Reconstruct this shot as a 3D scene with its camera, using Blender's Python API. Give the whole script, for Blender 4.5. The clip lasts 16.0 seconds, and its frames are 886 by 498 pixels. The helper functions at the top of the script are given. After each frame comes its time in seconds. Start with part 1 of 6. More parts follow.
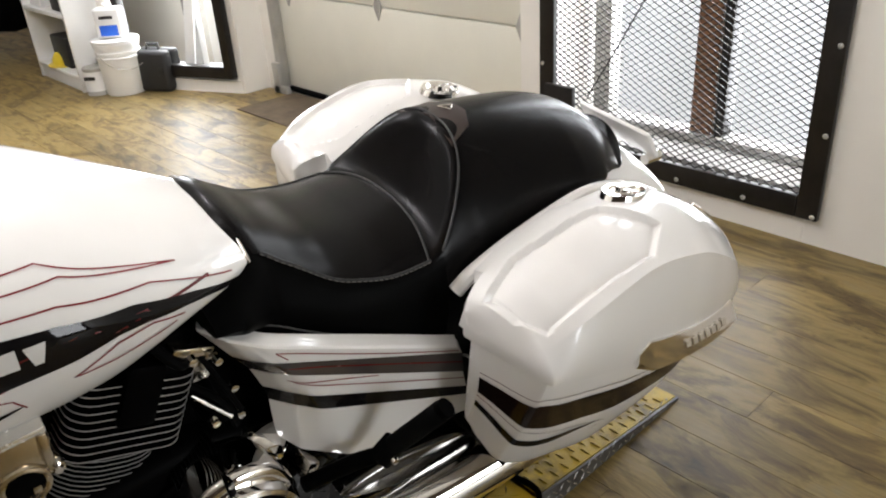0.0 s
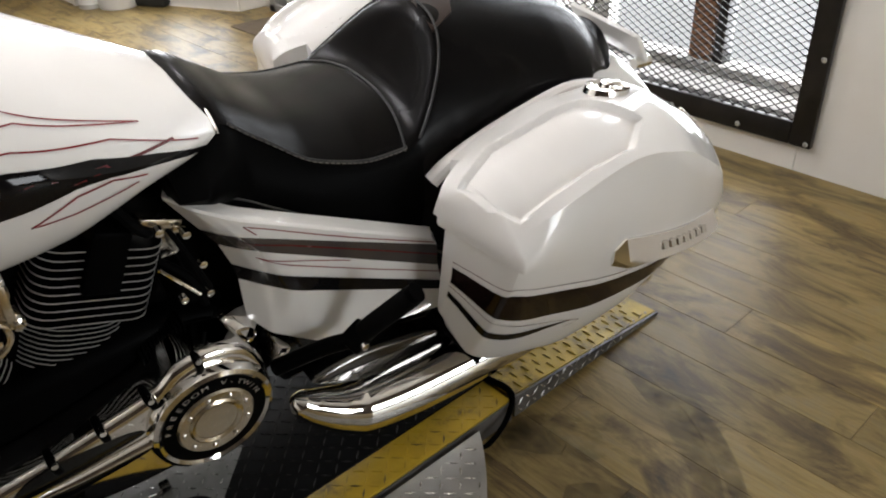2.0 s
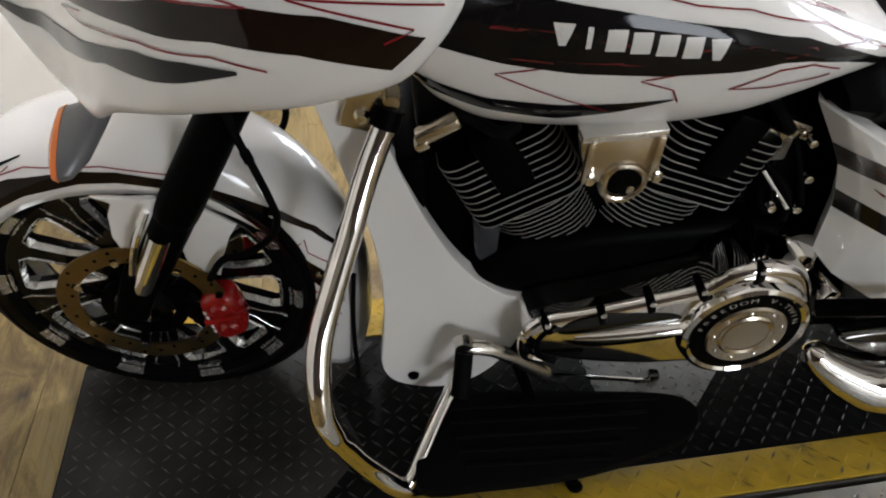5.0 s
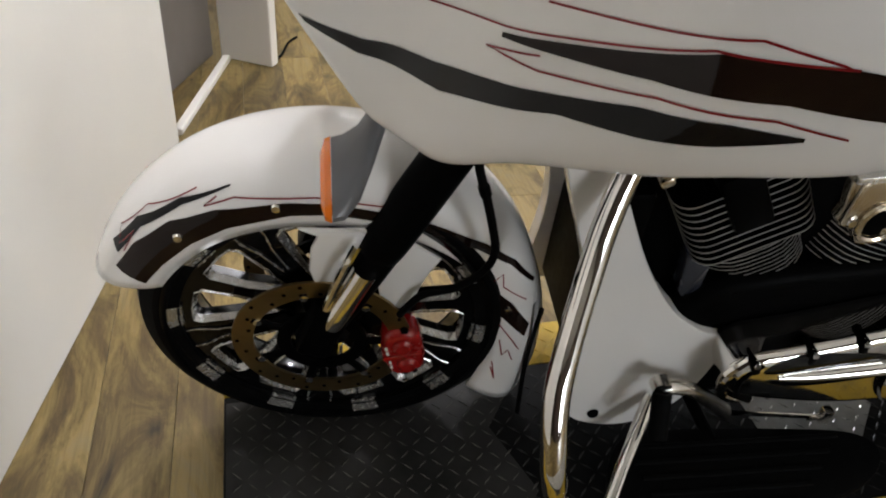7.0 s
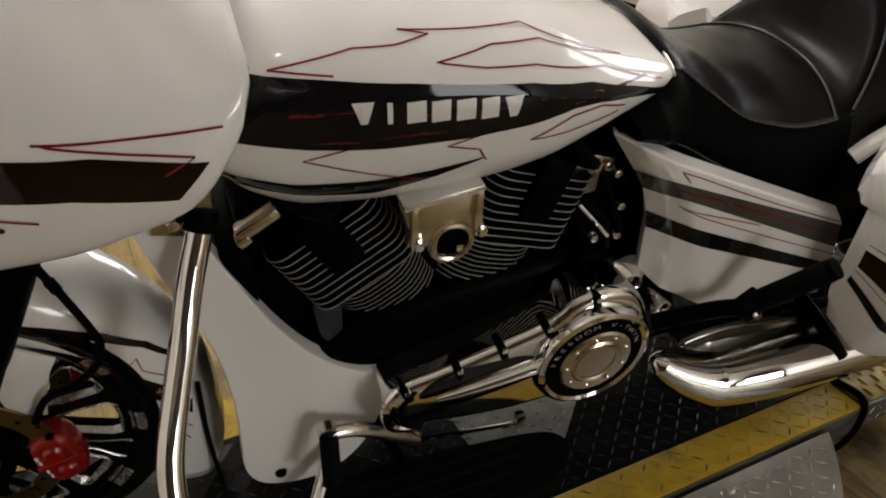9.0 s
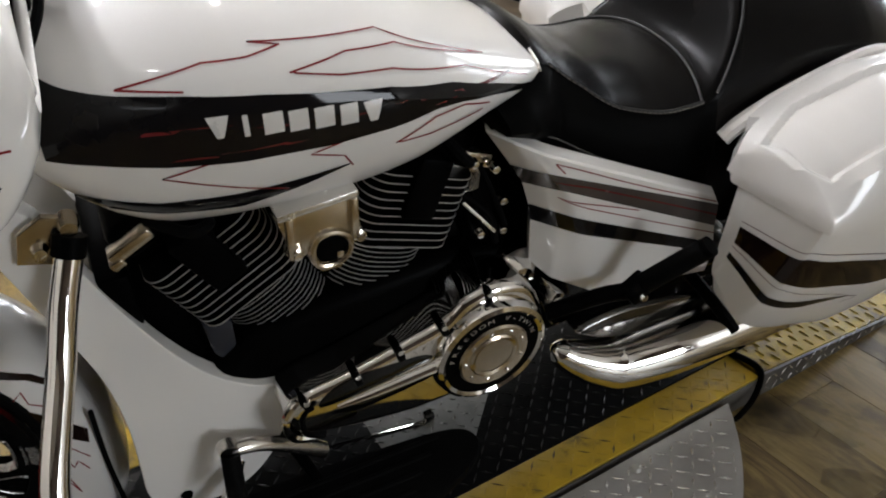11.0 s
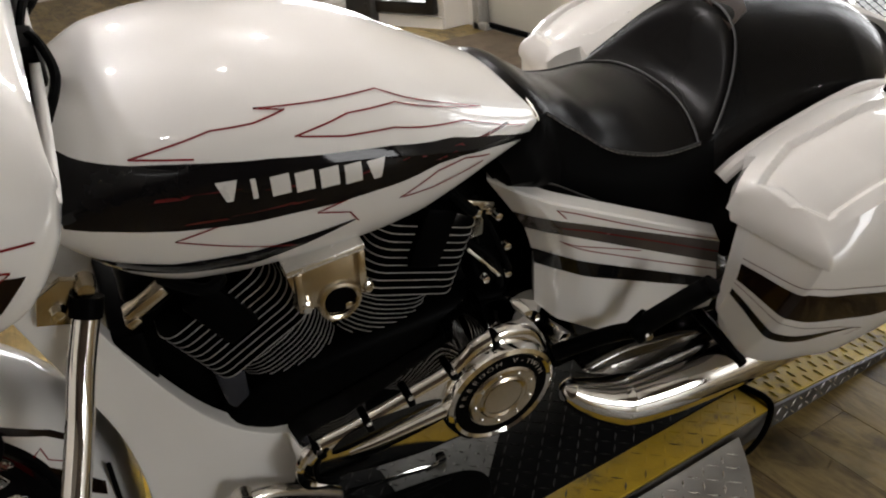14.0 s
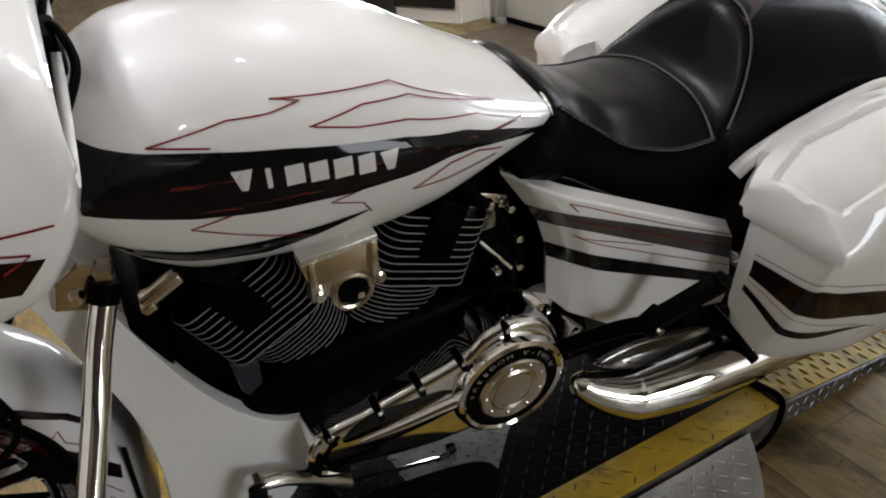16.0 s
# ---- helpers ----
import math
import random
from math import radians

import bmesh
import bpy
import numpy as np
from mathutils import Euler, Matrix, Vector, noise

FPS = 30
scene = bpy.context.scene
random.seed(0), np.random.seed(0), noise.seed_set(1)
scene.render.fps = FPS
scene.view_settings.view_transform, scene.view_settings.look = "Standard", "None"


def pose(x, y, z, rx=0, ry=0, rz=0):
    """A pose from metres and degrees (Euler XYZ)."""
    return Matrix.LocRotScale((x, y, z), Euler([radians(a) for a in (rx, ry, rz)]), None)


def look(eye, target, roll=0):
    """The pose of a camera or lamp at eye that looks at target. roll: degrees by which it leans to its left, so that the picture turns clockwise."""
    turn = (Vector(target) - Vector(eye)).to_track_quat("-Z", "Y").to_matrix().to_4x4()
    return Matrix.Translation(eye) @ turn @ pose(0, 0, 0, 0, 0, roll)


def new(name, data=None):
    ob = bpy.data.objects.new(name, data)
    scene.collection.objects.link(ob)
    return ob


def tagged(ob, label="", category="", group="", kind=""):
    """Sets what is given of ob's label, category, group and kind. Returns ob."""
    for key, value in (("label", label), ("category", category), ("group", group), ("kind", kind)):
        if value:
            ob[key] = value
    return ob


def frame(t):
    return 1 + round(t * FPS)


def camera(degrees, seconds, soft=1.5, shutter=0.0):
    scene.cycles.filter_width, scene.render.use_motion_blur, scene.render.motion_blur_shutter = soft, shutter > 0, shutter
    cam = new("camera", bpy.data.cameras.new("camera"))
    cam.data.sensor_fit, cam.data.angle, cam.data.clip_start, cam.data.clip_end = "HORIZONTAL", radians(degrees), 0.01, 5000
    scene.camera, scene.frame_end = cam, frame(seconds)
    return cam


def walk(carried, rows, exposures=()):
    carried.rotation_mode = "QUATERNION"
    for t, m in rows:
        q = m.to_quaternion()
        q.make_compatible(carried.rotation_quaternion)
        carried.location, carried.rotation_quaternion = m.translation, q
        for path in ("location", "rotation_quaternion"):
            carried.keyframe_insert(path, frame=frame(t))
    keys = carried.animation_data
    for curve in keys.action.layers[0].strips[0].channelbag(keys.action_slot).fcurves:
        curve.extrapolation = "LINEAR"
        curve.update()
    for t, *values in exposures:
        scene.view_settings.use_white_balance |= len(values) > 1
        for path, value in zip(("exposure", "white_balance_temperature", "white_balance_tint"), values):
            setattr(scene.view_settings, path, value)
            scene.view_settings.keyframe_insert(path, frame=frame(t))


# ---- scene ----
cam = camera(59.0, 16.0, soft=2.0)
PATH = [
    (0, (0.424, 0.556, 1.332), (1.609, 1.887, 0.422), -3.8),
    (0.5, (0.418, 0.544, 1.303), (1.578, 1.899, 0.399), -3.3),
    (1, (0.418, 0.527, 1.275), (1.57, 1.857, 0.324), -2.1),
    (1.5, (0.423, 0.51, 1.254), (1.574, 1.813, 0.266), -2.1),
    (2, (0.43, 0.506, 1.234), (1.565, 1.787, 0.199), -2.0),
    (2.5, (0.428, 0.504, 1.198), (1.56, 1.726, 0.091), -0.3),
    (3, (0.384, 0.515, 1.193), (1.437, 1.814, 0.096), 1.4),
    (3.5, (0.317, 0.535, 1.186), (1.235, 1.942, 0.102), 2.4),
    (4, (0.223, 0.572, 1.183), (0.922, 2.095, 0.092), 1.7),
    (4.5, (0.136, 0.606, 1.177), (0.615, 2.193, 0.059), 1.5),
    (5, (0.078, 0.639, 1.157), (0.415, 2.247, 0.015), 2.0),
    (5.2, (0.053, 0.65, 1.15), (0.35, 2.279, 0.028), 3.4),
    (7.3, (-0.3, 0.809, 1.146), (0.141, 2.39, 0.004), 4.1),
    (7.5, (-0.252, 0.808, 1.159), (0.176, 2.388, 0.009), 2.9),
    (8, (-0.137, 0.695, 1.142), (0.354, 2.32, 0.085), 0.1),
    (8.5, (0.02, 0.666, 1.164), (0.589, 2.26, 0.099), -0.1),
    (9, (0.109, 0.665, 1.18), (0.824, 2.221, 0.147), -1.7),
    (9.5, (0.162, 0.653, 1.187), (0.975, 2.169, 0.166), -2.4),
    (10, (0.17, 0.629, 1.174), (1.003, 2.113, 0.124), -2.3),
    (12.5, (0.202, 0.608, 1.199), (1.069, 2.119, 0.216), -5.1),
    (13, (0.198, 0.608, 1.202), (1.072, 2.116, 0.221), -4.9),
    (13.5, (0.202, 0.603, 1.201), (1.123, 2.083, 0.22), -4.0),
    (14, (0.188, 0.597, 1.221), (1.034, 2.131, 0.257), -5.5),
    (14.5, (0.177, 0.598, 1.211), (0.997, 2.129, 0.219), -4.2),
    (15, (0.176, 0.59, 1.207), (0.989, 2.126, 0.217), -4.6),
    (15.5, (0.174, 0.591, 1.213), (0.973, 2.138, 0.229), -4.5),
    (16, (0.186, 0.586, 1.221), (0.996, 2.135, 0.248), -5.4),
]
EXPOSURE = [
    (0, 0.1, 6500, 10), (2.5, -0.1, 6450, 10), (4, -0.18, 6300, 10), (5, -0.03, 6250, 10), (7.5, -0.2, 6350, 10), (8, -0.38, 6450, 11), (9, -0.40, 7000, 12),
    (10, -0.32, 6450, 10), (12.5, -0.18, 6250, 10), (14, -0.38, 6750, 11), (15, -0.55, 7000, 12), (16, -0.34, 6300, 10),
]
walk(cam, [(t, look(eye, target, roll)) for t, eye, target, roll in PATH], EXPOSURE)
from mathutils.bvhtree import BVHTree

# ---------------------------------------------------------------- world and light
world = bpy.data.worlds.new("world")
scene.world = world
world.use_nodes = True
wn = world.node_tree
sky = wn.nodes.new("ShaderNodeTexSky")
sky.sky_type, sky.sun_disc = "NISHITA", False
sky.sun_elevation, sky.sun_rotation = radians(40), radians(60)
wn.links.new(sky.outputs[0], wn.nodes["Background"].inputs[0])
wn.nodes["Background"].inputs[1].default_value = 0.12


def lamp(name, kind, m, power, color=(1, 1, 1), size=0.1, size_y=None):
    data = bpy.data.lights.new(name, kind)
    data.energy, data.color = power, color
    if kind == "AREA":
        data.size = size
        if size_y:
            data.shape, data.size_y = "RECTANGLE", size_y
    elif kind == "SUN":
        data.angle = size
    else:
        data.shadow_soft_size = size
    ob = new(name, data)
    ob.matrix_world = m
    return ob


# ---------------------------------------------------------------- materials
def principled(name, color, rough=0.5, metal=0.0, coat=0.0, spec=0.5):
    m = bpy.data.materials.new(name)
    m.use_nodes = True
    b = m.node_tree.nodes["Principled BSDF"]
    b.inputs["Base Color"].default_value = (*color, 1)
    b.inputs["Roughness"].default_value = rough
    b.inputs["Metallic"].default_value = metal
    b.inputs["Coat Weight"].default_value = coat
    b.inputs["Coat Roughness"].default_value = 0.03
    b.inputs["Specular IOR Level"].default_value = spec
    return m, m.node_tree, b


def noise_node(nt, scale, detail=4, rough=0.55, stretch=(1, 1, 1), coords="Object"):
    tc = nt.nodes.new("ShaderNodeTexCoord")
    mp = nt.nodes.new("ShaderNodeMapping")
    mp.inputs["Scale"].default_value = stretch
    n = nt.nodes.new("ShaderNodeTexNoise")
    n.inputs["Scale"].default_value = scale
    n.inputs["Detail"].default_value = detail
    n.inputs["Roughness"].default_value = rough
    nt.links.new(tc.outputs[coords], mp.inputs[0])
    nt.links.new(mp.outputs[0], n.inputs["Vector"])
    return n


def ramp_node(nt, src, stops):
    r = nt.nodes.new("ShaderNodeValToRGB")
    els = r.color_ramp.elements
    while len(els) < len(stops):
        els.new(0.5)
    for e, (p, c) in zip(els, stops):
        e.position, e.color = p, (*c, 1) if len(c) == 3 else c
    nt.links.new(src, r.inputs[0])
    return r


def worn(name, color, rough=0.5, metal=0.0, coat=0.0, vary=0.12, scale=6.0, bump=0.0, bump_scale=80.0, stretch=(1, 1, 1), rvary=0.1, spec=0.5):
    """A surface with broad and fine variation of colour and gloss, and fine relief."""
    m, nt, b = principled(name, color, rough, metal, coat, spec)
    n = noise_node(nt, scale, 6, 0.6, stretch)
    lo = tuple(c * (1 - vary) for c in color)
    hi = tuple(min(1, c * (1 + vary)) for c in color)
    r = ramp_node(nt, n.outputs["Fac"], [(0.3, lo), (0.7, hi)])
    nt.links.new(r.outputs[0], b.inputs["Base Color"])
    mr = nt.nodes.new("ShaderNodeMapRange")
    mr.inputs["To Min"].default_value, mr.inputs["To Max"].default_value = max(0.02, rough - rvary), min(1, rough + rvary)
    n2 = noise_node(nt, scale * 3.7, 4, 0.6, stretch)
    nt.links.new(n2.outputs["Fac"], mr.inputs["Value"])
    nt.links.new(mr.outputs[0], b.inputs["Roughness"])
    if bump:
        n3 = noise_node(nt, bump_scale, 4, 0.6, stretch)
        bp = nt.nodes.new("ShaderNodeBump")
        bp.inputs["Strength"].default_value, bp.inputs["Distance"].default_value = bump, 0.002
        nt.links.new(n3.outputs["Fac"], bp.inputs["Height"])
        nt.links.new(bp.outputs[0], b.inputs["Normal"])
    return m


PEARL = worn("pearl_white_paint", (0.78, 0.765, 0.74), 0.42, 0.0, 1.0, 0.02, 3, 0.0, rvary=0.04)
CHARCOAL = worn("charcoal_paint", (0.006, 0.0055, 0.006), 0.05, 0.0, 0.0, 0.15, 4, rvary=0.02, spec=0.22)
BROWNBLACK = worn("dark_brown_metallic_paint", (0.010, 0.005, 0.004), 0.07, 0.1, 0.0, 0.2, 4, rvary=0.03, spec=0.3)
RED = worn("dark_red_pinstripe_paint", (0.20, 0.008, 0.012), 0.25, 0.0, 0.4, 0.1, 9)
SILVERPAINT = worn("silver_letter_paint", (0.72, 0.71, 0.69), 0.3, 0.1, 0.3, 0.04, 9)
CHROME = worn("chrome", (0.82, 0.80, 0.77), 0.06, 1.0, 0, 0.03, 5, rvary=0.03)
DULLCHROME = worn("brushed_chrome", (0.7, 0.67, 0.62), 0.2, 1.0, 0, 0.08, 12, rvary=0.08)
LEATHER = worn("black_leather", (0.0028, 0.0024, 0.0024), 0.25, 0.0, 0.0, 0.08, 8, 0.05, 320, rvary=0.02, spec=0.07)
PATCHLEATHER = worn("brown_black_leather", (0.022, 0.012, 0.009), 0.34, 0, 0, 0.1, 8, 0.05, 320, rvary=0.02, spec=0.3)
GRIPVINYL = worn("black_vinyl", (0.0016, 0.0016, 0.0016), 0.45, 0.0, 0.0, 0.2, 8, 0.1, 200, rvary=0.06, spec=0.02)
THREAD = worn("grey_thread", (0.12, 0.11, 0.10), 0.8)
BLACK = worn("black_powder_coat", (0.0014, 0.0014, 0.0014), 0.42, 0.0, 0.0, 0.3, 14, 0.1, 300, spec=0.02)
GLOSSBLACK = worn("gloss_black_paint", (0.002, 0.002, 0.002), 0.1, 0.0, 0.0, 0.2, 6, spec=0.4)
RUBBER = worn("black_rubber", (0.003, 0.003, 0.003), 0.65, 0.0, 0.0, 0.3, 20, 0.3, 120, spec=0.03)
FINEDGE = worn("machined_fin_edge", (0.46, 0.455, 0.44), 0.34, 0.45, 0, 0.1, 30)
CASTSILVER = worn("machined_alloy", (0.76, 0.74, 0.70), 0.24, 0.75, 0, 0.08, 20)
BEVEL = worn("machined_wheel_bevel", (0.55, 0.54, 0.52), 0.26, 0.8, 0, 0.1, 20)
WARMALLOY = worn("warm_polished_alloy", (0.62, 0.55, 0.44), 0.24, 1.0, 0, 0.1, 14, rvary=0.06)
ROTOR = worn("brake_rotor_steel", (0.30, 0.22, 0.10), 0.32, 1.0, 0, 0.2, 12)
REDCAL = worn("red_caliper_paint", (0.30, 0.009, 0.008), 0.25, 0.0, 0.3, 0.1, 10)
AMBER = worn("amber_lens", (0.75, 0.17, 0.01), 0.12, 0.0, 0.3, 0.05, 10)
LIGHTGREY = worn("grey_plastic", (0.12, 0.12, 0.125), 0.35, 0.0, 0.0, 0.1, 10)
# white recess wall with its shade mixed into a grey-brown colour
RECESSSHADE = worn("grey_brown_recess_shade", (0.17, 0.15, 0.135), 0.6, 0, 0, 0.12, 2.0, 0.1, 40)
DARKCHROME = worn("dark_chrome", (0.16, 0.155, 0.15), 0.14, 1.0, 0, 0.08, 8, rvary=0.05)
REGULATOR = worn("blue_grey_regulator_paint", (0.022, 0.024, 0.032), 0.25, 0.0, 0.0, 0.2, 8, spec=0.5)
DARKWALL = worn("brown_slatted_shop_wall", (0.075, 0.052, 0.036), 0.7, 0, 0, 0.4, 3.0, 0.2, 40)
WALLWHITE = worn("white_wall_paint", (0.80, 0.775, 0.72), 0.6, 0, 0, 0.03, 1.5, 0.08, 40)
DOORCREAM = worn("cream_door_paint", (0.74, 0.725, 0.63), 0.5, 0, 0, 0.04, 2.0, 0.08, 60)
BLACKSTEEL = worn("black_mill_steel", (0.016, 0.014, 0.013), 0.4, 0.4, 0, 0.5, 7, 0.2, 60)
RUSTWOOD = worn("brown_stained_wood", (0.22, 0.10, 0.045), 0.6, 0, 0, 0.35, 5, 0.2, 60, stretch=(4, 4, 0.5))
GREYSTEEL = worn("grey_frame", (0.42, 0.41, 0.38), 0.45, 0.4, 0, 0.1, 6)
CONCRETE = worn("grey_concrete", (0.34, 0.33, 0.31), 0.85, 0, 0, 0.25, 3, 0.4, 50)
MAT = worn("brown_door_mat", (0.11, 0.08, 0.05), 0.95, 0, 0, 0.35, 9, 0.8, 160)
PLASTICWHITE = worn("white_plastic", (0.82, 0.82, 0.80), 0.35, 0, 0, 0.03, 6)
CASEBLACK = worn("black_case_plastic", (0.02, 0.02, 0.02), 0.5, 0, 0, 0.2, 10, 0.2, 90)
YELLOWTOY = worn("yellow_plastic", (0.72, 0.55, 0.03), 0.4)
BLUEPRINT = worn("blue_print", (0.02, 0.12, 0.62), 0.5)
STEELPLATE = worn("bare_tread_plate", (0.40, 0.39, 0.37), 0.42, 0.6, 0, 0.15, 9, 0.15, 90)
TREADSTEEL = worn("polished_tread_bars", (0.66, 0.65, 0.62), 0.26, 0.85, 0, 0.15, 30)
# deck plate where light reaches it, the light painted in as lighter grey
LITPLATE = worn("lit_grey_tread_plate", (0.26, 0.26, 0.25), 0.45, 0.4, 0, 0.4, 9, 0.2, 90)
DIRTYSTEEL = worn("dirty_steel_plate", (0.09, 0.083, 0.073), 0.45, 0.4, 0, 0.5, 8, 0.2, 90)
# lit front end of the deck, and the bike's shadow painted near-black
LITFRONTPLATE = worn("lit_front_plate", (0.030, 0.029, 0.027), 0.4, 0.2, 0, 0.5, 5, 0.2, 90, spec=0.2)
SHADEDTREAD = worn("shaded_tread_bars", (0.010, 0.010, 0.009), 0.4, 0.3, 0, 0.6, 12)
SHADEDPLATE = worn("shaded_dark_tread_plate", (0.006, 0.006, 0.006), 0.42, 0.0, 0, 0.6, 6, 0.2, 90, rvary=0.15, spec=0.06)


def grimy_paint(name, color, grime, rough, edge=(0.30, 0.44)):
    """Paint with dark grime in worn blotches and fine scratches."""
    m = worn(name, color, rough, 0, 0, 0.2, 14, 0.25, 70)
    nt = m.node_tree
    b = nt.nodes["Principled BSDF"]
    paint = b.inputs["Base Color"].links[0].from_socket
    blot = ramp_node(nt, noise_node(nt, 7, 8, 0.72).outputs["Fac"], [(edge[0], (0.85, 0.85, 0.85)), (edge[1], (0, 0, 0))])
    mix = nt.nodes.new("ShaderNodeMix")
    mix.data_type = "RGBA"
    mix.inputs["B"].default_value = (*grime, 1)
    nt.links.new(blot.outputs[0], mix.inputs["Factor"])
    nt.links.new(paint, mix.inputs["A"])
    nt.links.new(mix.outputs["Result"], b.inputs["Base Color"])
    return m


RAMPYELLOW = grimy_paint("tyre_blackened_yellow_plate", (0.40, 0.27, 0.010), (0.05, 0.036, 0.014), 0.5, (0.38, 0.54))
YELLOWTREAD = worn("rubbed_yellow_tread_bars", (0.30, 0.21, 0.02), 0.4, 0.1, 0, 0.35, 20)
SCRAPEDYELLOW = worn("scraped_yellow_tread_bars", (0.43, 0.28, 0.008), 0.5, 0, 0, 0.3, 20)
sy = SCRAPEDYELLOW.node_tree
isl = sy.nodes.new("ShaderNodeNewGeometry")
bar_mix = sy.nodes.new("ShaderNodeMix")
bar_mix.data_type = "RGBA"
bar_mix.inputs["B"].default_value = (0.05, 0.036, 0.014, 1)
bar_base = sy.nodes["Principled BSDF"].inputs["Base Color"]
sy.links.new(bar_base.links[0].from_socket, bar_mix.inputs["A"])
sy.links.new(ramp_node(sy, isl.outputs["Random Per Island"], [(0.55, (0, 0, 0)), (0.9, (0.9, 0.9, 0.9))]).outputs[0], bar_mix.inputs["Factor"])
sy.links.new(bar_mix.outputs["Result"], bar_base)
YELLOWPLATE = grimy_paint("worn_yellow_painted_plate", (0.43, 0.28, 0.008), (0.05, 0.036, 0.014), 0.55)


BROWNRED = worn("deep_red_shadow_line", (0.10, 0.010, 0.012), 0.25, 0.0, 0.3, 0.1, 9)
GREYBAND = worn("dark_grey_brown_paint", (0.065, 0.055, 0.052), 0.18, 0.1, 0.5, 0.25, 5, rvary=0.04)
SEAMLEATHER = worn("seam_leather", (0.008, 0.0075, 0.0075), 0.5, 0.0, 0.0, 0.2, 30)


def plank_material(name, per_object):
    m, nt, b = principled(name, (0.3, 0.23, 0.13), 0.3, spec=0.35)
    tc = nt.nodes.new("ShaderNodeTexCoord")
    info = nt.nodes.new("ShaderNodeObjectInfo" if per_object else "ShaderNodeNewGeometry")
    rnd = info.outputs["Random" if per_object else "Random Per Island"]
    add = nt.nodes.new("ShaderNodeVectorMath")
    add.operation = "ADD"
    sc = nt.nodes.new("ShaderNodeVectorMath")
    sc.operation = "SCALE"
    sc.inputs[0].default_value = (3.7, 9.1, 5.3)
    nt.links.new(rnd, sc.inputs["Scale"])
    nt.links.new(tc.outputs["Object"], add.inputs[0])
    nt.links.new(sc.outputs[0], add.inputs[1])

    def tex(stretch, scale, detail, rough, dist=0.0):
        mp = nt.nodes.new("ShaderNodeMapping")
        mp.inputs["Scale"].default_value = stretch
        n = nt.nodes.new("ShaderNodeTexNoise")
        n.inputs["Scale"].default_value, n.inputs["Detail"].default_value, n.inputs["Roughness"].default_value, n.inputs["Distortion"].default_value = scale, detail, rough, dist
        nt.links.new(add.outputs[0], mp.inputs[0])
        nt.links.new(mp.outputs[0], n.inputs["Vector"])
        return n.outputs["Fac"]

    broad = ramp_node(nt, tex((4, 1.3, 1), 2.2, 7, 0.68, 1.0), [(0.29, (0.045, 0.029, 0.012)), (0.42, (0.125, 0.084, 0.030)), (0.55, (0.265, 0.190, 0.068)), (0.72, (0.240, 0.195, 0.105))])
    grain = ramp_node(nt, tex((26, 1.2, 1), 3.0, 6, 0.7, 1.2), [(0.30, (0.45, 0.42, 0.38)), (0.56, (1, 1, 1))])
    knots = ramp_node(nt, tex((7, 4, 1), 3.5, 3, 0.5), [(0.22, (0.35, 0.30, 0.26)), (0.3, (1, 1, 1))])
    mix = nt.nodes.new("ShaderNodeMix")
    mix.data_type, mix.blend_type = "RGBA", "MULTIPLY"
    mix.inputs["Factor"].default_value = 0.62
    nt.links.new(broad.outputs[0], mix.inputs["A"])
    nt.links.new(grain.outputs[0], mix.inputs["B"])
    mix2 = nt.nodes.new("ShaderNodeMix")
    mix2.data_type, mix2.blend_type = "RGBA", "MULTIPLY"
    mix2.inputs["Factor"].default_value = 0.8
    nt.links.new(mix.outputs["Result"], mix2.inputs["A"])
    nt.links.new(knots.outputs[0], mix2.inputs["B"])
    hsv = nt.nodes.new("ShaderNodeHueSaturation")
    mr = nt.nodes.new("ShaderNodeMapRange")
    mr.inputs["To Min"].default_value, mr.inputs["To Max"].default_value = 0.8, 1.2
    nt.links.new(rnd, mr.inputs["Value"])
    nt.links.new(mr.outputs[0], hsv.inputs["Value"])
    nt.links.new(mix2.outputs["Result"], hsv.inputs["Color"])
    nt.links.new(hsv.outputs[0], b.inputs["Base Color"])
    rr = nt.nodes.new("ShaderNodeMapRange")
    rr.inputs["To Min"].default_value, rr.inputs["To Max"].default_value = 0.34, 0.56
    nt.links.new(tex((3, 3, 1), 4, 4, 0.6), rr.inputs["Value"])
    nt.links.new(rr.outputs[0], b.inputs["Roughness"])
    bp = nt.nodes.new("ShaderNodeBump")
    bp.inputs["Strength"].default_value, bp.inputs["Distance"].default_value = 0.25, 0.001
    nt.links.new(tex((30, 2, 1), 4, 5, 0.65, 0.5), bp.inputs["Height"])
    nt.links.new(bp.outputs[0], b.inputs["Normal"])
    return m


def scuff_material():
    m, nt, b = principled("dark_floor_scuff", (0.012, 0.009, 0.006), 0.5, spec=0.3)
    n = noise_node(nt, 9, 6, 0.65)
    r = ramp_node(nt, n.outputs["Fac"], [(0.38, (0, 0, 0)), (0.66, (0.5, 0.5, 0.5))])
    nt.links.new(r.outputs[0], b.inputs["Alpha"])
    return m


SCUFF = scuff_material()
PLANK = plank_material("wood_look_plank", True)
PLANKFAR = plank_material("wood_look_plank_joined", False)


# ---------------------------------------------------------------- mesh helpers
def part(name, bm, material, parent, label="", smooth=True, sharp=35):
    me = bpy.data.meshes.new(name)
    bmesh.ops.recalc_face_normals(bm, faces=bm.faces)
    if smooth:
        for fc in bm.faces:
            fc.smooth = True
        for e in bm.edges:
            e.smooth = not (len(e.link_faces) == 2 and e.calc_face_angle(0) > radians(sharp))
    bm.to_mesh(me)
    bm.free()
    me.materials.append(material)
    ob = new(name, me)
    ob.parent = parent
    if label:
        tagged(ob, label)
    return ob


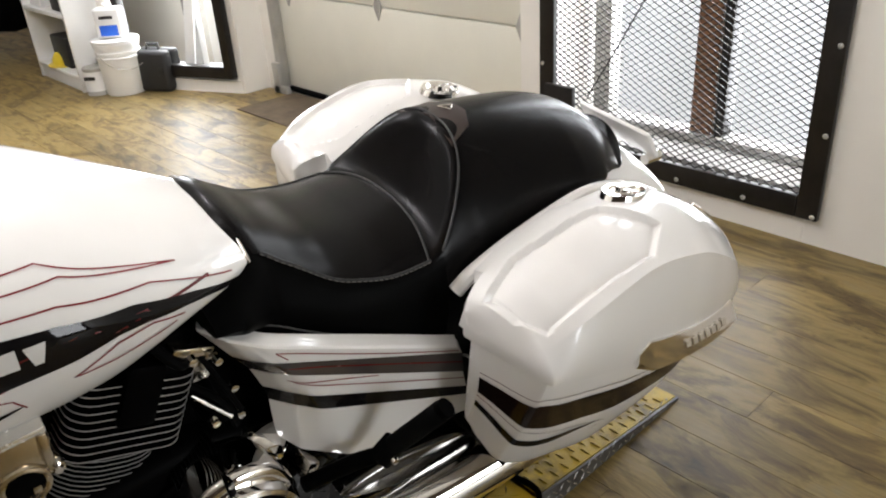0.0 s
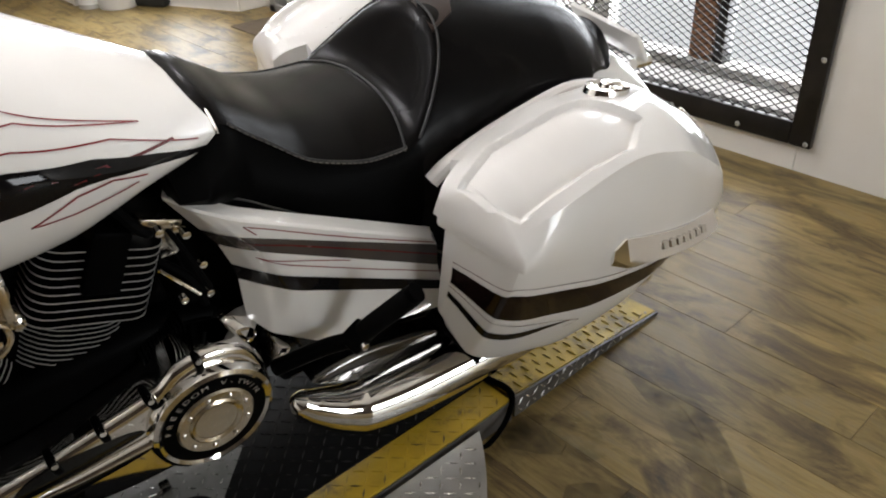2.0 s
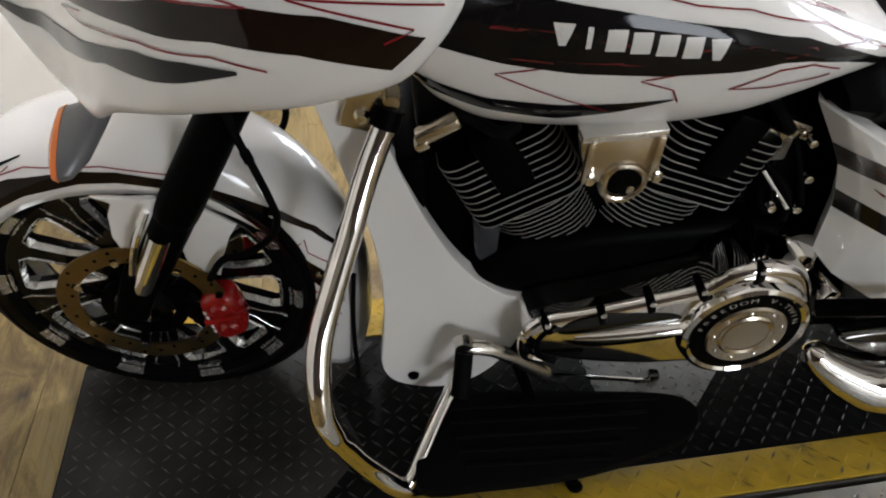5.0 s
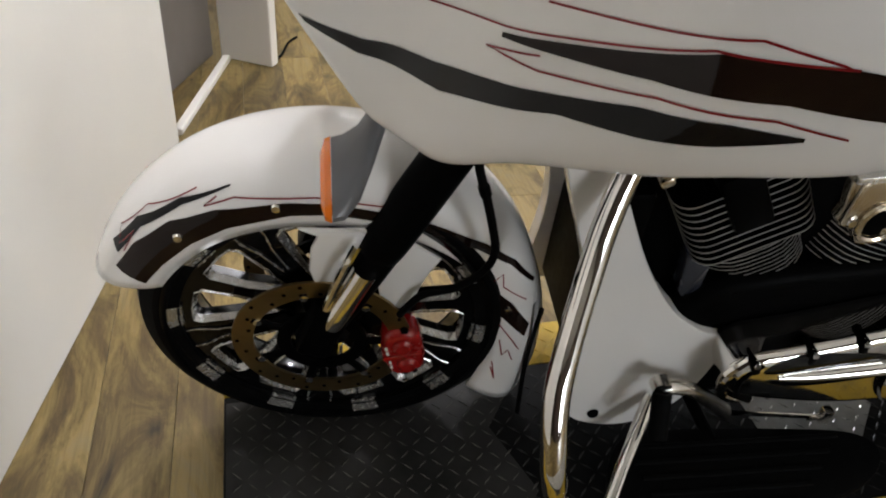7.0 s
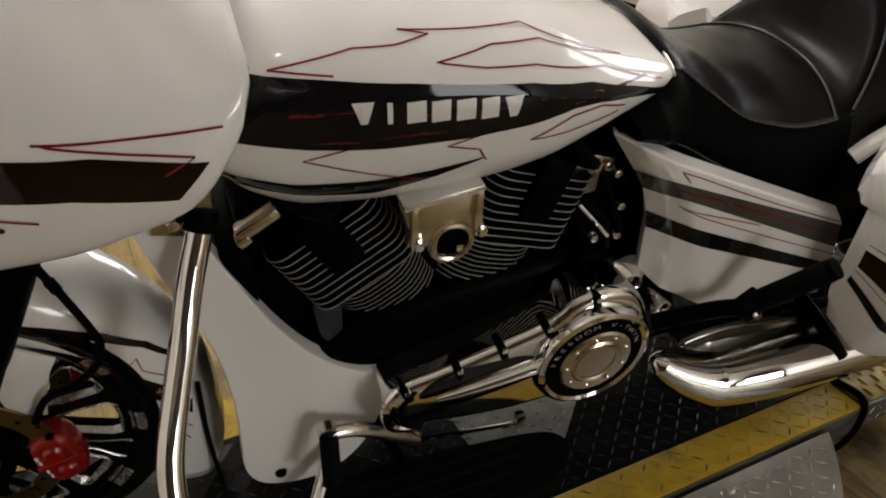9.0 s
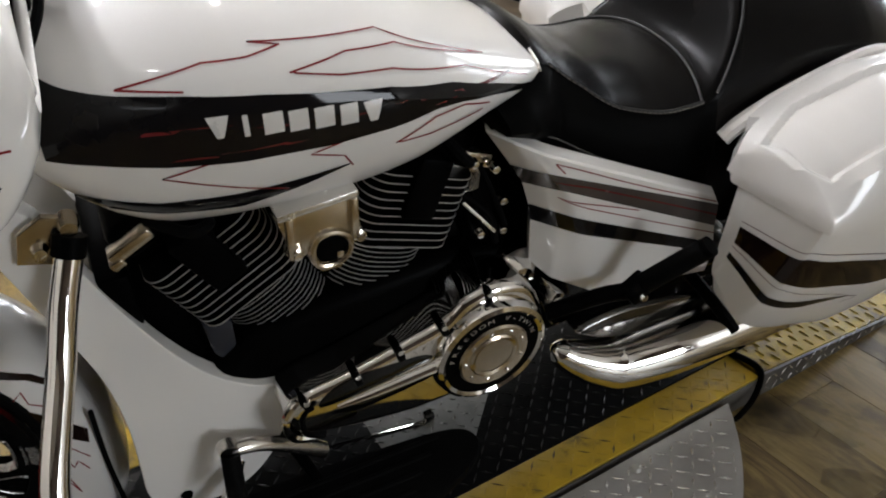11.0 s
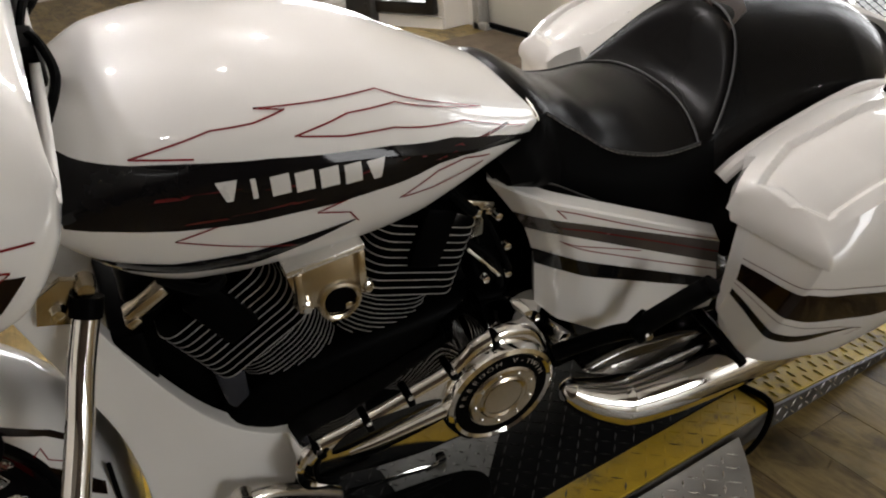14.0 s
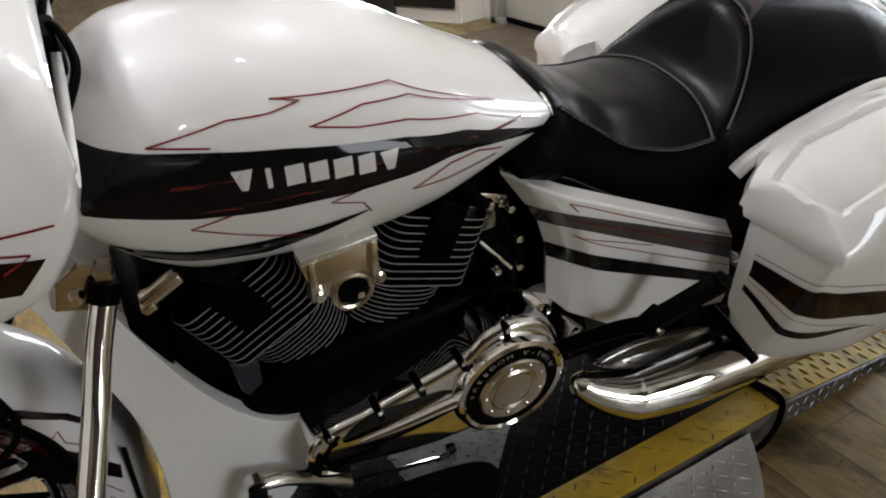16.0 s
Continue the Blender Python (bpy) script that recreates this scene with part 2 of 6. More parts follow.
def thing(name, label, category, m=None, group="", kind=""):
    ob = new(name)
    ob.empty_display_size = 0.05
    if m is not None:
        ob.matrix_world = m
    return tagged(ob, label, category, group, kind)


def solid(name, bm, material, label, category, m=None, group="", kind="", smooth=True):
    ob = part(name, bm, material, None, "", smooth)
    if m is not None:
        ob.matrix_world = m
    return tagged(ob, label, category, group, kind)


def box(x0, x1, y0, y1, z0, z1, bevel=0.0, seg=2, bm=None):
    own = bm is None
    b2 = bmesh.new()
    bmesh.ops.create_cube(b2, size=1)
    for v in b2.verts:
        v.co = ((x0 + x1) / 2 + v.co.x * (x1 - x0), (y0 + y1) / 2 + v.co.y * (y1 - y0), (z0 + z1) / 2 + v.co.z * (z1 - z0))
    if bevel:
        bmesh.ops.bevel(b2, geom=b2.edges[:], offset=bevel, segments=seg, affect="EDGES", profile=0.5)
    if own:
        return b2
    return join(bm, b2)


def join(bm, other, m=None):
    """Adds the mesh of other to bm."""
    made = [bm.verts.new(m @ v.co if m is not None else v.co) for v in other.verts]
    other.verts.index_update()
    for fc in other.faces:
        try:
            bm.faces.new([made[v.index] for v in fc.verts])
        except ValueError:
            pass
    other.free()
    return bm


def moved(bm, m):
    bmesh.ops.transform(bm, matrix=m, verts=bm.verts)
    return bm


def prism(outline, y0, y1, bevel=0.0, seg=2):
    """An outline in x, z pulled from y0 to y1, its edges rounded."""
    bm = bmesh.new()
    a = [bm.verts.new((x, y0, z)) for x, z in outline]
    b = [bm.verts.new((x, y1, z)) for x, z in outline]
    n = len(a)
    caps = [bm.faces.new(a), bm.faces.new(b[::-1])]
    for i in range(n):
        bm.faces.new((a[i], b[i], b[(i + 1) % n], a[(i + 1) % n]))
    bmesh.ops.recalc_face_normals(bm, faces=bm.faces)
    if bevel:
        rim = [e for fc in caps for e in fc.edges]
        bmesh.ops.bevel(bm, geom=rim, offset=bevel, segments=seg, affect="EDGES", profile=0.5)
    return bm


def spline(points, n, closed=False):
    """n points on a smooth curve through the given ones."""
    p = [Vector(q) for q in points]
    k = len(p)
    out = []
    spans = k if closed else k - 1
    for s in range(n):
        u = s * spans / (n if closed else n - 1)
        i = min(int(u), spans - 1)
        f_ = u - i
        g = (lambda j: p[j % k]) if closed else (lambda j: p[max(0, min(k - 1, j))])
        a, b, c, d = g(i - 1), g(i), g(i + 1), g(i + 2)
        out.append(0.5 * ((2 * b) + (c - a) * f_ + (2 * a - 5 * b + 4 * c - d) * f_ * f_ + (3 * b - a - 3 * c + d) * f_ ** 3))
    return out


def curve(xs, ys):
    """A smooth function through the knots."""
    xs, ys = np.array(xs, float), np.array(ys, float)
    d = np.diff(ys) / np.diff(xs)
    m = np.r_[d[0], [0 if a * b <= 0 else 2 * a * b / (a + b) for a, b in zip(d[:-1], d[1:])], d[-1]]

    def at(x):
        x = min(max(x, xs[0]), xs[-1])
        i = min(int(np.searchsorted(xs, x, side="right")) - 1, len(xs) - 2)
        h = xs[i + 1] - xs[i]
        t = (x - xs[i]) / h
        return float((2 * t ** 3 - 3 * t * t + 1) * ys[i] + (t ** 3 - 2 * t * t + t) * h * m[i] + (-2 * t ** 3 + 3 * t * t) * ys[i + 1] + (t ** 3 - t * t) * h * m[i + 1])

    return at


def loft(rings, closed=True, cap=True):
    bm = bmesh.new()
    rows = [[bm.verts.new(v) for v in r] for r in rings]
    n = len(rows[0])
    for a, b in zip(rows[:-1], rows[1:]):
        for i in range(n if closed else n - 1):
            j = (i + 1) % n
            bm.faces.new((a[i], a[j], b[j], b[i]))
    if cap and closed:
        bm.faces.new(rows[0][::-1])
        bm.faces.new(rows[-1])
    bmesh.ops.remove_doubles(bm, verts=bm.verts, dist=1e-5)
    return bm


def tube(points, radius, n=12, steps=0, closed=False, flat=1.0):
    """A round bar along the points; radius a number or a function of 0..1."""
    pts = spline(points, steps, closed) if steps else [Vector(p) for p in points]
    rings = []
    side = None
    for i, p in enumerate(pts):
        a = pts[i - 1] if i or closed else p
        b = pts[(i + 1) % len(pts)] if i < len(pts) - 1 or closed else p
        t = (b - a).normalized()
        if side is None:
            side = t.orthogonal().normalized()
        side = (side - t * side.dot(t)).normalized()
        up = t.cross(side)
        r = radius(i / max(1, len(pts) - 1)) if callable(radius) else radius
        rings.append([p + r * (math.cos(w) * side + flat * math.sin(w) * up) for w in (2 * math.pi * k / n for k in range(n))])
    if closed:
        rings.append(rings[0])
    return loft(rings, True, not closed)


def lathe(profile, n=48, axis="Y"):
    """A profile of (radius, along) turned round the axis."""
    bm = bmesh.new()
    rows = []
    for r, h in profile:
        row = []
        for k in range(n):
            w = 2 * math.pi * k / n
            c, s = r * math.cos(w), r * math.sin(w)
            row.append(bm.verts.new({"Y": (c, h, s), "Z": (c, s, h), "X": (h, c, s)}[axis]))
        rows.append(row)
    for a, b in zip(rows[:-1], rows[1:]):
        for i in range(n):
            j = (i + 1) % n
            bm.faces.new((a[i], a[j], b[j], b[i]))
    bm.faces.new(rows[0])
    bm.faces.new(rows[-1][::-1])
    bmesh.ops.remove_doubles(bm, verts=bm.verts, dist=1e-6)
    return bm


def ring_of(w, zt, zb, zw, n=40, pt=2.4, pb=2.2, x=0.0, y0=0.0):
    """A closed cross-section: half width w at height zw, top zt, bottom zb."""
    out = []
    for k in range(n):
        a = 2 * math.pi * k / n
        c, s = math.cos(a), math.sin(a)
        p = pt if s >= 0 else pb
        y = math.copysign(abs(c) ** (2 / p), c) * w
        z = zw + (math.copysign(abs(s) ** (2 / p), s)) * ((zt - zw) if s >= 0 else (zw - zb))
        out.append(Vector((x, y0 + y, z)))
    return out


def chaikin(ring, times=1, keep=0.2):
    for _ in range(times):
        out = []
        for a, b in zip(ring, ring[1:] + ring[:1]):
            out += [a.lerp(b, keep), a.lerp(b, 1 - keep)]
        ring = out
    return ring


# ---------------------------------------------------------------- lamps of the place
lamp("window_daylight", "AREA", look((3.51, 2.2, 1.15), (0, 2.2, 0.9)), 80, (0.93, 0.96, 1.0), 1.15, 2.0)
lamp("window_daylight_far", "AREA", look((2.9, 5.85, 1.0), (1.6, 5.2, 0.6)), 60, (0.93, 0.96, 1.0), 0.8, 1.6)
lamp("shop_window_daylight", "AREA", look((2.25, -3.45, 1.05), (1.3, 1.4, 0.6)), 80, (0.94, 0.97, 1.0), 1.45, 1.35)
for x, y, power in ((-0.4, 0.45, 5), (-0.5, 1.75, 28), (1.1, 2.4, 9), (2.0, 3.9, 50), (0.0, 3.1, 110), (0.6, 6.0, 70)):
    lamp("ceiling_lamp", "POINT", pose(x, y, 3.2), power, (0.97, 0.955, 1.0), 0.05)
# ---------------------------------------------------------------- the room
FLOOR_Z = -0.06
WALL_X = 3.15
Y_NEAR, Y_FAR, X_WEST, ROOM_H = -3.4, 9.6, -3.2, 3.5
solid("floor", box(X_WEST - 0.2, WALL_X + 0.3, Y_NEAR - 0.2, Y_FAR + 0.2, FLOOR_Z - 0.12, FLOOR_Z - 0.012), CONCRETE, "plank floor in mottled yellow-brown wood look", "floor", kind="structure")


def wall_box(name, x0, x1, y0, y1, z0, z1, mat=WALLWHITE, label="white painted plaster wall", kind="structure", category="wall"):
    return solid(name, box(x0, x1, y0, y1, z0, z1, 0.004, 1), mat, label, category, kind=kind)


WIN_Y0, WIN_Y1, WIN_Z0, WIN_Z1 = 1.60, 2.79, 0.09, 2.2
DOOR_Y0, DOOR_Y1, DOOR_H = 2.99, 5.1, 2.45
PIER_Y0, PIER_X = 5.30, 2.95
wall_box("wall_east_south", WALL_X, WALL_X + 0.3, Y_NEAR, WIN_Y0, FLOOR_Z - 0.05, ROOM_H)
wall_box("wall_east_sill", WALL_X, WALL_X + 0.3, WIN_Y0, WIN_Y1, FLOOR_Z - 0.05, WIN_Z0)
wall_box("wall_east_lintel", WALL_X, WALL_X + 0.3, WIN_Y0, WIN_Y1, WIN_Z1, ROOM_H)
wall_box("wall_east_pier", WALL_X, WALL_X + 0.3, WIN_Y1, DOOR_Y0, FLOOR_Z - 0.05, ROOM_H)
wall_box("wall_east_head", WALL_X, WALL_X + 0.3, DOOR_Y0, DOOR_Y1, DOOR_H, ROOM_H)
wall_box("wall_east_jamb", WALL_X, WALL_X + 0.3, DOOR_Y1, PIER_Y0, FLOOR_Z - 0.05, ROOM_H)
wall_box("wall_east_north", WALL_X, WALL_X + 0.3, 6.05, Y_FAR, FLOOR_Z - 0.05, ROOM_H)
SX0, SX1, SZ0, SZ1 = 1.5, 3.0, 0.35, 1.75
for name, x0, x1, z0, z1 in (("wall_south", X_WEST, SX0, FLOOR_Z - 0.05, ROOM_H), ("wall_south_corner", SX1, WALL_X + 0.3, FLOOR_Z - 0.05, ROOM_H), ("wall_south_apron", SX0, SX1, FLOOR_Z - 0.05, SZ0), ("wall_south_top", SX0, SX1, SZ1, ROOM_H)):
    wall_box(name, x0, x1, Y_NEAR - 0.2, Y_NEAR, z0, z1, DARKWALL, "dark brown shop wall")
wall_box("wall_west", X_WEST - 0.2, X_WEST, Y_NEAR - 0.2, Y_FAR + 0.2, FLOOR_Z - 0.05, ROOM_H, DARKWALL, "dark brown shop wall")
wall_box("wall_north", X_WEST, WALL_X + 0.3, Y_FAR, Y_FAR + 0.2, FLOOR_Z - 0.05, ROOM_H)
solid("ceiling", box(X_WEST - 0.2, WALL_X + 0.3, Y_NEAR - 0.2, Y_FAR + 0.2, ROOM_H, ROOM_H + 0.2), WALLWHITE, "white painted ceiling", "ceiling", kind="structure", smooth=False)


def slab(name, p, q, thick, z0, z1, mat, label, category="wall", kind="structure", lean=0.0):
    """An upright slab from p to q in plan, thick to its left side."""
    d = Vector((q[0] - p[0], q[1] - p[1], 0))
    m = Matrix.Translation((p[0], p[1], 0)) @ Matrix.Rotation(math.atan2(d.y, d.x), 4, "Z")
    return solid(name, box(0, d.length, 0, thick, z0, z1, 0.004, 1), mat, label, category, m, kind=kind)


slab("wall_partition", (-1.05, 0.47), (-0.553, 3.19), 0.05, FLOOR_Z, 2.6, WALLWHITE, "white partition wall beside the platform")
slab("trim_floor", (-0.545, 3.235), (-0.392, 3.88), 0.03, FLOOR_Z, FLOOR_Z + 0.025, WALLWHITE, "white floor trim along the recess", "trim")
# the recess's shade is carried by this wall's grey-brown colour
slab("wall_recess", (-0.72, 3.27), (-0.46, 3.95), 0.05, FLOOR_Z, 2.6, RECESSSHADE, "wall inside a recess, its shade painted grey-brown")
slab("wall_recess_return", (-0.43, 3.92), (-0.235, 3.80), 0.05, FLOOR_Z, 2.6, WALLWHITE, "white return wall of the recess")

solid("floor_cable", tube([(-0.33, 4.02, FLOOR_Z + 0.12), (-0.325, 4.0, FLOOR_Z + 0.02), (-0.30, 3.93, FLOOR_Z + 0.006), (-0.25, 3.86, FLOOR_Z + 0.006), (-0.20, 3.90, FLOOR_Z + 0.006), (-0.16, 4.05, FLOOR_Z + 0.006), (-0.12, 4.12, FLOOR_Z + 0.006)], 0.005, 8, 40), RUBBER, "thin black cable looped on the plank floor", "cable")

# roller door: four panels, hinges, lock plate, tracks and a rubber seal
door = thing("garage_door", "cream sectional garage door, closed, with steel hardware", "garage door", kind="structure")
for k in range(4):
    z0 = FLOOR_Z + 0.03 + k * 0.605
    bm = box(WALL_X + 0.05, WALL_X + 0.10, DOOR_Y0 - 0.03, DOOR_Y1 + 0.03, z0, z0 + 0.598, 0.008)
    part("door_panel", bm, DOORCREAM, door)
    if k:
        for y in (DOOR_Y0 + 0.03, 4.08, DOOR_Y1 - 0.12):
            part("hinge", prism([(-0.035, 0), (0, -0.075), (0.035, 0), (0, 0.075)], -0.006, 0.006, 0.003), GREYSTEEL, door, "grey steel door hinge").matrix_world = pose(WALL_X + 0.046, y, z0, 0, 0, 90)
part("bottom_seal", box(WALL_X + 0.03, WALL_X + 0.10, DOOR_Y0 - 0.03, DOOR_Y1 + 0.03, FLOOR_Z, FLOOR_Z + 0.03, 0.006), RUBBER, door, "black rubber bottom seal")
part("track", box(WALL_X - 0.015, WALL_X + 0.045, 5.09, 5.15, FLOOR_Z, 2.5, 0.006), GREYSTEEL, door)
part("track", box(WALL_X - 0.015, WALL_X + 0.045, DOOR_Y0 - 0.03, DOOR_Y0 + 0.01, FLOOR_Z + 0.9, 2.5, 0.006), GREYSTEEL, door)
part("roller_bracket", join(box(WALL_X - 0.05, WALL_X - 0.016, 5.0, 5.16, FLOOR_Z, FLOOR_Z + 0.05, 0.006), box(WALL_X - 0.05, WALL_X - 0.016, 5.08, 5.15, FLOOR_Z, FLOOR_Z + 0.2, 0.006)), GREYSTEEL, door)
part("pull_cord", tube([(WALL_X + 0.035, 4.1, 0.62), (WALL_X + 0.03, 4.11, 0.75), (WALL_X + 0.035, 4.08, 1.0)], 0.006, 8, 14), GREYSTEEL, door)
solid("door_mat", box(2.72, 3.16, 3.1, 5.0, FLOOR_Z, FLOOR_Z + 0.008, 0.003), MAT, "worn brown coir mat before the garage door", "mat")

# caged window: steel frame with bolts, expanded mesh, timber posts behind and a stone ledge
cage = thing("window_1", "black steel framed window guard of expanded metal mesh", "window", kind="structure")
FX = WALL_X - 0.03
GY0, GY1, GZ0, GZ1 = 1.545, 2.85, 0.045, 2.25
for y0, y1, z0, z1 in ((GY0, GY0 + 0.08, GZ0, GZ1), (GY1 - 0.08, GY1, GZ0, GZ1), (GY0 + 0.082, GY1 - 0.082, GZ0, GZ0 + 0.085), (GY0 + 0.082, GY1 - 0.082, GZ1 - 0.085, GZ1)):
    part("frame_bar", box(FX, FX + 0.028, y0, y1, z0, z1, 0.004), BLACKSTEEL, cage)
for y, z in [(GY0 + 0.018, 0.06 + 0.31 * k) for k in range(7)] + [(GY1 - 0.018, 0.15 + 0.3 * k) for k in range(6)] + [(1.83, 0.068), (2.12, 0.068), (2.4, 0.068)]:
    bm = moved(lathe([(0.0, -0.006), (0.007, -0.005), (0.010, 0.0), (0.010, 0.004)], 14, "X"), Matrix.Translation((FX - 0.002, y, z)))
    part("bolt", bm, GREYSTEEL, cage)
part("hasp", box(FX - 0.03, FX, GY1 - 0.21, GY1 - 0.05, 0.25, 0.37, 0.006), BLACKSTEEL, cage)


def mesh_sheet(y0, y1, z0, z1, x, pw=0.046, ph=0.026, t=0.0044):
    """Expanded metal: strands in diamonds."""
    verts, faces = [], []
    ny, nz = int((y1 - y0) / pw) + 1, int((z1 - z0) / ph) + 1
    for j in range(nz):
        for i in range(ny):
            cy, cz = y0 + i * pw, z0 + j * ph
            for a, b in (((cy, cz), (cy + pw / 2, cz + ph / 2)), ((cy + pw / 2, cz + ph / 2), (cy + pw, cz)), ((cy, cz + ph), (cy + pw / 2, cz + ph / 2)), ((cy + pw / 2, cz + ph / 2), (cy + pw, cz + ph))):
                if max(a[0], b[0]) > y1 or max(a[1], b[1]) > z1:
                    continue
                n = len(verts)
                for (yy, zz) in (a, b):
                    verts += [(x, yy, zz - t / 2), (x, yy, zz + t / 2), (x + 0.004, yy, zz + t / 2), (x + 0.004, yy, zz - t / 2)]
                faces += [(n, n + 1, n + 5, n + 4), (n + 1, n + 2, n + 6, n + 5), (n + 2, n + 3, n + 7, n + 6), (n + 3, n, n + 4, n + 7)]
    me = bpy.data.meshes.new("mesh_panel")
    me.from_pydata(verts, [], faces)
    me.materials.append(BLACKSTEEL)
    return me


mp = new("mesh_panel", mesh_sheet(GY0 + 0.07, GY1 - 0.07, GZ0 + 0.075, GZ1 - 0.08, FX + 0.012))
mp.parent = cage
OX = WALL_X + 0.24
for y0, y1, mat in ((2.66, 2.75, GREYSTEEL), (2.13, 2.235, RUSTWOOD), (2.08, 2.122, BLACKSTEEL), (1.60, 1.66, RUSTWOOD)):
    part("post", box(OX, OX + 0.08, y0, y1, 0.16, WIN_Z1, 0.005), mat, cage)
part("sill", box(WALL_X + 0.02, WALL_X + 0.34, WIN_Y0, WIN_Y1, WIN_Z0, WIN_Z0 + 0.05, 0.008), CONCRETE, cage, "grey stone window ledge")
part("sill_bead", box(OX - 0.03, OX + 0.09, WIN_Y0, WIN_Y1, WIN_Z0 + 0.05, WIN_Z0 + 0.09, 0.008), CONCRETE, cage)
part("cable", tube([(FX + 0.03, 2.60, 0.33), (FX + 0.03, 2.42, 0.62), (FX + 0.04, 2.25, 0.95), (FX + 0.04, 2.2, 1.3)], 0.0035, 6, 24), BLACK, cage)

# bright overcast yard outside
GLOW, gnt, gb = principled("overcast_white", (0.9, 0.92, 0.95), 1.0)
gb.inputs["Emission Color"].default_value = (0.94, 0.97, 1.0, 1)
gb.inputs["Emission Strength"].default_value = 0.72
solid("backdrop", box(0.0, WALL_X + 1.5, Y_NEAR - 2.25, Y_NEAR - 2.2, -0.4, 4.5), GLOW, "overexposed white daylight street outside", "backdrop", kind="structure", smooth=False)
solid("backdrop", box(WALL_X + 2.2, WALL_X + 2.25, -2.0, 9.5, -1.6, 4.5), GLOW, "overexposed white daylight yard outside", "backdrop", kind="structure", smooth=False)

# the second window in the splayed wall beyond the roller door
slab("wall_splay", (2.95, 5.30), (2.62, 6.03), -0.12, FLOOR_Z, 0.02, WALLWHITE, "white sill wall below the splayed window")
wall_box("wall_splay_pier", 2.955, WALL_X + 0.3, 5.28, 5.37, FLOOR_Z, ROOM_H)
slab("wall_splay_far", (2.53, 6.23), (2.40, 6.52), -0.12, FLOOR_Z, ROOM_H, WALLWHITE, "white wall beside the splayed window")
slab("wall_splay_top", (2.95, 5.30), (2.53, 6.23), -0.12, 1.75, ROOM_H, WALLWHITE, "white wall over the splayed window")
w2 = thing("window_2", "black steel framed window in the splayed wall", "window", pose(2.95, 5.30, 0, 0, 0, math.degrees(math.atan2(0.93, -0.42))), kind="structure")
for x0, x1, z0, z1 in ((0.05, 0.11, 0.04, 1.75), (0.90, 0.96, 0.04, 1.75), (0.113, 0.897, 0.04, 0.12), (0.113, 0.897, 1.67, 1.75)):
    part("frame_bar", box(x0, x1, -0.03, 0.03, z0, z1, 0.004), BLACKSTEEL, w2)
for x0, x1 in ((0.16, 0.2), (0.42, 0.52)):
    part("post", box(x0, x1, -0.22, -0.16, 0.05, 1.75, 0.004), CONCRETE, w2)
part("sill", box(0.02, 1.0, -0.3, -0.035, 0.0, 0.06, 0.006), CONCRETE, w2)
part("shade_box", box(0.2, 0.4, -0.15, -0.1, 0.55, 0.8, 0.01), BLACKSTEEL, w2)
solid("leaning_board", box(-0.04, 0.04, -0.008, 0.008, 0, 1.9, 0.003), PLASTICWHITE, "long white board leaning on the window wall", "board", Matrix.Translation((2.80, 5.76, FLOOR_Z)) @ Matrix.Rotation(radians(115), 4, "Z") @ Matrix.Rotation(radians(7), 4, "X") @ Matrix.Rotation(radians(-6), 4, "Y"))

# shelf unit, bucket, jug, tin, case
shelf = thing("shelf_unit", "white open shelf unit standing by the window wall", "shelf", pose(2.255, 6.32, FLOOR_Z))
part("side_board", box(0, 0.32, 0, 0.03, 0, 2.0, 0.003), PLASTICWHITE, shelf)
part("side_board", box(0, 0.32, 0.83, 0.86, 0, 2.0, 0.003), PLASTICWHITE, shelf)
part("back_board", box(0.30, 0.32, 0.032, 0.828, 0.002, 2.0, 0.002), PLASTICWHITE, shelf)
for z in (0.1, 0.52, 0.95, 1.4, 1.95):
    part("shelf_board", box(0.0, 0.298, 0.032, 0.828, z - 0.015, z + 0.015, 0.003), PLASTICWHITE, shelf)
part("plinth", box(0.01, 0.03, 0.032, 0.828, 0, 0.083, 0.003), PLASTICWHITE, shelf)


def bucket():
    ob = thing("bucket", "white plastic bucket with a lid on the floor", "bucket", pose(2.47, 6.08, FLOOR_Z))
    part("body", lathe([(0.0, 0.0), (0.125, 0.0), (0.13, 0.01), (0.147, 0.33), (0.155, 0.33), (0.155, 0.35), (0.147, 0.35), (0.0, 0.35)], 32, "Z"), PLASTICWHITE, ob)
    for z in (0.25, 0.285):
        part("rib", lathe([(0.14, z), (0.152, z), (0.152, z + 0.012), (0.14, z + 0.012)], 32, "Z"), PLASTICWHITE, ob)
    part("lid", lathe([(0.0, 0.352), (0.16, 0.352), (0.16, 0.372), (0.14, 0.378), (0.0, 0.376)], 32, "Z"), PLASTICWHITE, ob)
    part("bail", tube([(-0.15, 0, 0.3), (-0.12, -0.13, 0.22), (0, -0.165, 0.18), (0.12, -0.13, 0.22), (0.15, 0, 0.3)], 0.003, 6, 20), GREYSTEEL, ob)
    return ob


bucket()
jug = thing("plastic_jug", "white plastic jug with a blue printed label on the bucket", "jug", pose(2.47, 6.08, FLOOR_Z + 0.379, 0, 0, -40))
part("body", box(-0.09, 0.09, -0.06, 0.06, 0, 0.2, 0.02, 3), PLASTICWHITE, jug)
part("label_print", box(-0.06, 0.06, -0.063, -0.0605, 0.02, 0.09, 0.001, 1), BLUEPRINT, jug, "blue printed label")
part("print_bar", box(-0.05, 0.04, -0.0625, -0.0605, 0.13, 0.15, 0.0005, 1), CASEBLACK, jug)
part("neck", lathe([(0.0, 0.2), (0.03, 0.2), (0.03, 0.225), (0.0, 0.225)], 20, "Z"), PLASTICWHITE, jug)
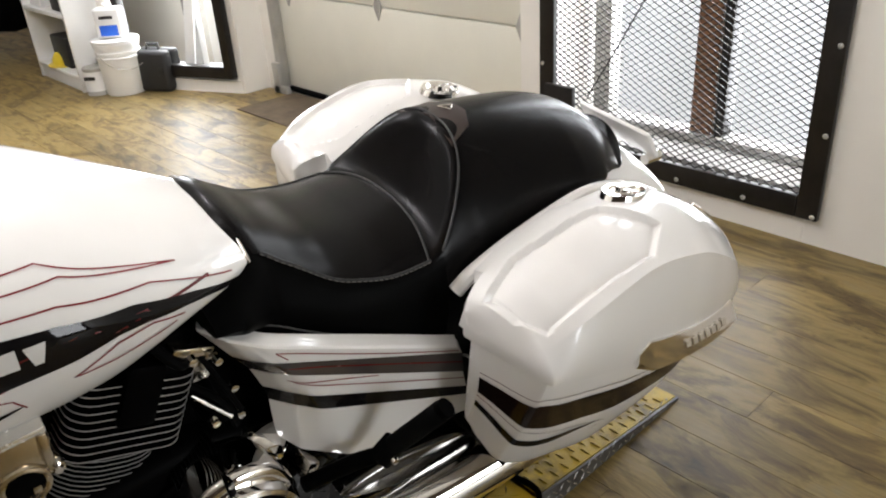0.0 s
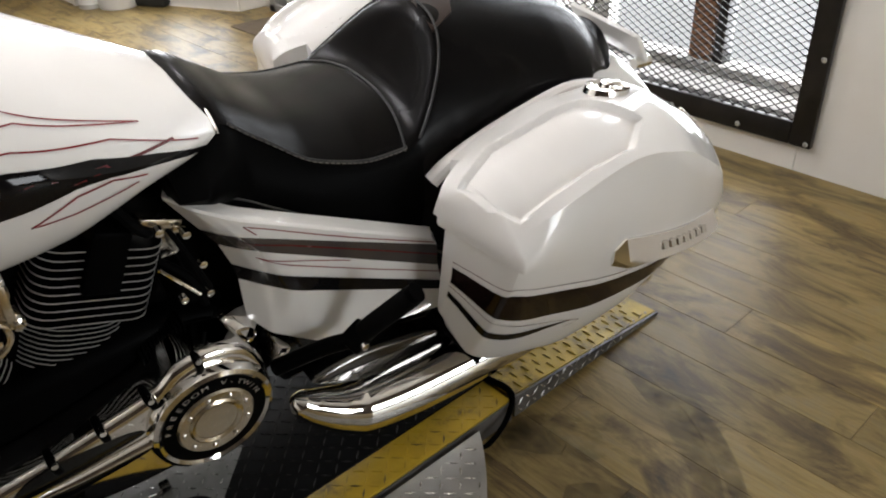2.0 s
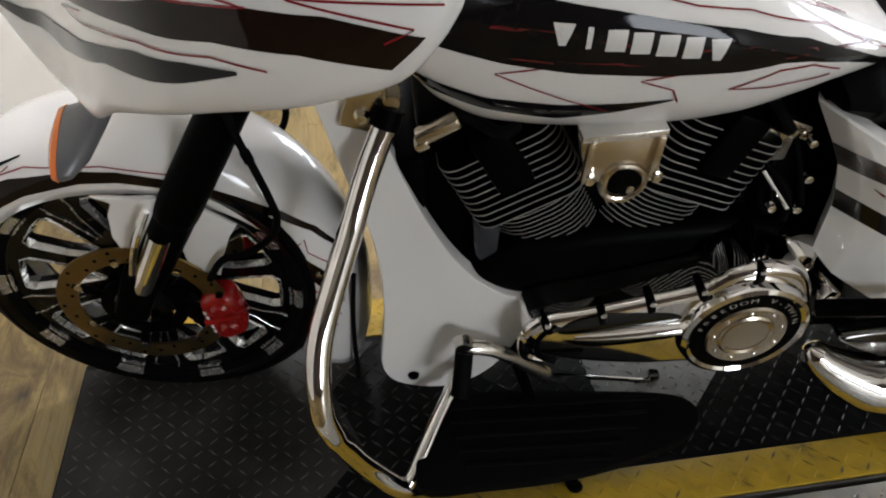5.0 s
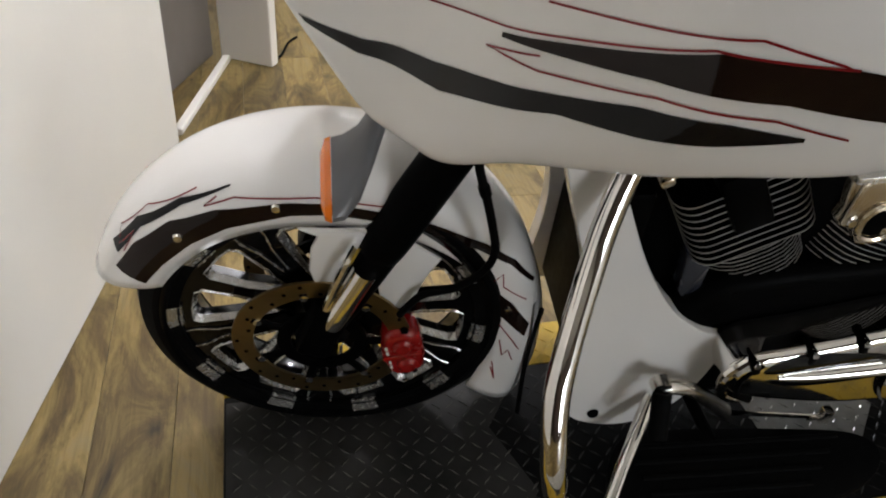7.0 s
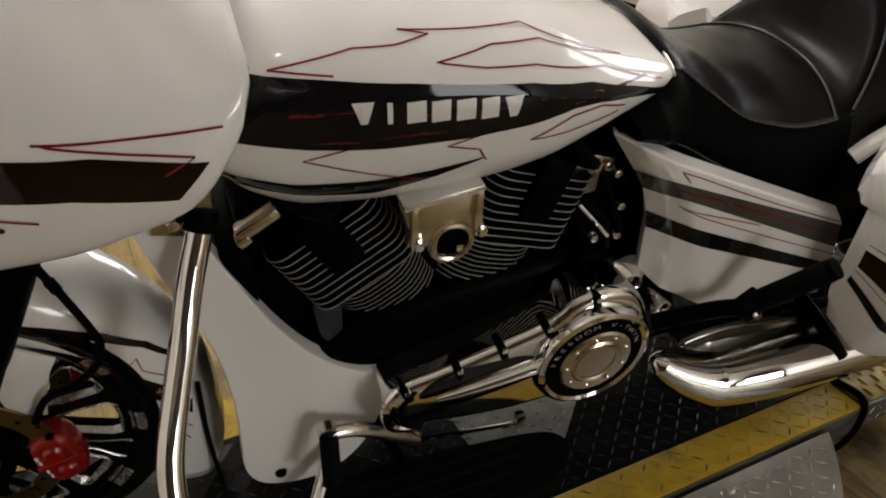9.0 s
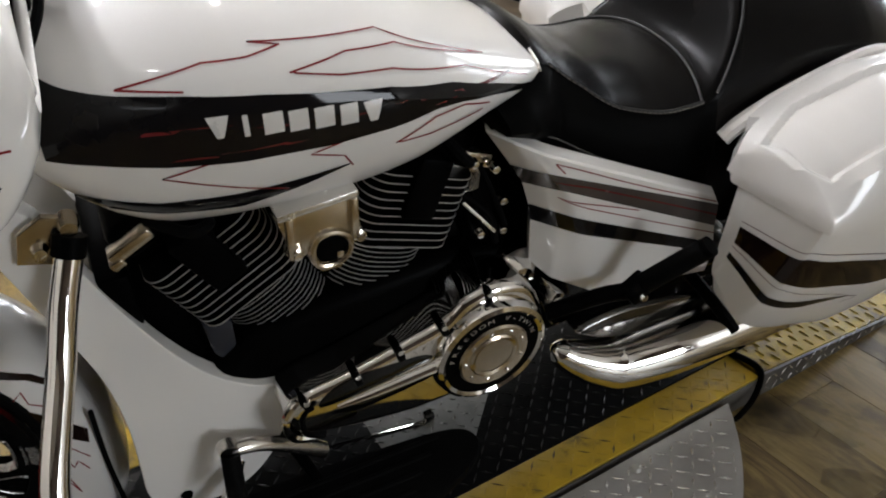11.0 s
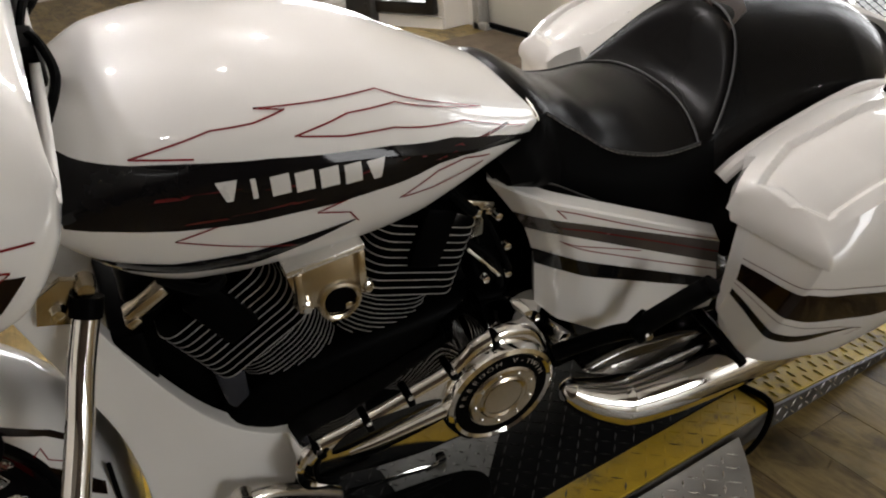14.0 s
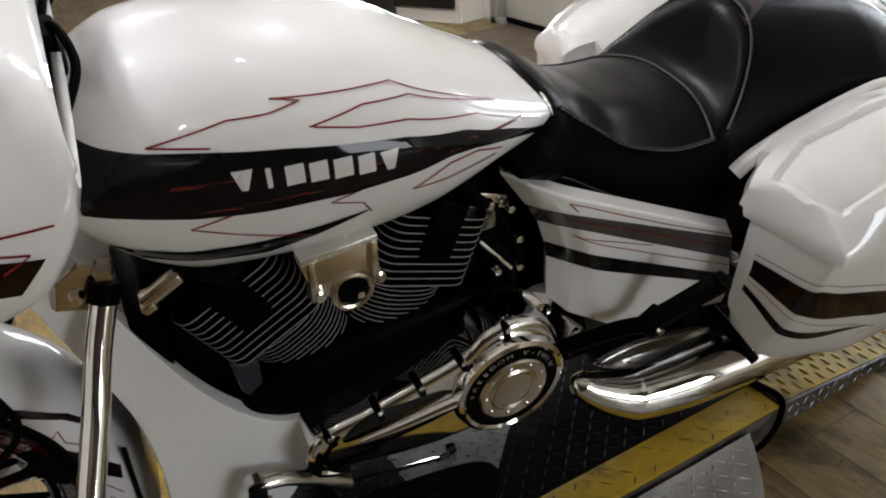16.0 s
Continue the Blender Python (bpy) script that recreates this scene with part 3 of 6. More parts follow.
tin = thing("paint_tin", "grey paint tin with a white label on the floor", "tin", pose(2.33, 6.21, FLOOR_Z, 0, 0, -50))
part("body", lathe([(0.0, 0.0), (0.08, 0.0), (0.083, 0.006), (0.08, 0.012), (0.08, 0.178), (0.083, 0.184), (0.08, 0.19), (0.0, 0.19)], 28, "Z"), GREYSTEEL, tin)
part("paper_label", lathe([(0.0805, 0.03), (0.0815, 0.03), (0.0815, 0.165), (0.0805, 0.165)], 28, "Z"), PLASTICWHITE, tin)
part("print_bar", box(-0.045, 0.035, -0.0835, -0.0815, 0.11, 0.135, 0.0005, 1), CASEBLACK, tin)
case = thing("tool_case", "black plastic tool case standing on the floor", "case", pose(2.66, 5.94, FLOOR_Z, 0, 0, -62))
part("shell", box(-0.15, 0.15, -0.09, 0.0, 0, 0.28, 0.03, 3), CASEBLACK, case)
part("shell", box(-0.15, 0.15, 0.003, 0.09, 0, 0.28, 0.03, 3), CASEBLACK, case)
part("handle", tube([(-0.05, 0, 0.275), (-0.045, 0, 0.315), (0.045, 0, 0.315), (0.05, 0, 0.275)], 0.011, 10), CASEBLACK, case)
for x in (-0.1, 0.1):
    part("latch", box(x - 0.02, x + 0.02, -0.1, -0.088, 0.12, 0.17, 0.004), CASEBLACK, case)
hat = thing("yellow_helmet", "yellow plastic safety helmet lying on the shelf", "helmet", pose(2.38, 6.85, FLOOR_Z + 0.116))
part("dome", lathe([(0.12, 0.0), (0.115, 0.04), (0.09, 0.085), (0.04, 0.11), (0.0, 0.115)], 24, "Z"), YELLOWTOY, hat)
part("brim", lathe([(0.12, 0.0), (0.15, -0.002), (0.15, 0.004), (0.12, 0.008)], 24, "Z"), YELLOWTOY, hat)
solid("storage_box", box(0, 0.2, 0, 0.3, 0, 0.22, 0.01), CASEBLACK, "black box on the shelf", "box", pose(2.31, 6.62, FLOOR_Z + 0.116))
solid("carton", box(0, 0.24, 0, 0.24, 0, 0.1, 0.004), PLASTICWHITE, "white carton lying on the shelf", "carton", pose(2.29, 6.85, FLOOR_Z + 0.536))
solid("black_crate", box(0, 0.24, 0, 0.24, 0, 0.3, 0.012), CASEBLACK, "black crate on the shelf", "crate", pose(2.29, 6.40, FLOOR_Z + 0.536))

# a second machine, parked far off beyond the shelf
far = thing("parked_motorcycle", "black motorcycle parked beyond the shelf unit", "motorcycle", pose(1.95, 8.0, FLOOR_Z, 0, 0, 35))


def tyre_profile(R, h, w):
    return [(R - h, -w), (R - h * 0.45, -w * 1.06), (R - h * 0.15, -w * 0.8), (R, -w * 0.25), (R, w * 0.25), (R - h * 0.15, w * 0.8), (R - h * 0.45, w * 1.06), (R - h, w)]


def ring_lathe(profile, n=64):
    """A closed profile (radius, y) turned round the y axis."""
    bm = bmesh.new()
    rows = [[bm.verts.new((r * math.cos(2 * math.pi * k / n), h, r * math.sin(2 * math.pi * k / n))) for k in range(n)] for r, h in profile]
    rows.append(rows[0])
    for a, b in zip(rows[:-1], rows[1:]):
        for i in range(n):
            j = (i + 1) % n
            bm.faces.new((a[i], a[j], b[j], b[i]))
    return bm


part("tyre", moved(ring_lathe(tyre_profile(0.32, 0.1, 0.07), 40), Matrix.Translation((0, 0, 0.32))), RUBBER, far)
part("rim", moved(ring_lathe([(0.16, -0.05), (0.225, -0.055), (0.225, 0.055), (0.16, 0.05)], 40), Matrix.Translation((0, 0, 0.32))), BLACK, far)
for k in range(5):
    part("spoke", moved(box(0.03, 0.2, -0.02, 0.02, -0.018, 0.018, 0.005), Matrix.Translation((0, 0, 0.32)) @ Matrix.Rotation(k * 1.2566, 4, "Y")), CASTSILVER, far)
part("fork", tube([(0, -0.1, 0.32), (0.28, -0.1, 0.95)], 0.03, 12), BLACK, far)
part("fork", tube([(0, 0.1, 0.32), (0.28, 0.1, 0.95)], 0.03, 12), BLACK, far)
part("engine", box(0.42, 0.9, -0.2, 0.2, 0.2, 0.62, 0.05), BLACK, far)
part("tank", box(0.4, 0.95, -0.16, 0.16, 0.68, 0.95, 0.08, 3), GLOSSBLACK, far)
part("rear_tyre", moved(ring_lathe(tyre_profile(0.32, 0.1, 0.08), 40), Matrix.Translation((1.45, 0, 0.32))), RUBBER, far)
part("frame", box(0.3, 1.45, -0.06, 0.06, 0.3, 0.5, 0.03), BLACK, far)

# ---------------------------------------------------------------- the platform
PX0, PX1, PY0, PY1 = -0.40, 1.44, 1.43, 2.09
plat = thing("lift_platform", "low tread-plate platform, its shade painted dark, with worn yellow edges", "platform")
# near-black deck: the motorcycle's shadow put into the base colour
part("deck", box(PX0, PX1, PY0 + 0.092, PY1 - 0.132, FLOOR_Z, 0.0, 0.003), SHADEDPLATE, plat)
part("edge_strip", box(PX0, PX1, PY0, PY0 + 0.09, FLOOR_Z, 0.0, 0.003), YELLOWPLATE, plat, "worn yellow painted edge strip")
part("edge_strip", box(PX0, PX1, PY1 - 0.13, PY1, FLOOR_Z, 0.0, 0.003), YELLOWPLATE, plat, "worn yellow painted edge strip")
part("side_skirt", box(PX0, PX1, PY0 - 0.006, PY0 - 0.001, FLOOR_Z, -0.003, 0.002), DIRTYSTEEL, plat)


def treads(x0, x1, y0, y1, z, pitch=0.0275, size=0.0285, wide=0.0052, high=0.0018, slope=None, shift=0.0):
    """Raised bars of tread plate, turned by quarters in alternate cells."""
    verts, faces = [], []
    n, m = int((x1 - x0) / pitch), int((y1 - y0) / pitch)
    for i in range(n):
        for j in range(m):
            cx, cy = x0 + (i + 0.5) * pitch, y0 + (j + 0.5) * pitch
            a = radians(45 if (i + j) % 2 else -45)
            c, s = math.cos(a), math.sin(a)
            k = len(verts)
            for u, v, h in ((-size / 2, 0, 0), (0, -wide / 2, 0), (size / 2, 0, 0), (0, wide / 2, 0), (-size * 0.28, 0, high), (size * 0.28, 0, high)):
                X, Y = cx + c * u - s * v, cy + s * u + c * v
                verts.append((X, Y, z + h + (slope * (X - x0) if slope else 0)))
            faces += [(k, k + 1, k + 5, k + 4), (k + 1, k + 2, k + 5), (k + 2, k + 3, k + 4, k + 5), (k + 3, k, k + 4)]
    me = bpy.data.meshes.new("tread_pattern")
    me.from_pydata(verts, [], faces)
    return me


def tread_part(me, mat, parent):
    me.materials.append(mat)
    ob = new("tread_pattern", me)
    ob.parent = parent
    ob["kind"] = "stuff"
    return ob


# outline of the lit deck area, painted lighter up to the shadow's edge
LIT_PATCH = [(0.64, 1.86), (0.635, 1.70), (0.70, 1.60), (0.775, 1.593), (0.918, 1.735), (0.86, 1.86)]
bm = prism([(x, y) for x, y in LIT_PATCH], 0.0, 0.0006)
part("bare_patch", moved(bm, Matrix(((1, 0, 0, 0), (0, 0, 1, 0), (0, 1, 0, 0), (0, 0, 0, 1)))), LITPLATE, plat, "lighter patch painting the lit part of the tread plate", smooth=False)


def split_treads(me, poly):
    """Two meshes of treads: those inside the outline and the rest."""
    out = []
    for keep in (True, False):
        b2 = bmesh.new()
        b2.from_mesh(me)
        b2.verts.ensure_lookup_table()
        gone = []
        for k in range(0, len(b2.verts), 6):
            c = (b2.verts[k].co + b2.verts[k + 2].co) / 2
            hit = False
            for p, q in zip(poly, poly[1:] + poly[:1]):
                if (p[1] > c.y) != (q[1] > c.y) and c.x < (q[0] - p[0]) * (c.y - p[1]) / (q[1] - p[1]) + p[0]:
                    hit = not hit
            if hit != keep:
                gone += b2.verts[k:k + 6]
        bmesh.ops.delete(b2, geom=gone, context="VERTS")
        m2 = bpy.data.meshes.new("tread_pattern")
        b2.to_mesh(m2)
        b2.free()
        out.append(m2)
    return out


inner, outer = split_treads(treads(PX0 + 0.01, PX1 - 0.01, PY0 + 0.095, PY1 - 0.135, 0.0), LIT_PATCH)
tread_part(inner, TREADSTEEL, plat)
# lit front of the deck, painted lighter in plate and bars
LIT_FRONT = [(PX0 + 0.004, 1.53), (0.06, 1.53), (0.15, 1.64), (0.10, 1.80), (0.20, 1.94), (PX0 + 0.004, 1.94)]
part("worn_patch", moved(prism(LIT_FRONT, 0.0, 0.0005), Matrix(((1, 0, 0, 0), (0, 0, 1, 0), (0, 1, 0, 0), (0, 0, 0, 1)))), LITFRONTPLATE, plat, "lighter front end painting the lit part of the tread plate", smooth=False)
inner, outer = split_treads(outer, LIT_FRONT)
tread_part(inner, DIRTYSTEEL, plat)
tread_part(outer, SHADEDTREAD, plat)
tread_part(treads(PX0 + 0.01, PX1 - 0.01, PY0 + 0.002, PY0 + 0.09, 0.0, high=0.0016), SCRAPEDYELLOW, plat)
tread_part(treads(PX0 + 0.01, PX1 - 0.01, PY1 - 0.128, PY1 - 0.003, 0.0), YELLOWPLATE, plat)

# hinged ramp behind the platform
ramp = thing("loading_ramp", "yellow painted tread-plate ramp with a bare steel flange", "ramp")
RX0, RX1 = 1.452, 2.03
rs = (FLOOR_Z + 0.008) / (RX1 - RX0)
part("ramp_plate", prism([(RX0, 0.0), (RX1, FLOOR_Z + 0.008), (RX1, FLOOR_Z + 0.002), (RX0, -0.006)], PY0 + 0.006, PY1, 0.001), RAMPYELLOW, ramp)
part("flange", prism([(RX0, 0.0), (RX1, FLOOR_Z + 0.008), (RX1, FLOOR_Z), (RX0, FLOOR_Z)], PY0 - 0.004, PY0 + 0.004, 0.001), DIRTYSTEEL, ramp, "dirty tread-plate side flange")


def brick_treads(x0, x1, y0, y1, slope):
    """Tall bars all lying one way, in staggered rows, on the sloping ramp."""
    verts, faces = [], []
    rows = int((y1 - y0) / 0.030)
    for j in range(rows):
        cy = y0 + (j + 0.5) * 0.030
        for i in range(int((x1 - x0) / 0.040)):
            cx = x0 + (i + (0.35 if j % 2 else 0.85)) * 0.040
            k = len(verts)
            for u, v, h in ((-0.0042, -0.003, 0), (0.001, -0.0145, 0), (0.0042, 0.003, 0), (-0.001, 0.0145, 0), (0.0004, -0.009, 0.0036), (-0.0004, 0.009, 0.0036)):
                verts.append((cx + u, cy + v, h + slope * (cx + u - RX0) + 0.0002))
            faces += [(k, k + 1, k + 4), (k + 1, k + 2, k + 5, k + 4), (k + 2, k + 3, k + 5), (k + 3, k, k + 4, k + 5)]
    me = bpy.data.meshes.new("tread_pattern")
    me.from_pydata(verts, [], faces)
    return me


tread_part(brick_treads(RX0 + 0.005, RX1 - 0.02, PY0 + 0.012, PY1 - 0.01, rs), YELLOWTREAD, ramp)
fl = treads(0.005, RX1 - RX0 - 0.05, 0, 0.055, 0.0, 0.026, 0.026)
tread_part(fl, TREADSTEEL, ramp).matrix_world = Matrix.Translation((RX0, PY0 - 0.0045, FLOOR_Z)) @ Matrix.Rotation(radians(90), 4, "X")
solid("tie_strap", tube([(1.42, 1.60, 0.012), (1.445, 1.52, 0.008), (1.452, 1.44, 0.006), (1.40, 1.405, -0.02), (1.33, 1.39, -0.035), (1.31, 1.40, -0.036)], 0.008, 8, 40, flat=0.6), GRIPVINYL, "black strap lying over the platform edge", "strap")

# rounded apron plate in front of the platform
apron = thing("apron_plate", "bare tread-plate apron with a rounded corner beside the platform", "plate")
AC, AR = (0.60, 1.90), 0.871
ol = [(AC[0] + AR * math.cos(radians(d)), AC[1] + AR * math.sin(radians(d))) for d in range(-146, -32, 2)]
ol = [(x, min(y, 1.424)) for x, y in ol]
bm = bmesh.new()
lo = [bm.verts.new((x, y, FLOOR_Z)) for x, y in ol]
hi = [bm.verts.new((x, y, -0.006)) for x, y in ol]
bm.faces.new(lo[::-1])
bm.faces.new(hi)
for i in range(len(ol)):
    bm.faces.new((lo[i], lo[(i + 1) % len(ol)], hi[(i + 1) % len(ol)], hi[i]))
part("plate", bm, STEELPLATE, apron, smooth=False)
me = treads(-0.17, 1.34, 1.03, 1.42, -0.006, 0.0285, 0.029, 0.0050, 0.0018)
bm = bmesh.new()
bm.from_mesh(me)
gone = [v for v in bm.verts if math.hypot(v.co.x - AC[0], v.co.y - AC[1]) > AR - 0.012]
bmesh.ops.delete(bm, geom=gone, context="VERTS")
bm.to_mesh(me)
bm.free()
tread_part(me, TREADSTEEL, apron)
for x, y in ((1.029, 1.385), (0.55, 1.385)):
    part("bolt", moved(lathe([(0.0, 0.006), (0.008, 0.005), (0.011, 0.0), (0.011, -0.004)], 12, "Z"), Matrix.Translation((x, y, -0.004))), GREYSTEEL, apron)
# ---------------------------------------------------------------- the motorcycle (x to the rear, y to its right, z up)
bike = thing("motorcycle", "pearl white touring motorcycle with charcoal and red stripes", "motorcycle", pose(1.661, 1.792, 0, 10, 0, -5))


def surface_of(ob):
    bm = bmesh.new()
    bm.from_mesh(ob.data)
    tree = BVHTree.FromBMesh(bm)
    bm.free()
    return tree


def on_surface(tree, x, z, lift=0.0007, side=-1):
    hit, nrm, _, _ = tree.ray_cast(Vector((x, side * 1.5, z)), Vector((0, -side, 0)))
    if hit is None:
        return None
    if nrm.y * side < 0:
        nrm = -nrm
    return hit + nrm * lift


def stripe(name, tree, top, bottom, mat, parent, n=60, m=6, lift=0.0011, side=-1, raw=False):
    """A painted band between two curves in x, z, laid on a body."""
    a, b = (top, bottom) if raw else (path_points(top, n), path_points(bottom, n))
    bm = bmesh.new()
    rows = []
    for p, q in zip(a, b):
        row = []
        for k in range(m + 1):
            w = k / m
            h = on_surface(tree, p[0] + (q[0] - p[0]) * w, p[1] + (q[1] - p[1]) * w, lift, side)
            row.append(bm.verts.new(h) if h is not None else None)
        rows.append(row)
    for r0, r1 in zip(rows[:-1], rows[1:]):
        for k in range(m):
            v = (r0[k], r0[k + 1], r1[k + 1], r1[k])
            if None not in v and max((v[0].co - v[2].co).length, (v[1].co - v[3].co).length) < 0.09:
                bm.faces.new(v)
    return part(name, bm, mat, parent)


def path_points(knots, n):
    """n points evenly along straight pieces."""
    p = [Vector((x, z)) for x, z in knots]
    seg = [(b - a).length for a, b in zip(p[:-1], p[1:])]
    total = sum(seg)
    out = []
    for k in range(n):
        d = total * k / (n - 1)
        i = 0
        while i < len(seg) - 1 and d > seg[i]:
            d -= seg[i]
            i += 1
        out.append(tuple(p[i].lerp(p[i + 1], d / seg[i] if seg[i] else 0)))
    return out


def pinstripe(tree, knots, parent, width=0.0026, mat=None, lift=0.0013, side=-1):
    """A thin painted line through the knots in x, z, laid on a body."""
    bm = bmesh.new()
    line = []
    p = [Vector((x, z)) for x, z in knots]
    for a, b in zip(p[:-1], p[1:]):
        n = max(2, int((b - a).length / 0.008))
        line += [a.lerp(b, k / n) for k in range(n if b is not p[-1] else n + 1)]
    hits = []
    for c in line:
        hit, nrm, _, _ = tree.ray_cast(Vector((c.x, side * 1.5, c.y)), Vector((0, -side, 0)))
        if hit is not None:
            hits.append((hit, nrm if nrm.y * side > 0 else -nrm))
    prev = None
    for k in range(len(hits) - 1):
        (h0, n0), (h1, n1) = hits[k], hits[k + 1]
        if (h1 - h0).length > 0.05 or (h1 - h0).length < 1e-6:
            prev = None
            continue
        out = n0.cross((h1 - h0).normalized()).normalized() * width / 2
        a = prev or (bm.verts.new(h0 + out + n0 * lift), bm.verts.new(h0 - out + n0 * lift))
        b = (bm.verts.new(h1 + out + n1 * lift), bm.verts.new(h1 - out + n1 * lift))
        bm.faces.new((a[0], a[1], b[1], b[0]))
        prev = b
    return part("pinstripe", bm, mat or RED, parent, "thin dark red pinstripe" if mat is None else "")


# --- fuel tank
t_top = curve([-1.47, -1.42, -1.38, -1.33, -1.24, -1.0, -0.85, -0.71, -0.65], [0.91, 0.965, 0.998, 1.022, 1.030, 0.988, 0.917, 0.845, 0.81])
t_bot = curve([-1.47, -1.42, -1.37, -1.29, -1.15, -0.97, -0.84, -0.65], [0.835, 0.775, 0.715, 0.678, 0.672, 0.70, 0.760, 0.79])
t_w = curve([-1.47, -1.43, -1.38, -1.33, -1.2, -1.03, -0.9, -0.8, -0.71, -0.65], [0.165, 0.21, 0.228, 0.242, 0.265, 0.27, 0.247, 0.203, 0.145, 0.10])
t_zw = curve([-1.47, -1.2, -1.0, -0.9, -0.8, -0.65], [0.885, 0.895, 0.878, 0.856, 0.834, 0.805])
t_pt = curve([-1.47, -1.1, -1.0, -0.8, -0.65], [2.05, 2.05, 2.0, 1.75, 1.7])
rings = []
for k in range(70):
    x = -1.47 + 0.752 * k / 69
    rings.append(ring_of(t_w(x), t_top(x), t_bot(x), t_zw(x), 72, t_pt(x), 2.35, x))
tank = part("fuel_tank", loft(rings), PEARL, bike, "pearl white fuel tank", sharp=60)
TT = surface_of(tank)
band_top = [(-1.428, 0.955), (-1.41, 0.951), (-1.338, 0.946), (-1.264, 0.941), (-1.18, 0.932), (-1.113, 0.922), (-1.02, 0.910), (-0.924, 0.887), (-0.837, 0.854), (-0.756, 0.820), (-0.735, 0.811)]
band_low = [(-1.428, 0.880), (-1.396, 0.873), (-1.305, 0.858), (-1.212, 0.852), (-1.107, 0.850), (-1.008, 0.857), (-0.953, 0.863), (-0.912, 0.859), (-0.851, 0.845), (-0.804, 0.829), (-0.752, 0.808)]
for s in (-1, 1):
    stripe("tank_band", TT, band_top, band_low, CHARCOAL, tank, 170, 12, 0.0014, s).data.name = "tank_band"
    stripe("lower_band", TT, [(-1.41, 0.818), (-1.32, 0.797), (-1.22, 0.796), (-1.15, 0.801), (-1.08, 0.811)], [(-1.41, 0.795), (-1.32, 0.771), (-1.22, 0.762), (-1.15, 0.782), (-1.08, 0.809)], CHARCOAL, tank, 60, 5, side=s)
for knots in (
    [(-1.267, 0.945), (-1.338, 0.951), (-1.24, 0.968), (-1.188, 0.967), (-1.145, 0.971), (-1.182, 0.978), (-1.014, 0.959), (-0.839, 0.882)],
    [(-0.839, 0.882), (-0.995, 0.944), (-1.067, 0.952), (-1.144, 0.947), (-1.081, 0.934), (-1.011, 0.926), (-0.89, 0.891), (-0.81, 0.854), (-0.76, 0.833)],
    [(-1.161, 0.786), (-1.312, 0.841), (-1.254, 0.857)],
    [(-1.075, 0.806), (-1.088, 0.828), (-1.133, 0.842), (-1.09, 0.852)],
    [(-0.856, 0.836), (-0.905, 0.853), (-0.955, 0.852), (-1.016, 0.829), (-0.96, 0.826), (-0.87, 0.832)],
):
    pinstripe(TT, knots, tank)
for knots in ([(-1.33, 0.905), (-1.24, 0.905), (-1.1, 0.885), (-1.0, 0.888)], [(-1.32, 0.868), (-1.2, 0.866), (-1.05, 0.87), (-0.92, 0.868)], [(-0.98, 0.885), (-0.88, 0.868), (-0.80, 0.852)]):
    pinstripe(TT, knots, tank, 0.0045, BROWNRED)
# seven plain blocks where the maker's word stands
for k in range(7):
    x0 = -1.252 + k * 0.0318
    w = (0.026, 0.0065, 0.024, 0.024, 0.025, 0.023, 0.026)[k]
    x0 += (0, 0.009, 0.001, 0, 0, 0.001, 0.0)[k]
    zt, zb = 0.9175 - 0.0165 * k / 6, 0.8905 - 0.0165 * k / 6
    cut = (0.009, 0, 0.0, 0.0, 0.0, 0.0, 0.008)[k]
    stripe("letter_block", TT, [(x0, zt), (x0 + w, zt)], [(x0 + cut, zb), (x0 + w - cut, zb)], SILVERPAINT, tank, 6, 5, 0.0016)
tr = ring_of(t_w(-0.722) + 0.001, t_top(-0.722) + 0.001, t_bot(-0.722), t_zw(-0.722), 72, t_pt(-0.722), 2.35, -0.722)
part("tank_trim", tube([tr[k % 72] + Vector((0.003 * abs(math.sin(math.radians(k * 5))) , 0, 0)) for k in range(-5, 42)], 0.0030, 8), DULLCHROME, bike, "bright chrome trim at the tank's tail")
part("filler_cap", moved(lathe([(0.0, 0.012), (0.03, 0.011), (0.036, 0.004), (0.036, -0.01)], 28, "Z"), Matrix.Translation((-1.22, 0.09, 1.004)) @ Matrix.Rotation(radians(-22), 4, "X")), CHROME, bike)

# --- seat
s_drv = curve([-0.83, -0.76, -0.72, -0.66, -0.56, -0.45, -0.3], [0.822, 0.840, 0.850, 0.816, 0.757, 0.735, 0.74])
s_pas = curve([-0.5, -0.34, -0.26, -0.15, 0.0, 0.1, 0.18, 0.235, 0.26], [0.84, 0.872, 0.888, 0.882, 0.862, 0.835, 0.79, 0.735, 0.68])
s_wid = curve([-0.82, -0.74, -0.66, -0.56, -0.45, -0.38, -0.25, -0.05, 0.08, 0.18, 0.26], [0.155, 0.140, 0.157, 0.185, 0.198, 0.197, 0.19, 0.178, 0.172, 0.15, 0.08])
s_bot = curve([-0.82, -0.79, -0.66, -0.49, -0.31, -0.22, -0.1, 0.05, 0.16, 0.26], [0.752, 0.735, 0.655, 0.56, 0.462, 0.53, 0.615, 0.69, 0.70, 0.66])
s_bw = curve([-0.82, -0.66, -0.5, -0.31, -0.15, 0.05, 0.26], [0.185, 0.205, 0.215, 0.212, 0.2, 0.18, 0.06])


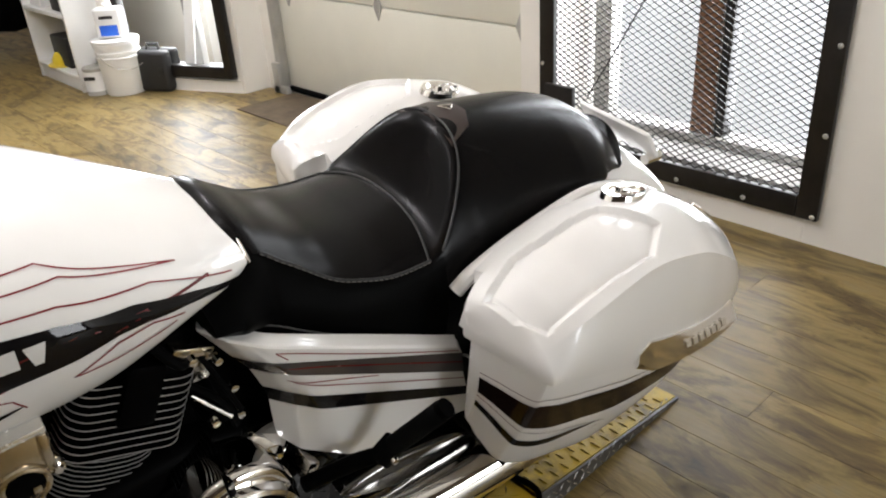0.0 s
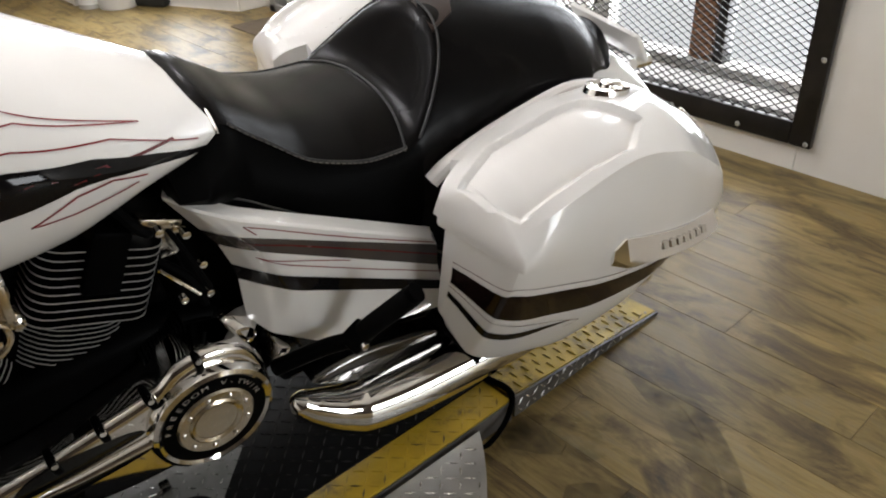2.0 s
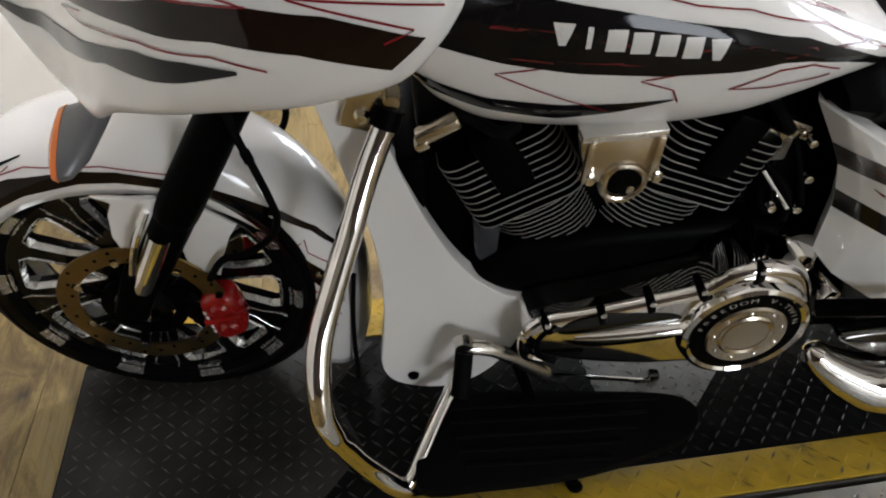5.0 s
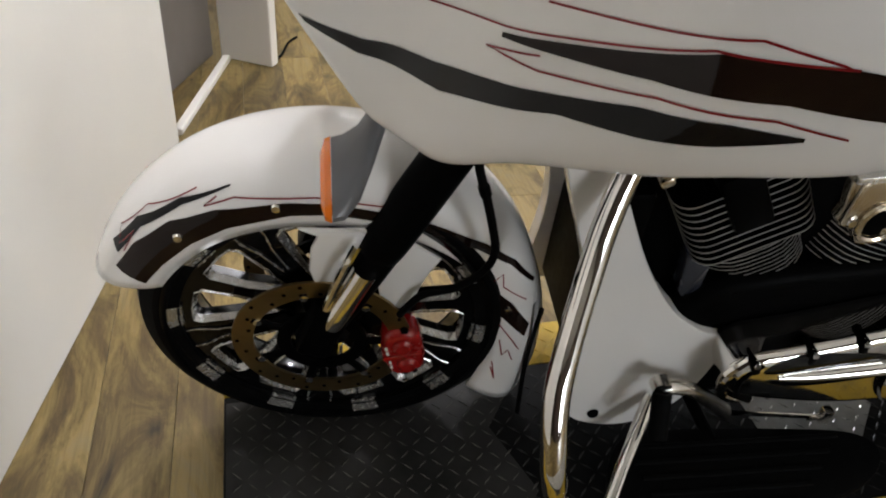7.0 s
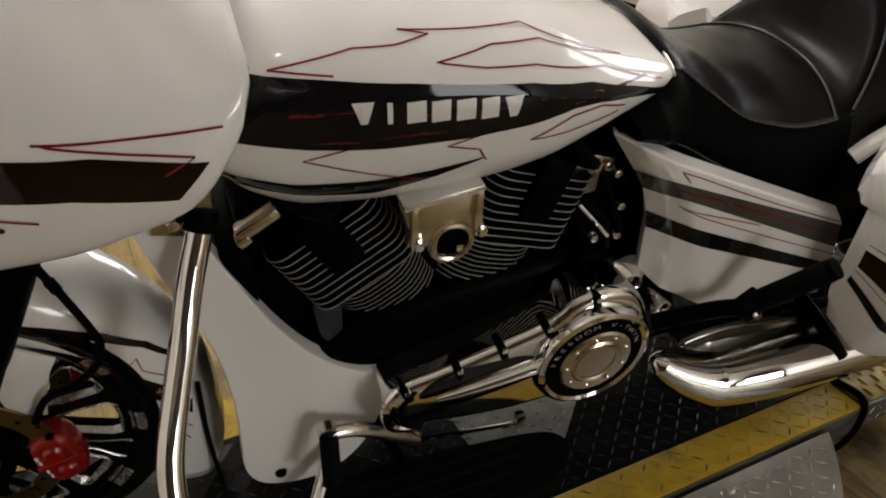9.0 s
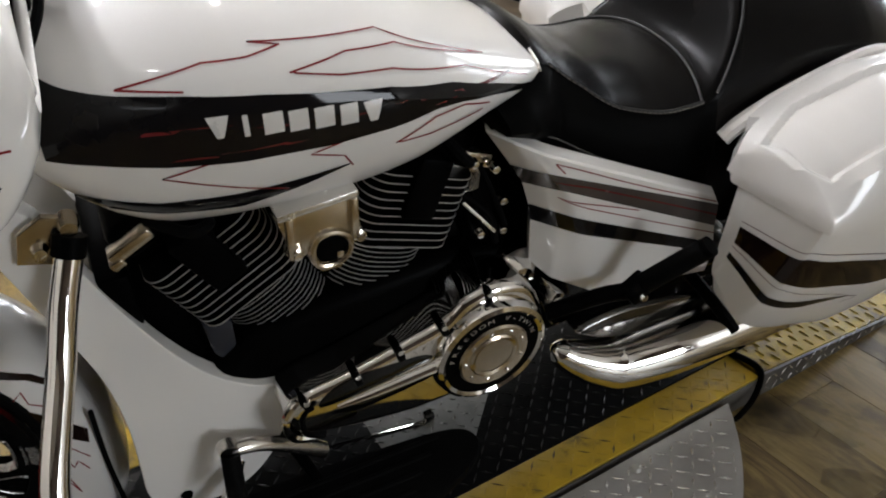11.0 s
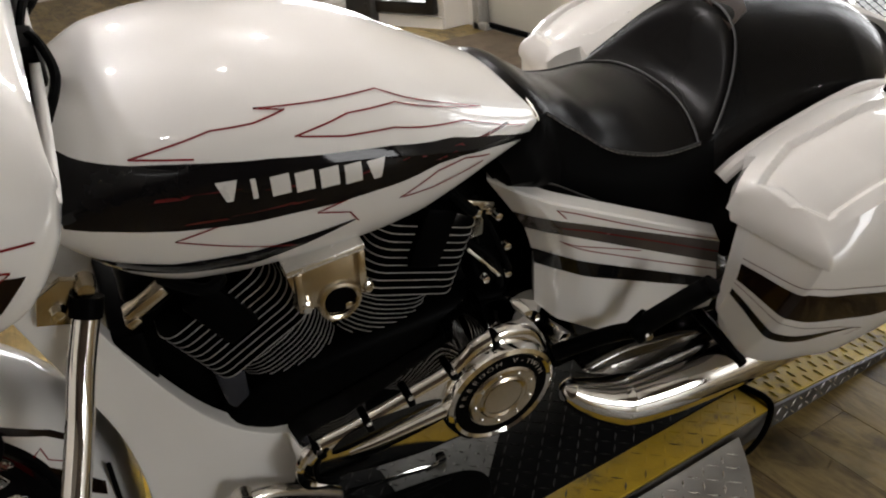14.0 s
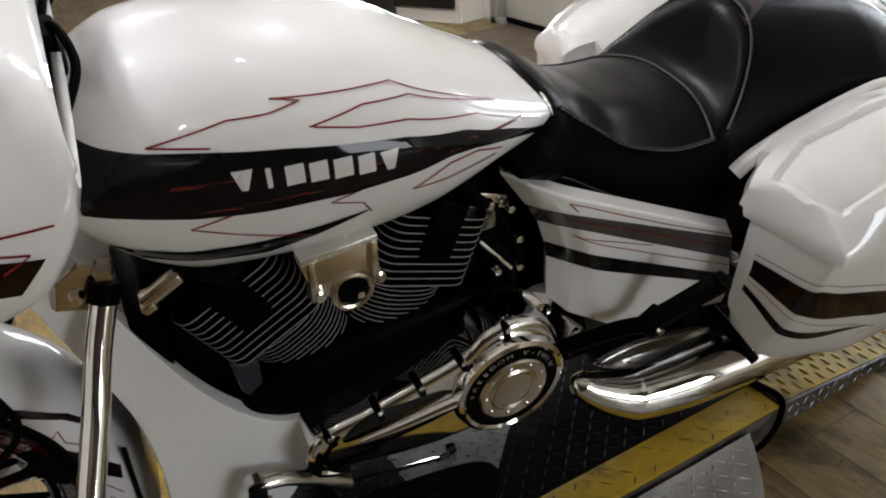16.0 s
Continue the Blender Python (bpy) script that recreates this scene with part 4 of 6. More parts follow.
def seat_z(x, u):
    a = abs(u)
    drv = s_drv(x) - (0.03 - 0.008 * max(0, min(1, (-0.6 - x) / 0.12))) * a ** 2.6 + 0.012 * (1 - a * a)
    pas = s_pas(x) - (0.155 if x < -0.28 else 0.155 - 0.07 * min(1, (x + 0.28) / 0.3)) * a ** 2.3
    x0, x1 = -0.402 + 0.034 * (1 - a ** 2.4), -0.248 - 0.120 * a ** 3.4
    t = min(1, max(0, (x - x0) / max(0.012, x1 - x0)))
    t = t * t * (3 - 2 * t)
    return drv * (1 - t) + max(pas, drv) * t if x > -0.46 else drv


def seat_pt(x, u, lift=0.0):
    return Vector((x, u * s_wid(x), seat_z(x, u) + lift))


rings = []
for k in range(140):
    x = -0.82 + 1.08 * k / 139
    w, zb, bw = s_wid(x), s_bot(x), s_bw(x)
    ring = []
    for j in range(41):
        u = -1 + j / 20
        ring.append(seat_pt(x, u))
    ze = seat_z(x, 1)
    zb = min(zb, ze - 0.012)
    for f_ in (0.12, 0.3, 0.5, 0.7, 0.88, 1.0):
        ring.append(Vector((x, w + (bw - w) * f_ + (0.016 + 0.058 * max(0, min(1, (-0.69 - x) / 0.08))) * math.sin(math.pi * min(1, f_ * 1.15)) ** (0.6 if x < -0.7 else 1) * (1 if x < 0.1 else 0.4), ze + (zb - ze) * f_)))
    ring.append(Vector((x, bw * 0.6, zb + 0.004)))
    ring.append(Vector((x, -bw * 0.6, zb + 0.004)))
    for f_ in (1.0, 0.88, 0.7, 0.5, 0.3, 0.12):
        ring.append(Vector((x, -(w + (bw - w) * f_ + (0.016 + 0.058 * max(0, min(1, (-0.69 - x) / 0.08))) * math.sin(math.pi * min(1, f_ * 1.15)) ** (0.6 if x < -0.7 else 1) * (1 if x < 0.1 else 0.4)), ze + (zb - ze) * f_)))
    rings.append(ring)
seat = part("seat", loft(rings), LEATHER, bike, "black leather two-up seat with grey stitching", sharp=70)
seat.data.materials.append(GRIPVINYL)
for fc_ in seat.data.polygons:
    x_ = fc_.center.x
    if x_ < -0.36 and (abs(fc_.center.y) > s_wid(x_) * 0.985 or x_ < -0.74):
        fc_.material_index = 1


def seam(pts, r=0.0028, mat=None, name="seam"):
    return part(name, tube(pts, r, 6), mat or SEAMLEATHER, seat)


seam([seat_pt(-0.396 + 0.036 * (1 - abs(u) ** 2.4), u, 0.0015) for u in [-0.98 + 1.96 * k / 40 for k in range(41)]], 0.0024)
seam([seat_pt(-0.250 - 0.120 * abs(u) ** 3.4, u, 0.0015) for u in [-0.98 + 1.96 * k / 40 for k in range(41)]], 0.0026)
for s in (-1, 1):
    line = [seat_pt(x, s * 0.975, 0.001) for x in [-0.70 + 0.31 * k / 30 for k in range(31)]]
    seam(line)
    for k in range(0, 30):
        a, b = line[k], line[k + 1]
        off = Vector((0, s * 0.004, -0.001))
        part("stitch", tube([a.lerp(b, 0.15) + off, a.lerp(b, 0.75) + off], 0.0011, 5), THREAD, seat)
    low = [Vector((x, s * (s_bw(x) + 0.012), s_bot(x) + 0.28 * (seat_z(x, 1) - s_bot(x)))) for x in [-0.76 + 0.4 * k / 30 for k in range(31)]]
    seam(low, 0.0018)
# patch with a plain badge on the pillion pad
pt = []
for x, y in ((-0.266, -0.088), (-0.256, 0.0), (-0.266, 0.088), (-0.205, 0.062), (-0.180, 0.020), (-0.180, -0.020), (-0.205, -0.062)):
    pt.append((x, y))
bm = bmesh.new()
up = [bm.verts.new(seat_pt(x, y / s_wid(x), 0.005)) for x, y in pt]
dn = [bm.verts.new(seat_pt(x, y / s_wid(x), -0.004)) for x, y in pt]
ctr = bm.verts.new(seat_pt(-0.222, 0, 0.0075))
for i in range(7):
    j = (i + 1) % 7
    bm.faces.new((up[i], up[j], ctr))
    bm.faces.new((up[i], dn[i], dn[j], up[j]))
part("leather_patch", bm, PATCHLEATHER, seat, "sewn leather patch", sharp=50)
part("badge", tube([seat_pt(-0.226, 0.010 / 0.19, 0.009), seat_pt(-0.194, 0.004 / 0.19, 0.0085), seat_pt(-0.212, -0.014 / 0.19, 0.009), seat_pt(-0.226, 0.010 / 0.19, 0.009)], 0.0018, 6), DULLCHROME, seat, "small plain metal badge")

# --- saddlebags
BX = [-0.397, -0.380, -0.352, -0.300, -0.23, -0.1, 0.05, 0.2, 0.35, 0.43, 0.465]
B_RY = [-0.300, -0.290, -0.278, -0.262, -0.25, -0.25, -0.25, -0.25, -0.26, -0.27, -0.28]
B_RZ = [0.668, 0.686, 0.699, 0.712, 0.728, 0.757, 0.757, 0.692, 0.588, 0.50, 0.45]
B_SY = [-0.312, -0.385, -0.455, -0.470, -0.476, -0.476, -0.465, -0.438, -0.40, -0.36, -0.33]
B_SZ = [0.650, 0.655, 0.661, 0.692, 0.720, 0.748, 0.710, 0.628, 0.525, 0.462, 0.435]
B_EY = [-0.307, -0.390, -0.490, -0.494, -0.494, -0.491, -0.480, -0.455, -0.412, -0.372, -0.34]
B_EZ = [0.612, 0.611, 0.610, 0.594, 0.571, 0.525, 0.478, 0.435, 0.40, 0.39, 0.392]
B_BY = [-0.310, -0.335, -0.385, -0.405, -0.415, -0.42, -0.42, -0.40, -0.365, -0.33, -0.31]
B_BZ = [0.435, 0.395, 0.325, 0.300, 0.286, 0.258, 0.272, 0.330, 0.378, 0.385, 0.388]
PANEL = [(-0.378, -0.325), (-0.366, -0.395), (-0.335, -0.446), (-0.092, -0.458), (-0.005, -0.400), (-0.075, -0.300), (-0.28, -0.283)]


def inside_by(x, y, poly):
    """How far a point lies inside a convex outline (minus: outside)."""
    best = 9
    for a, b in zip(poly, poly[1:] + poly[:1]):
        dx, dy = b[0] - a[0], b[1] - a[1]
        d = (dx * (y - a[1]) - dy * (x - a[0])) / math.hypot(dx, dy)
        best = min(best, d)
    return best


def bag(s):
    ob = part("saddlebag", bag_lid(s), PEARL, bike, "pearl white hard saddlebag with charcoal bands", sharp=28)
    part("bag_body", bag_body(s), PEARL, ob, sharp=28)
    return ob


BAG_CURVES = {id(tab): curve(BX, tab) for tab in (B_RY, B_RZ, B_SY, B_SZ, B_EY, B_EZ, B_BY, B_BZ)}


def at(tab, x):
    return BAG_CURVES[id(tab)](x)


def inner_y(x):
    return float(np.interp(x, [-0.397, -0.37, -0.27, 0.47], [-0.303, -0.270, -0.215, -0.19]))


def bag_lid(s):
    rings = []
    n = 260
    for k in range(n):
        x = BX[0] + (BX[-1] - BX[0]) * (k / (n - 1)) ** 1.6
        e, sh, r = Vector((x, at(B_EY, x), at(B_EZ, x))), Vector((x, at(B_SY, x), at(B_SZ, x))), Vector((x, at(B_RY, x), at(B_RZ, x)))
        ring = [Vector((x, inner_y(x), e.z + 0.005))]
        ring += [e.lerp(sh, t) + Vector((0, -0.012 * math.sin(math.pi * t), 0)) for t in (0, 0.02, 0.1, 0.25, 0.45, 0.65, 0.85)]
        for j in range(60):
            t = j / 59
            p = sh.lerp(r, t)
            p.z += 0.030 * math.sin(math.pi * t) * min(1, 0.25 + (x - BX[0]) / 0.05)
            ring.append(p)
        ring += [r + Vector((0, 0.025 if x > -0.33 else 0.004, -0.012)), r + Vector((0, min(0.05, inner_y(x) - r.y) if inner_y(x) > r.y else 0.01, -0.04)), Vector((x, inner_y(x), r.z - 0.06 if x > -0.33 else r.z - 0.04))]
        rings.append(ring)
    bm = loft(rings)
    bm.normal_update()
    for v in bm.verts:
        if v.co.z > at(B_SZ, v.co.x) - 0.02:
            d = inside_by(v.co.x, v.co.y, PANEL)
            if d > 0:
                v.co += (-0.013 if v.normal.z > 0 else 0.013) * min(1, d / 0.006) * v.normal
    if s > 0:
        for v in bm.verts:
            v.co.y = -v.co.y
    return bm


def body_inner(x):
    return float(np.interp(x, [-0.397, -0.30, -0.2, 0.47], [-0.318, -0.312, -0.24, -0.2]))


def bag_body(s):
    rings = []
    n = 110
    for k in range(n):
        x = BX[0] + 0.008 + (0.31 - BX[0]) * (k / (n - 1)) ** 1.6
        tuck = 0.012 + 0.03 * max(0, (x - 0.15) / 0.3)
        e, b = Vector((x, at(B_EY, x) + tuck, at(B_EZ, x) + 0.002)), Vector((x, at(B_BY, x), at(B_BZ, x)))
        e.y = min(e.y, body_inner(x) - 0.004)
        b.y = min(b.y, body_inner(x) - 0.010)
        ring = [Vector((x, body_inner(x), e.z)), e]
        ring += [e.lerp(b, t) + Vector((0, -0.014 * math.sin(math.pi * t), 0)) for t in (0.12, 0.3, 0.5, 0.7, 0.88, 0.96)]
        ring += [b + Vector((0, 0.004, -0.004)), b + Vector((0, 0.007, -0.005)), Vector((x, body_inner(x), b.z + 0.01))]
        rings.append(ring)
    bm = loft(rings)
    if s > 0:
        for v in bm.verts:
            v.co.y = -v.co.y
    return bm


for s in (-1, 1):
    bg = bag(s)
    if s < 0:
        left_bag = bg
    body = bg.children[0]
    BT = surface_of(body)

    def rel(x, f_):
        return (x, at(B_EZ, x) + 0.002 + (at(B_BZ, x) - at(B_EZ, x)) * f_)

    xs = [-0.392 + 0.0013 * k for k in range(42)] + [-0.335 + 0.0145 * k for k in range(44)]
    f_in = lambda x, a, b: float(np.interp(x, [-0.397, -0.350], [a, b]))
    stripe("bag_band", BT, [rel(x, f_in(x, 0.40, 0.25)) for x in xs], [rel(x, f_in(x, 0.58, 0.50)) for x in xs], BROWNBLACK, body, 90, 6, side=s, raw=True)
    xs2 = [-0.392 + 0.0013 * k for k in range(42)] + [-0.335 + 0.0135 * k for k in range(15)]
    stripe("bag_thin_band", BT, [rel(x, float(np.interp(x, [-0.397, -0.35, -0.15], [0.69, 0.67, 0.63]))) for x in xs2], [rel(x, float(np.interp(x, [-0.397, -0.35, -0.27, -0.15], [0.76, 0.745, 0.73, 0.635]))) for x in xs2], CHARCOAL, body, 50, 4, side=s, raw=True)
    pinstripe(BT, [rel(x, f_in(x, 0.34, 0.19)) for x in xs[::3]], body, 0.0016, BROWNRED, side=s)
    pinstripe(BT, [rel(x, f_in(x, 0.62, 0.56)) for x in xs[:42:3]] + [rel(-0.3, 0.57), rel(-0.2, 0.60), rel(-0.12, 0.66), rel(-0.16, 0.72)], body, 0.0016, BROWNRED, side=s)
    # chrome latch on the lid
    lt = part("latch", moved(lathe([(0.0, 0.002), (0.028, 0.001), (0.034, 0.006), (0.045, 0.005), (0.049, -0.008)], 36, "Z"), Matrix.Translation((0.01, s * 0.292, 0.772)) @ Matrix.Rotation(radians(6 * s), 4, "X") @ Matrix.Rotation(radians(8), 4, "Y") @ Matrix.Diagonal((1.15, 0.8, 1, 1))), CHROME, bg, "chrome lid latch")
    part("latch_key", moved(join(lathe([(0.0, 0.012), (0.013, 0.011), (0.016, 0.0)], 18, "Z"), box(-0.006, 0.034, -0.006, 0.006, 0.004, 0.014, 0.003)), Matrix.Translation((0.005, s * 0.292, 0.773)) @ Matrix.Rotation(radians(8), 4, "Y")), CHROME, lt)
    # bright trim bar on the lid's tail
    bm = bmesh.new()
    rows = []
    for k in range(24):
        x = -0.125 if k == 0 else -0.10 + 0.40 * (k - 1) / 22
        c = Vector((x, s * -at(B_EY, x), at(B_EZ, x) + 0.03))
        h = 0.034 * (1 - 0.3 * k / 23)
        if k == 0:
            rows.append([c + Vector((0, s * 0.004, -h)), c + Vector((0, s * 0.008, -h * 0.8)), c + Vector((0, s * 0.009, -h * 0.5)), c + Vector((0, s * 0.006, 0)), c + Vector((0, -s * 0.004, h * 0.2))])
        else:
            rows.append([c + Vector((0, s * 0.002, -h)), c + Vector((0, s * 0.026, -h * 0.85)), c + Vector((0, s * 0.033, -h * 0.6)), c + Vector((0, s * 0.009, h * 0.9)), c + Vector((0, -s * 0.004, h))])
    bar = part("trim_bar", loft(rows), CHROME, bg, "chrome trim bar with raised marks", sharp=20)
    for k in range(7):
        x = 0.02 + k * 0.03
        part("letter_block", box(x, x + 0.016, -0.003, 0.003, -0.008, 0.008, 0.001, 1), DULLCHROME, bar).matrix_local = Matrix.Translation((0, s * (-at(B_EY, x) + 0.0215), at(B_EZ, x) + 0.034)) @ Matrix.Rotation(radians(27 * s), 4, "X")
    # inner carrier strip between lid and seat
    part("inner_edge", tube([(-0.350, s * 0.221, 0.640), (-0.31, s * 0.228, 0.676), (-0.2, s * 0.225, 0.71), (-0.03, s * 0.225, 0.745), (0.1, s * 0.22, 0.72)], 0.016, 10, 40), PEARL, bg)
    part("bag_reflector", moved(box(-0.05, 0.05, -0.004, 0.004, -0.012, 0.012, 0.003), Matrix.Translation((0.30, s * 0.30, 0.625)) @ Matrix.Rotation(radians(36), 4, "Y")), DULLCHROME, bg)

# tail fender and plate carrier
rings = []
crest = spline([(-0.15, 0, 0.70), (0.0, 0, 0.752), (0.12, 0, 0.755), (0.23, 0, 0.725), (0.33, 0, 0.668), (0.41, 0, 0.598), (0.465, 0, 0.51), (0.49, 0, 0.40)], 36)
for p in crest:
    rings.append([p + Vector((0, -0.150 * math.cos(math.pi * j / 18), -0.075 * (1 - math.sin(math.pi * j / 18) ** 0.75))) for j in range(19)])
part("rear_fender", loft(rings, False), PEARL, bike, "pearl white rear fender").modifiers.new("shell", "SOLIDIFY").thickness = 0.005
car = part("plate_carrier", moved(box(-0.006, 0.006, -0.125, 0.09, -0.044, 0.048, 0.004), Matrix.Translation((0.30, -0.02, 0.725)) @ Matrix.Rotation(radians(-38), 4, "Y")), PEARL, bike, "white painted carrier plate with two holes")
for y in (0.06, -0.10):
    part("hole_plug", moved(lathe([(0.0, -0.002), (0.007, -0.001), (0.008, 0.002)], 14, "X"), Matrix.Translation((0.2955, y - 0.015, 0.738)) @ Matrix.Rotation(radians(-38), 4, "Y")), BLACK, car)
part("tail_bolt", moved(lathe([(0.0, -0.02), (0.012, -0.018), (0.014, 0.03)], 16, "X"), Matrix.Translation((0.315, -0.13, 0.685))), CHROME, bike)

# --- left and right side panels
# rows from the top edge down: front edge, knee, crease, rear edge (x, y, z)
PANEL_ROWS = {
    "top": [(-0.828, 0.182, 0.752), (-0.800, 0.222, 0.745), (-0.748, 0.245, 0.720), (-0.371, 0.265, 0.541)],
    "grey_top": [(-0.785, 0.192, 0.687), (-0.768, 0.222, 0.690), (-0.740, 0.247, 0.688), (-0.362, 0.266, 0.526)],
    "grey_low": [(-0.757, 0.190, 0.643), (-0.735, 0.222, 0.646), (-0.704, 0.250, 0.645), (-0.356, 0.267, 0.474)],
    "black_top": [(-0.737, 0.186, 0.590), (-0.712, 0.220, 0.590), (-0.677, 0.251, 0.583), (-0.344, 0.267, 0.428)],
    "black_low": [(-0.727, 0.184, 0.551), (-0.697, 0.220, 0.549), (-0.659, 0.251, 0.541), (-0.341, 0.266, 0.403)],
    "belly": [(-0.722, 0.183, 0.490), (-0.690, 0.219, 0.466), (-0.622, 0.250, 0.432), (-0.334, 0.262, 0.368)],
    "low": [(-0.717, 0.181, 0.450), (-0.686, 0.213, 0.421), (-0.592, 0.243, 0.370), (-0.330, 0.256, 0.340)],
}


def panel_row(name, s, n=64):
    """Points along one row, the crease slightly rounded."""
    p = [Vector((x, s * y, z)) for x, y, z in PANEL_ROWS[name]]
    line = [p[0], p[0].lerp(p[1], 0.6), p[1], p[1].lerp(p[2], 0.6), p[2].lerp(p[1], 0.12), p[2].lerp(p[3], 0.05)] + [p[2].lerp(p[3], f_) for f_ in (0.25, 0.5, 0.75)] + [p[3]]
    cum = [0.0]
    for a, b in zip(line[:-1], line[1:]):
        cum.append(cum[-1] + (b - a).length)
    out = []
    for k in range(n):
        d = cum[-1] * (k / (n - 1)) ** 1.5
        i = min(max(int(np.searchsorted(cum, d, side="right")) - 1, 0), len(line) - 2)
        out.append(line[i].lerp(line[i + 1], (d - cum[i]) / (cum[i + 1] - cum[i])))
    return out


def panel_sheet(names, s, lift, fine=4, ends=(0, 64)):
    """The panel's face between rows, raised by lift; bands repeat the face's own grid."""
    rows = []
    grid = [panel_row(nm, s) for nm in names]
    for a, b in zip(grid[:-1], grid[1:]):
        rows += [[p.lerp(q, k / fine) for p, q in zip(a, b)] for k in range(fine)]
    rows.append(grid[-1])
    return [[p + Vector((-0.35 * lift, s * lift, 0.1 * lift)) for p in r[ends[0]:ends[1]]] for r in rows]


def sheet_bm(rows):
    bm = bmesh.new()
    v = [[bm.verts.new(p) for p in r] for r in rows]
    for a, b in zip(v[:-1], v[1:]):
        for i in range(len(a) - 1):
            bm.faces.new((a[i], a[i + 1], b[i + 1], b[i]))
    return bm


def side_panel(s):
    face = panel_sheet(list(PANEL_ROWS), s, 0.0)
    rings = []
    for r in face:
        back = [p + Vector((0.014, -s * 0.030, 0)) for p in r[::-1]]
        rings.append(r + back)
    rings.insert(0, [p + Vector((0, -s * 0.004 if k < 64 else 0, 0.004)) for k, p in enumerate(rings[0])])
    rings.append([p + Vector((0.004, -s * (0.016 if k < 64 else 0), -0.008)) for k, p in enumerate(rings[-1])])
    return loft(rings)


for s in (-1, 1):
    sp = part("side_panel", side_panel(s), PEARL, bike, "pearl white side panel with dark bands", sharp=28)
    ST = surface_of(sp)
    part("panel_band", sheet_bm(panel_sheet(["grey_top", "grey_low"], s, 0.0013, 5)), GREYBAND, sp, "dark grey painted band")
    part("panel_band", sheet_bm(panel_sheet(["black_top", "black_low"], s, 0.0013, 5)), CHARCOAL, sp, "black painted band")
    pinstripe(ST, [(-0.716, 0.684), (-0.735, 0.706), (-0.700, 0.690), (-0.60, 0.640), (-0.52, 0.602), (-0.37, 0.535)], sp, 0.0020, lift=0.0024, side=s)
    pinstripe(ST, [(-0.55, 0.566), (-0.62, 0.594), (-0.714, 0.630), (-0.66, 0.600), (-0.50, 0.524), (-0.352, 0.456)], sp, 0.0020, lift=0.0024, side=s)
    pinstripe(ST, [(-0.735, 0.672), (-0.66, 0.642), (-0.50, 0.568), (-0.36, 0.502)], sp, 0.003, BROWNRED, lift=0.0022, side=s)

# dark frame and under-seat bulk
part("frame_core", prism([(-1.40, 0.60), (-1.36, 0.30), (-1.25, 0.16), (-0.70, 0.16), (-0.55, 0.25), (-0.3, 0.3), (0.05, 0.45), (0.1, 0.60), (-0.3, 0.48), (-0.66, 0.66), (-0.85, 0.72), (-1.30, 0.72)], -0.10, 0.10, 0.02), BLACK, bike)
part("frame_tube", tube([(-1.42, 0, 0.80), (-1.1, 0, 0.69), (-0.86, -0.06, 0.68), (-0.8, -0.1, 0.5), (-0.7, -0.1, 0.3)], 0.024, 12, 40), BLACK, bike)
part("rear_shock_cover", prism([(-0.66, 0.42), (-0.62, 0.27), (-0.34, 0.27), (-0.2, 0.36), (-0.33, 0.46)], -0.21, -0.11, 0.03, 3), GLOSSBLACK, bike)
part("swingarm", prism([(-0.70, 0.36), (-0.66, 0.25), (-0.18, 0.27), (-0.12, 0.33), (-0.2, 0.39), (-0.45, 0.37)], -0.20, -0.13, 0.02, 3), GLOSSBLACK, bike, "gloss black swingarm")

# --- rear wheel
rw = part("rear_wheel", moved(ring_lathe(tyre_profile(0.33, 0.11, 0.09)), Matrix.Translation((-0.19, 0, 0.33))), RUBBER, bike)
part("rim", moved(ring_lathe([(0.20, -0.075), (0.228, -0.08), (0.228, 0.08), (0.20, 0.075)]), Matrix.Translation((-0.19, 0, 0.33))), BLACK, rw)
for k in range(5):
    part("spoke", moved(box(0.02, 0.205, -0.03, 0.03, -0.02, 0.02, 0.006), Matrix.Translation((-0.19, 0, 0.33)) @ Matrix.Rotation(k * 1.2566, 4, "Y")), BLACK, rw)

# --- front wheel: cast spokes with machined flanks, discs, caliper
AX, AZ_, WR = -1.853, 0.302, 0.307
WM = Matrix.Translation((AX, -0.026, AZ_)) @ Matrix.Rotation(-0.06, 4, "Z") @ Matrix.Rotation(0.03, 4, "X")  # turned slightly by the steering
WS = WM @ Matrix.Diagonal((1.04, 1, 1.04, 1))
wheel = part("front_wheel", moved(ring_lathe(tyre_profile(WR, 0.072, 0.059), 96), WS), RUBBER, bike, "front wheel with a black cast rim")
part("rim", moved(ring_lathe([(0.230, -0.030), (0.234, -0.052), (0.250, -0.060), (0.264, -0.066), (0.268, -0.058), (0.262, -0.05), (0.262, 0.05), (0.268, 0.058), (0.264, 0.066), (0.250, 0.060), (0.234, 0.052), (0.230, 0.030)], 96), WS), GLOSSBLACK, wheel, "gloss black cast rim")
part("hub", moved(lathe([(0.0, -0.075), (0.032, -0.075), (0.045, -0.06), (0.06, -0.03), (0.06, 0.03), (0.045, 0.06), (0.032, 0.075), (0.0, 0.075)], 32), WS), GLOSSBLACK, wheel)


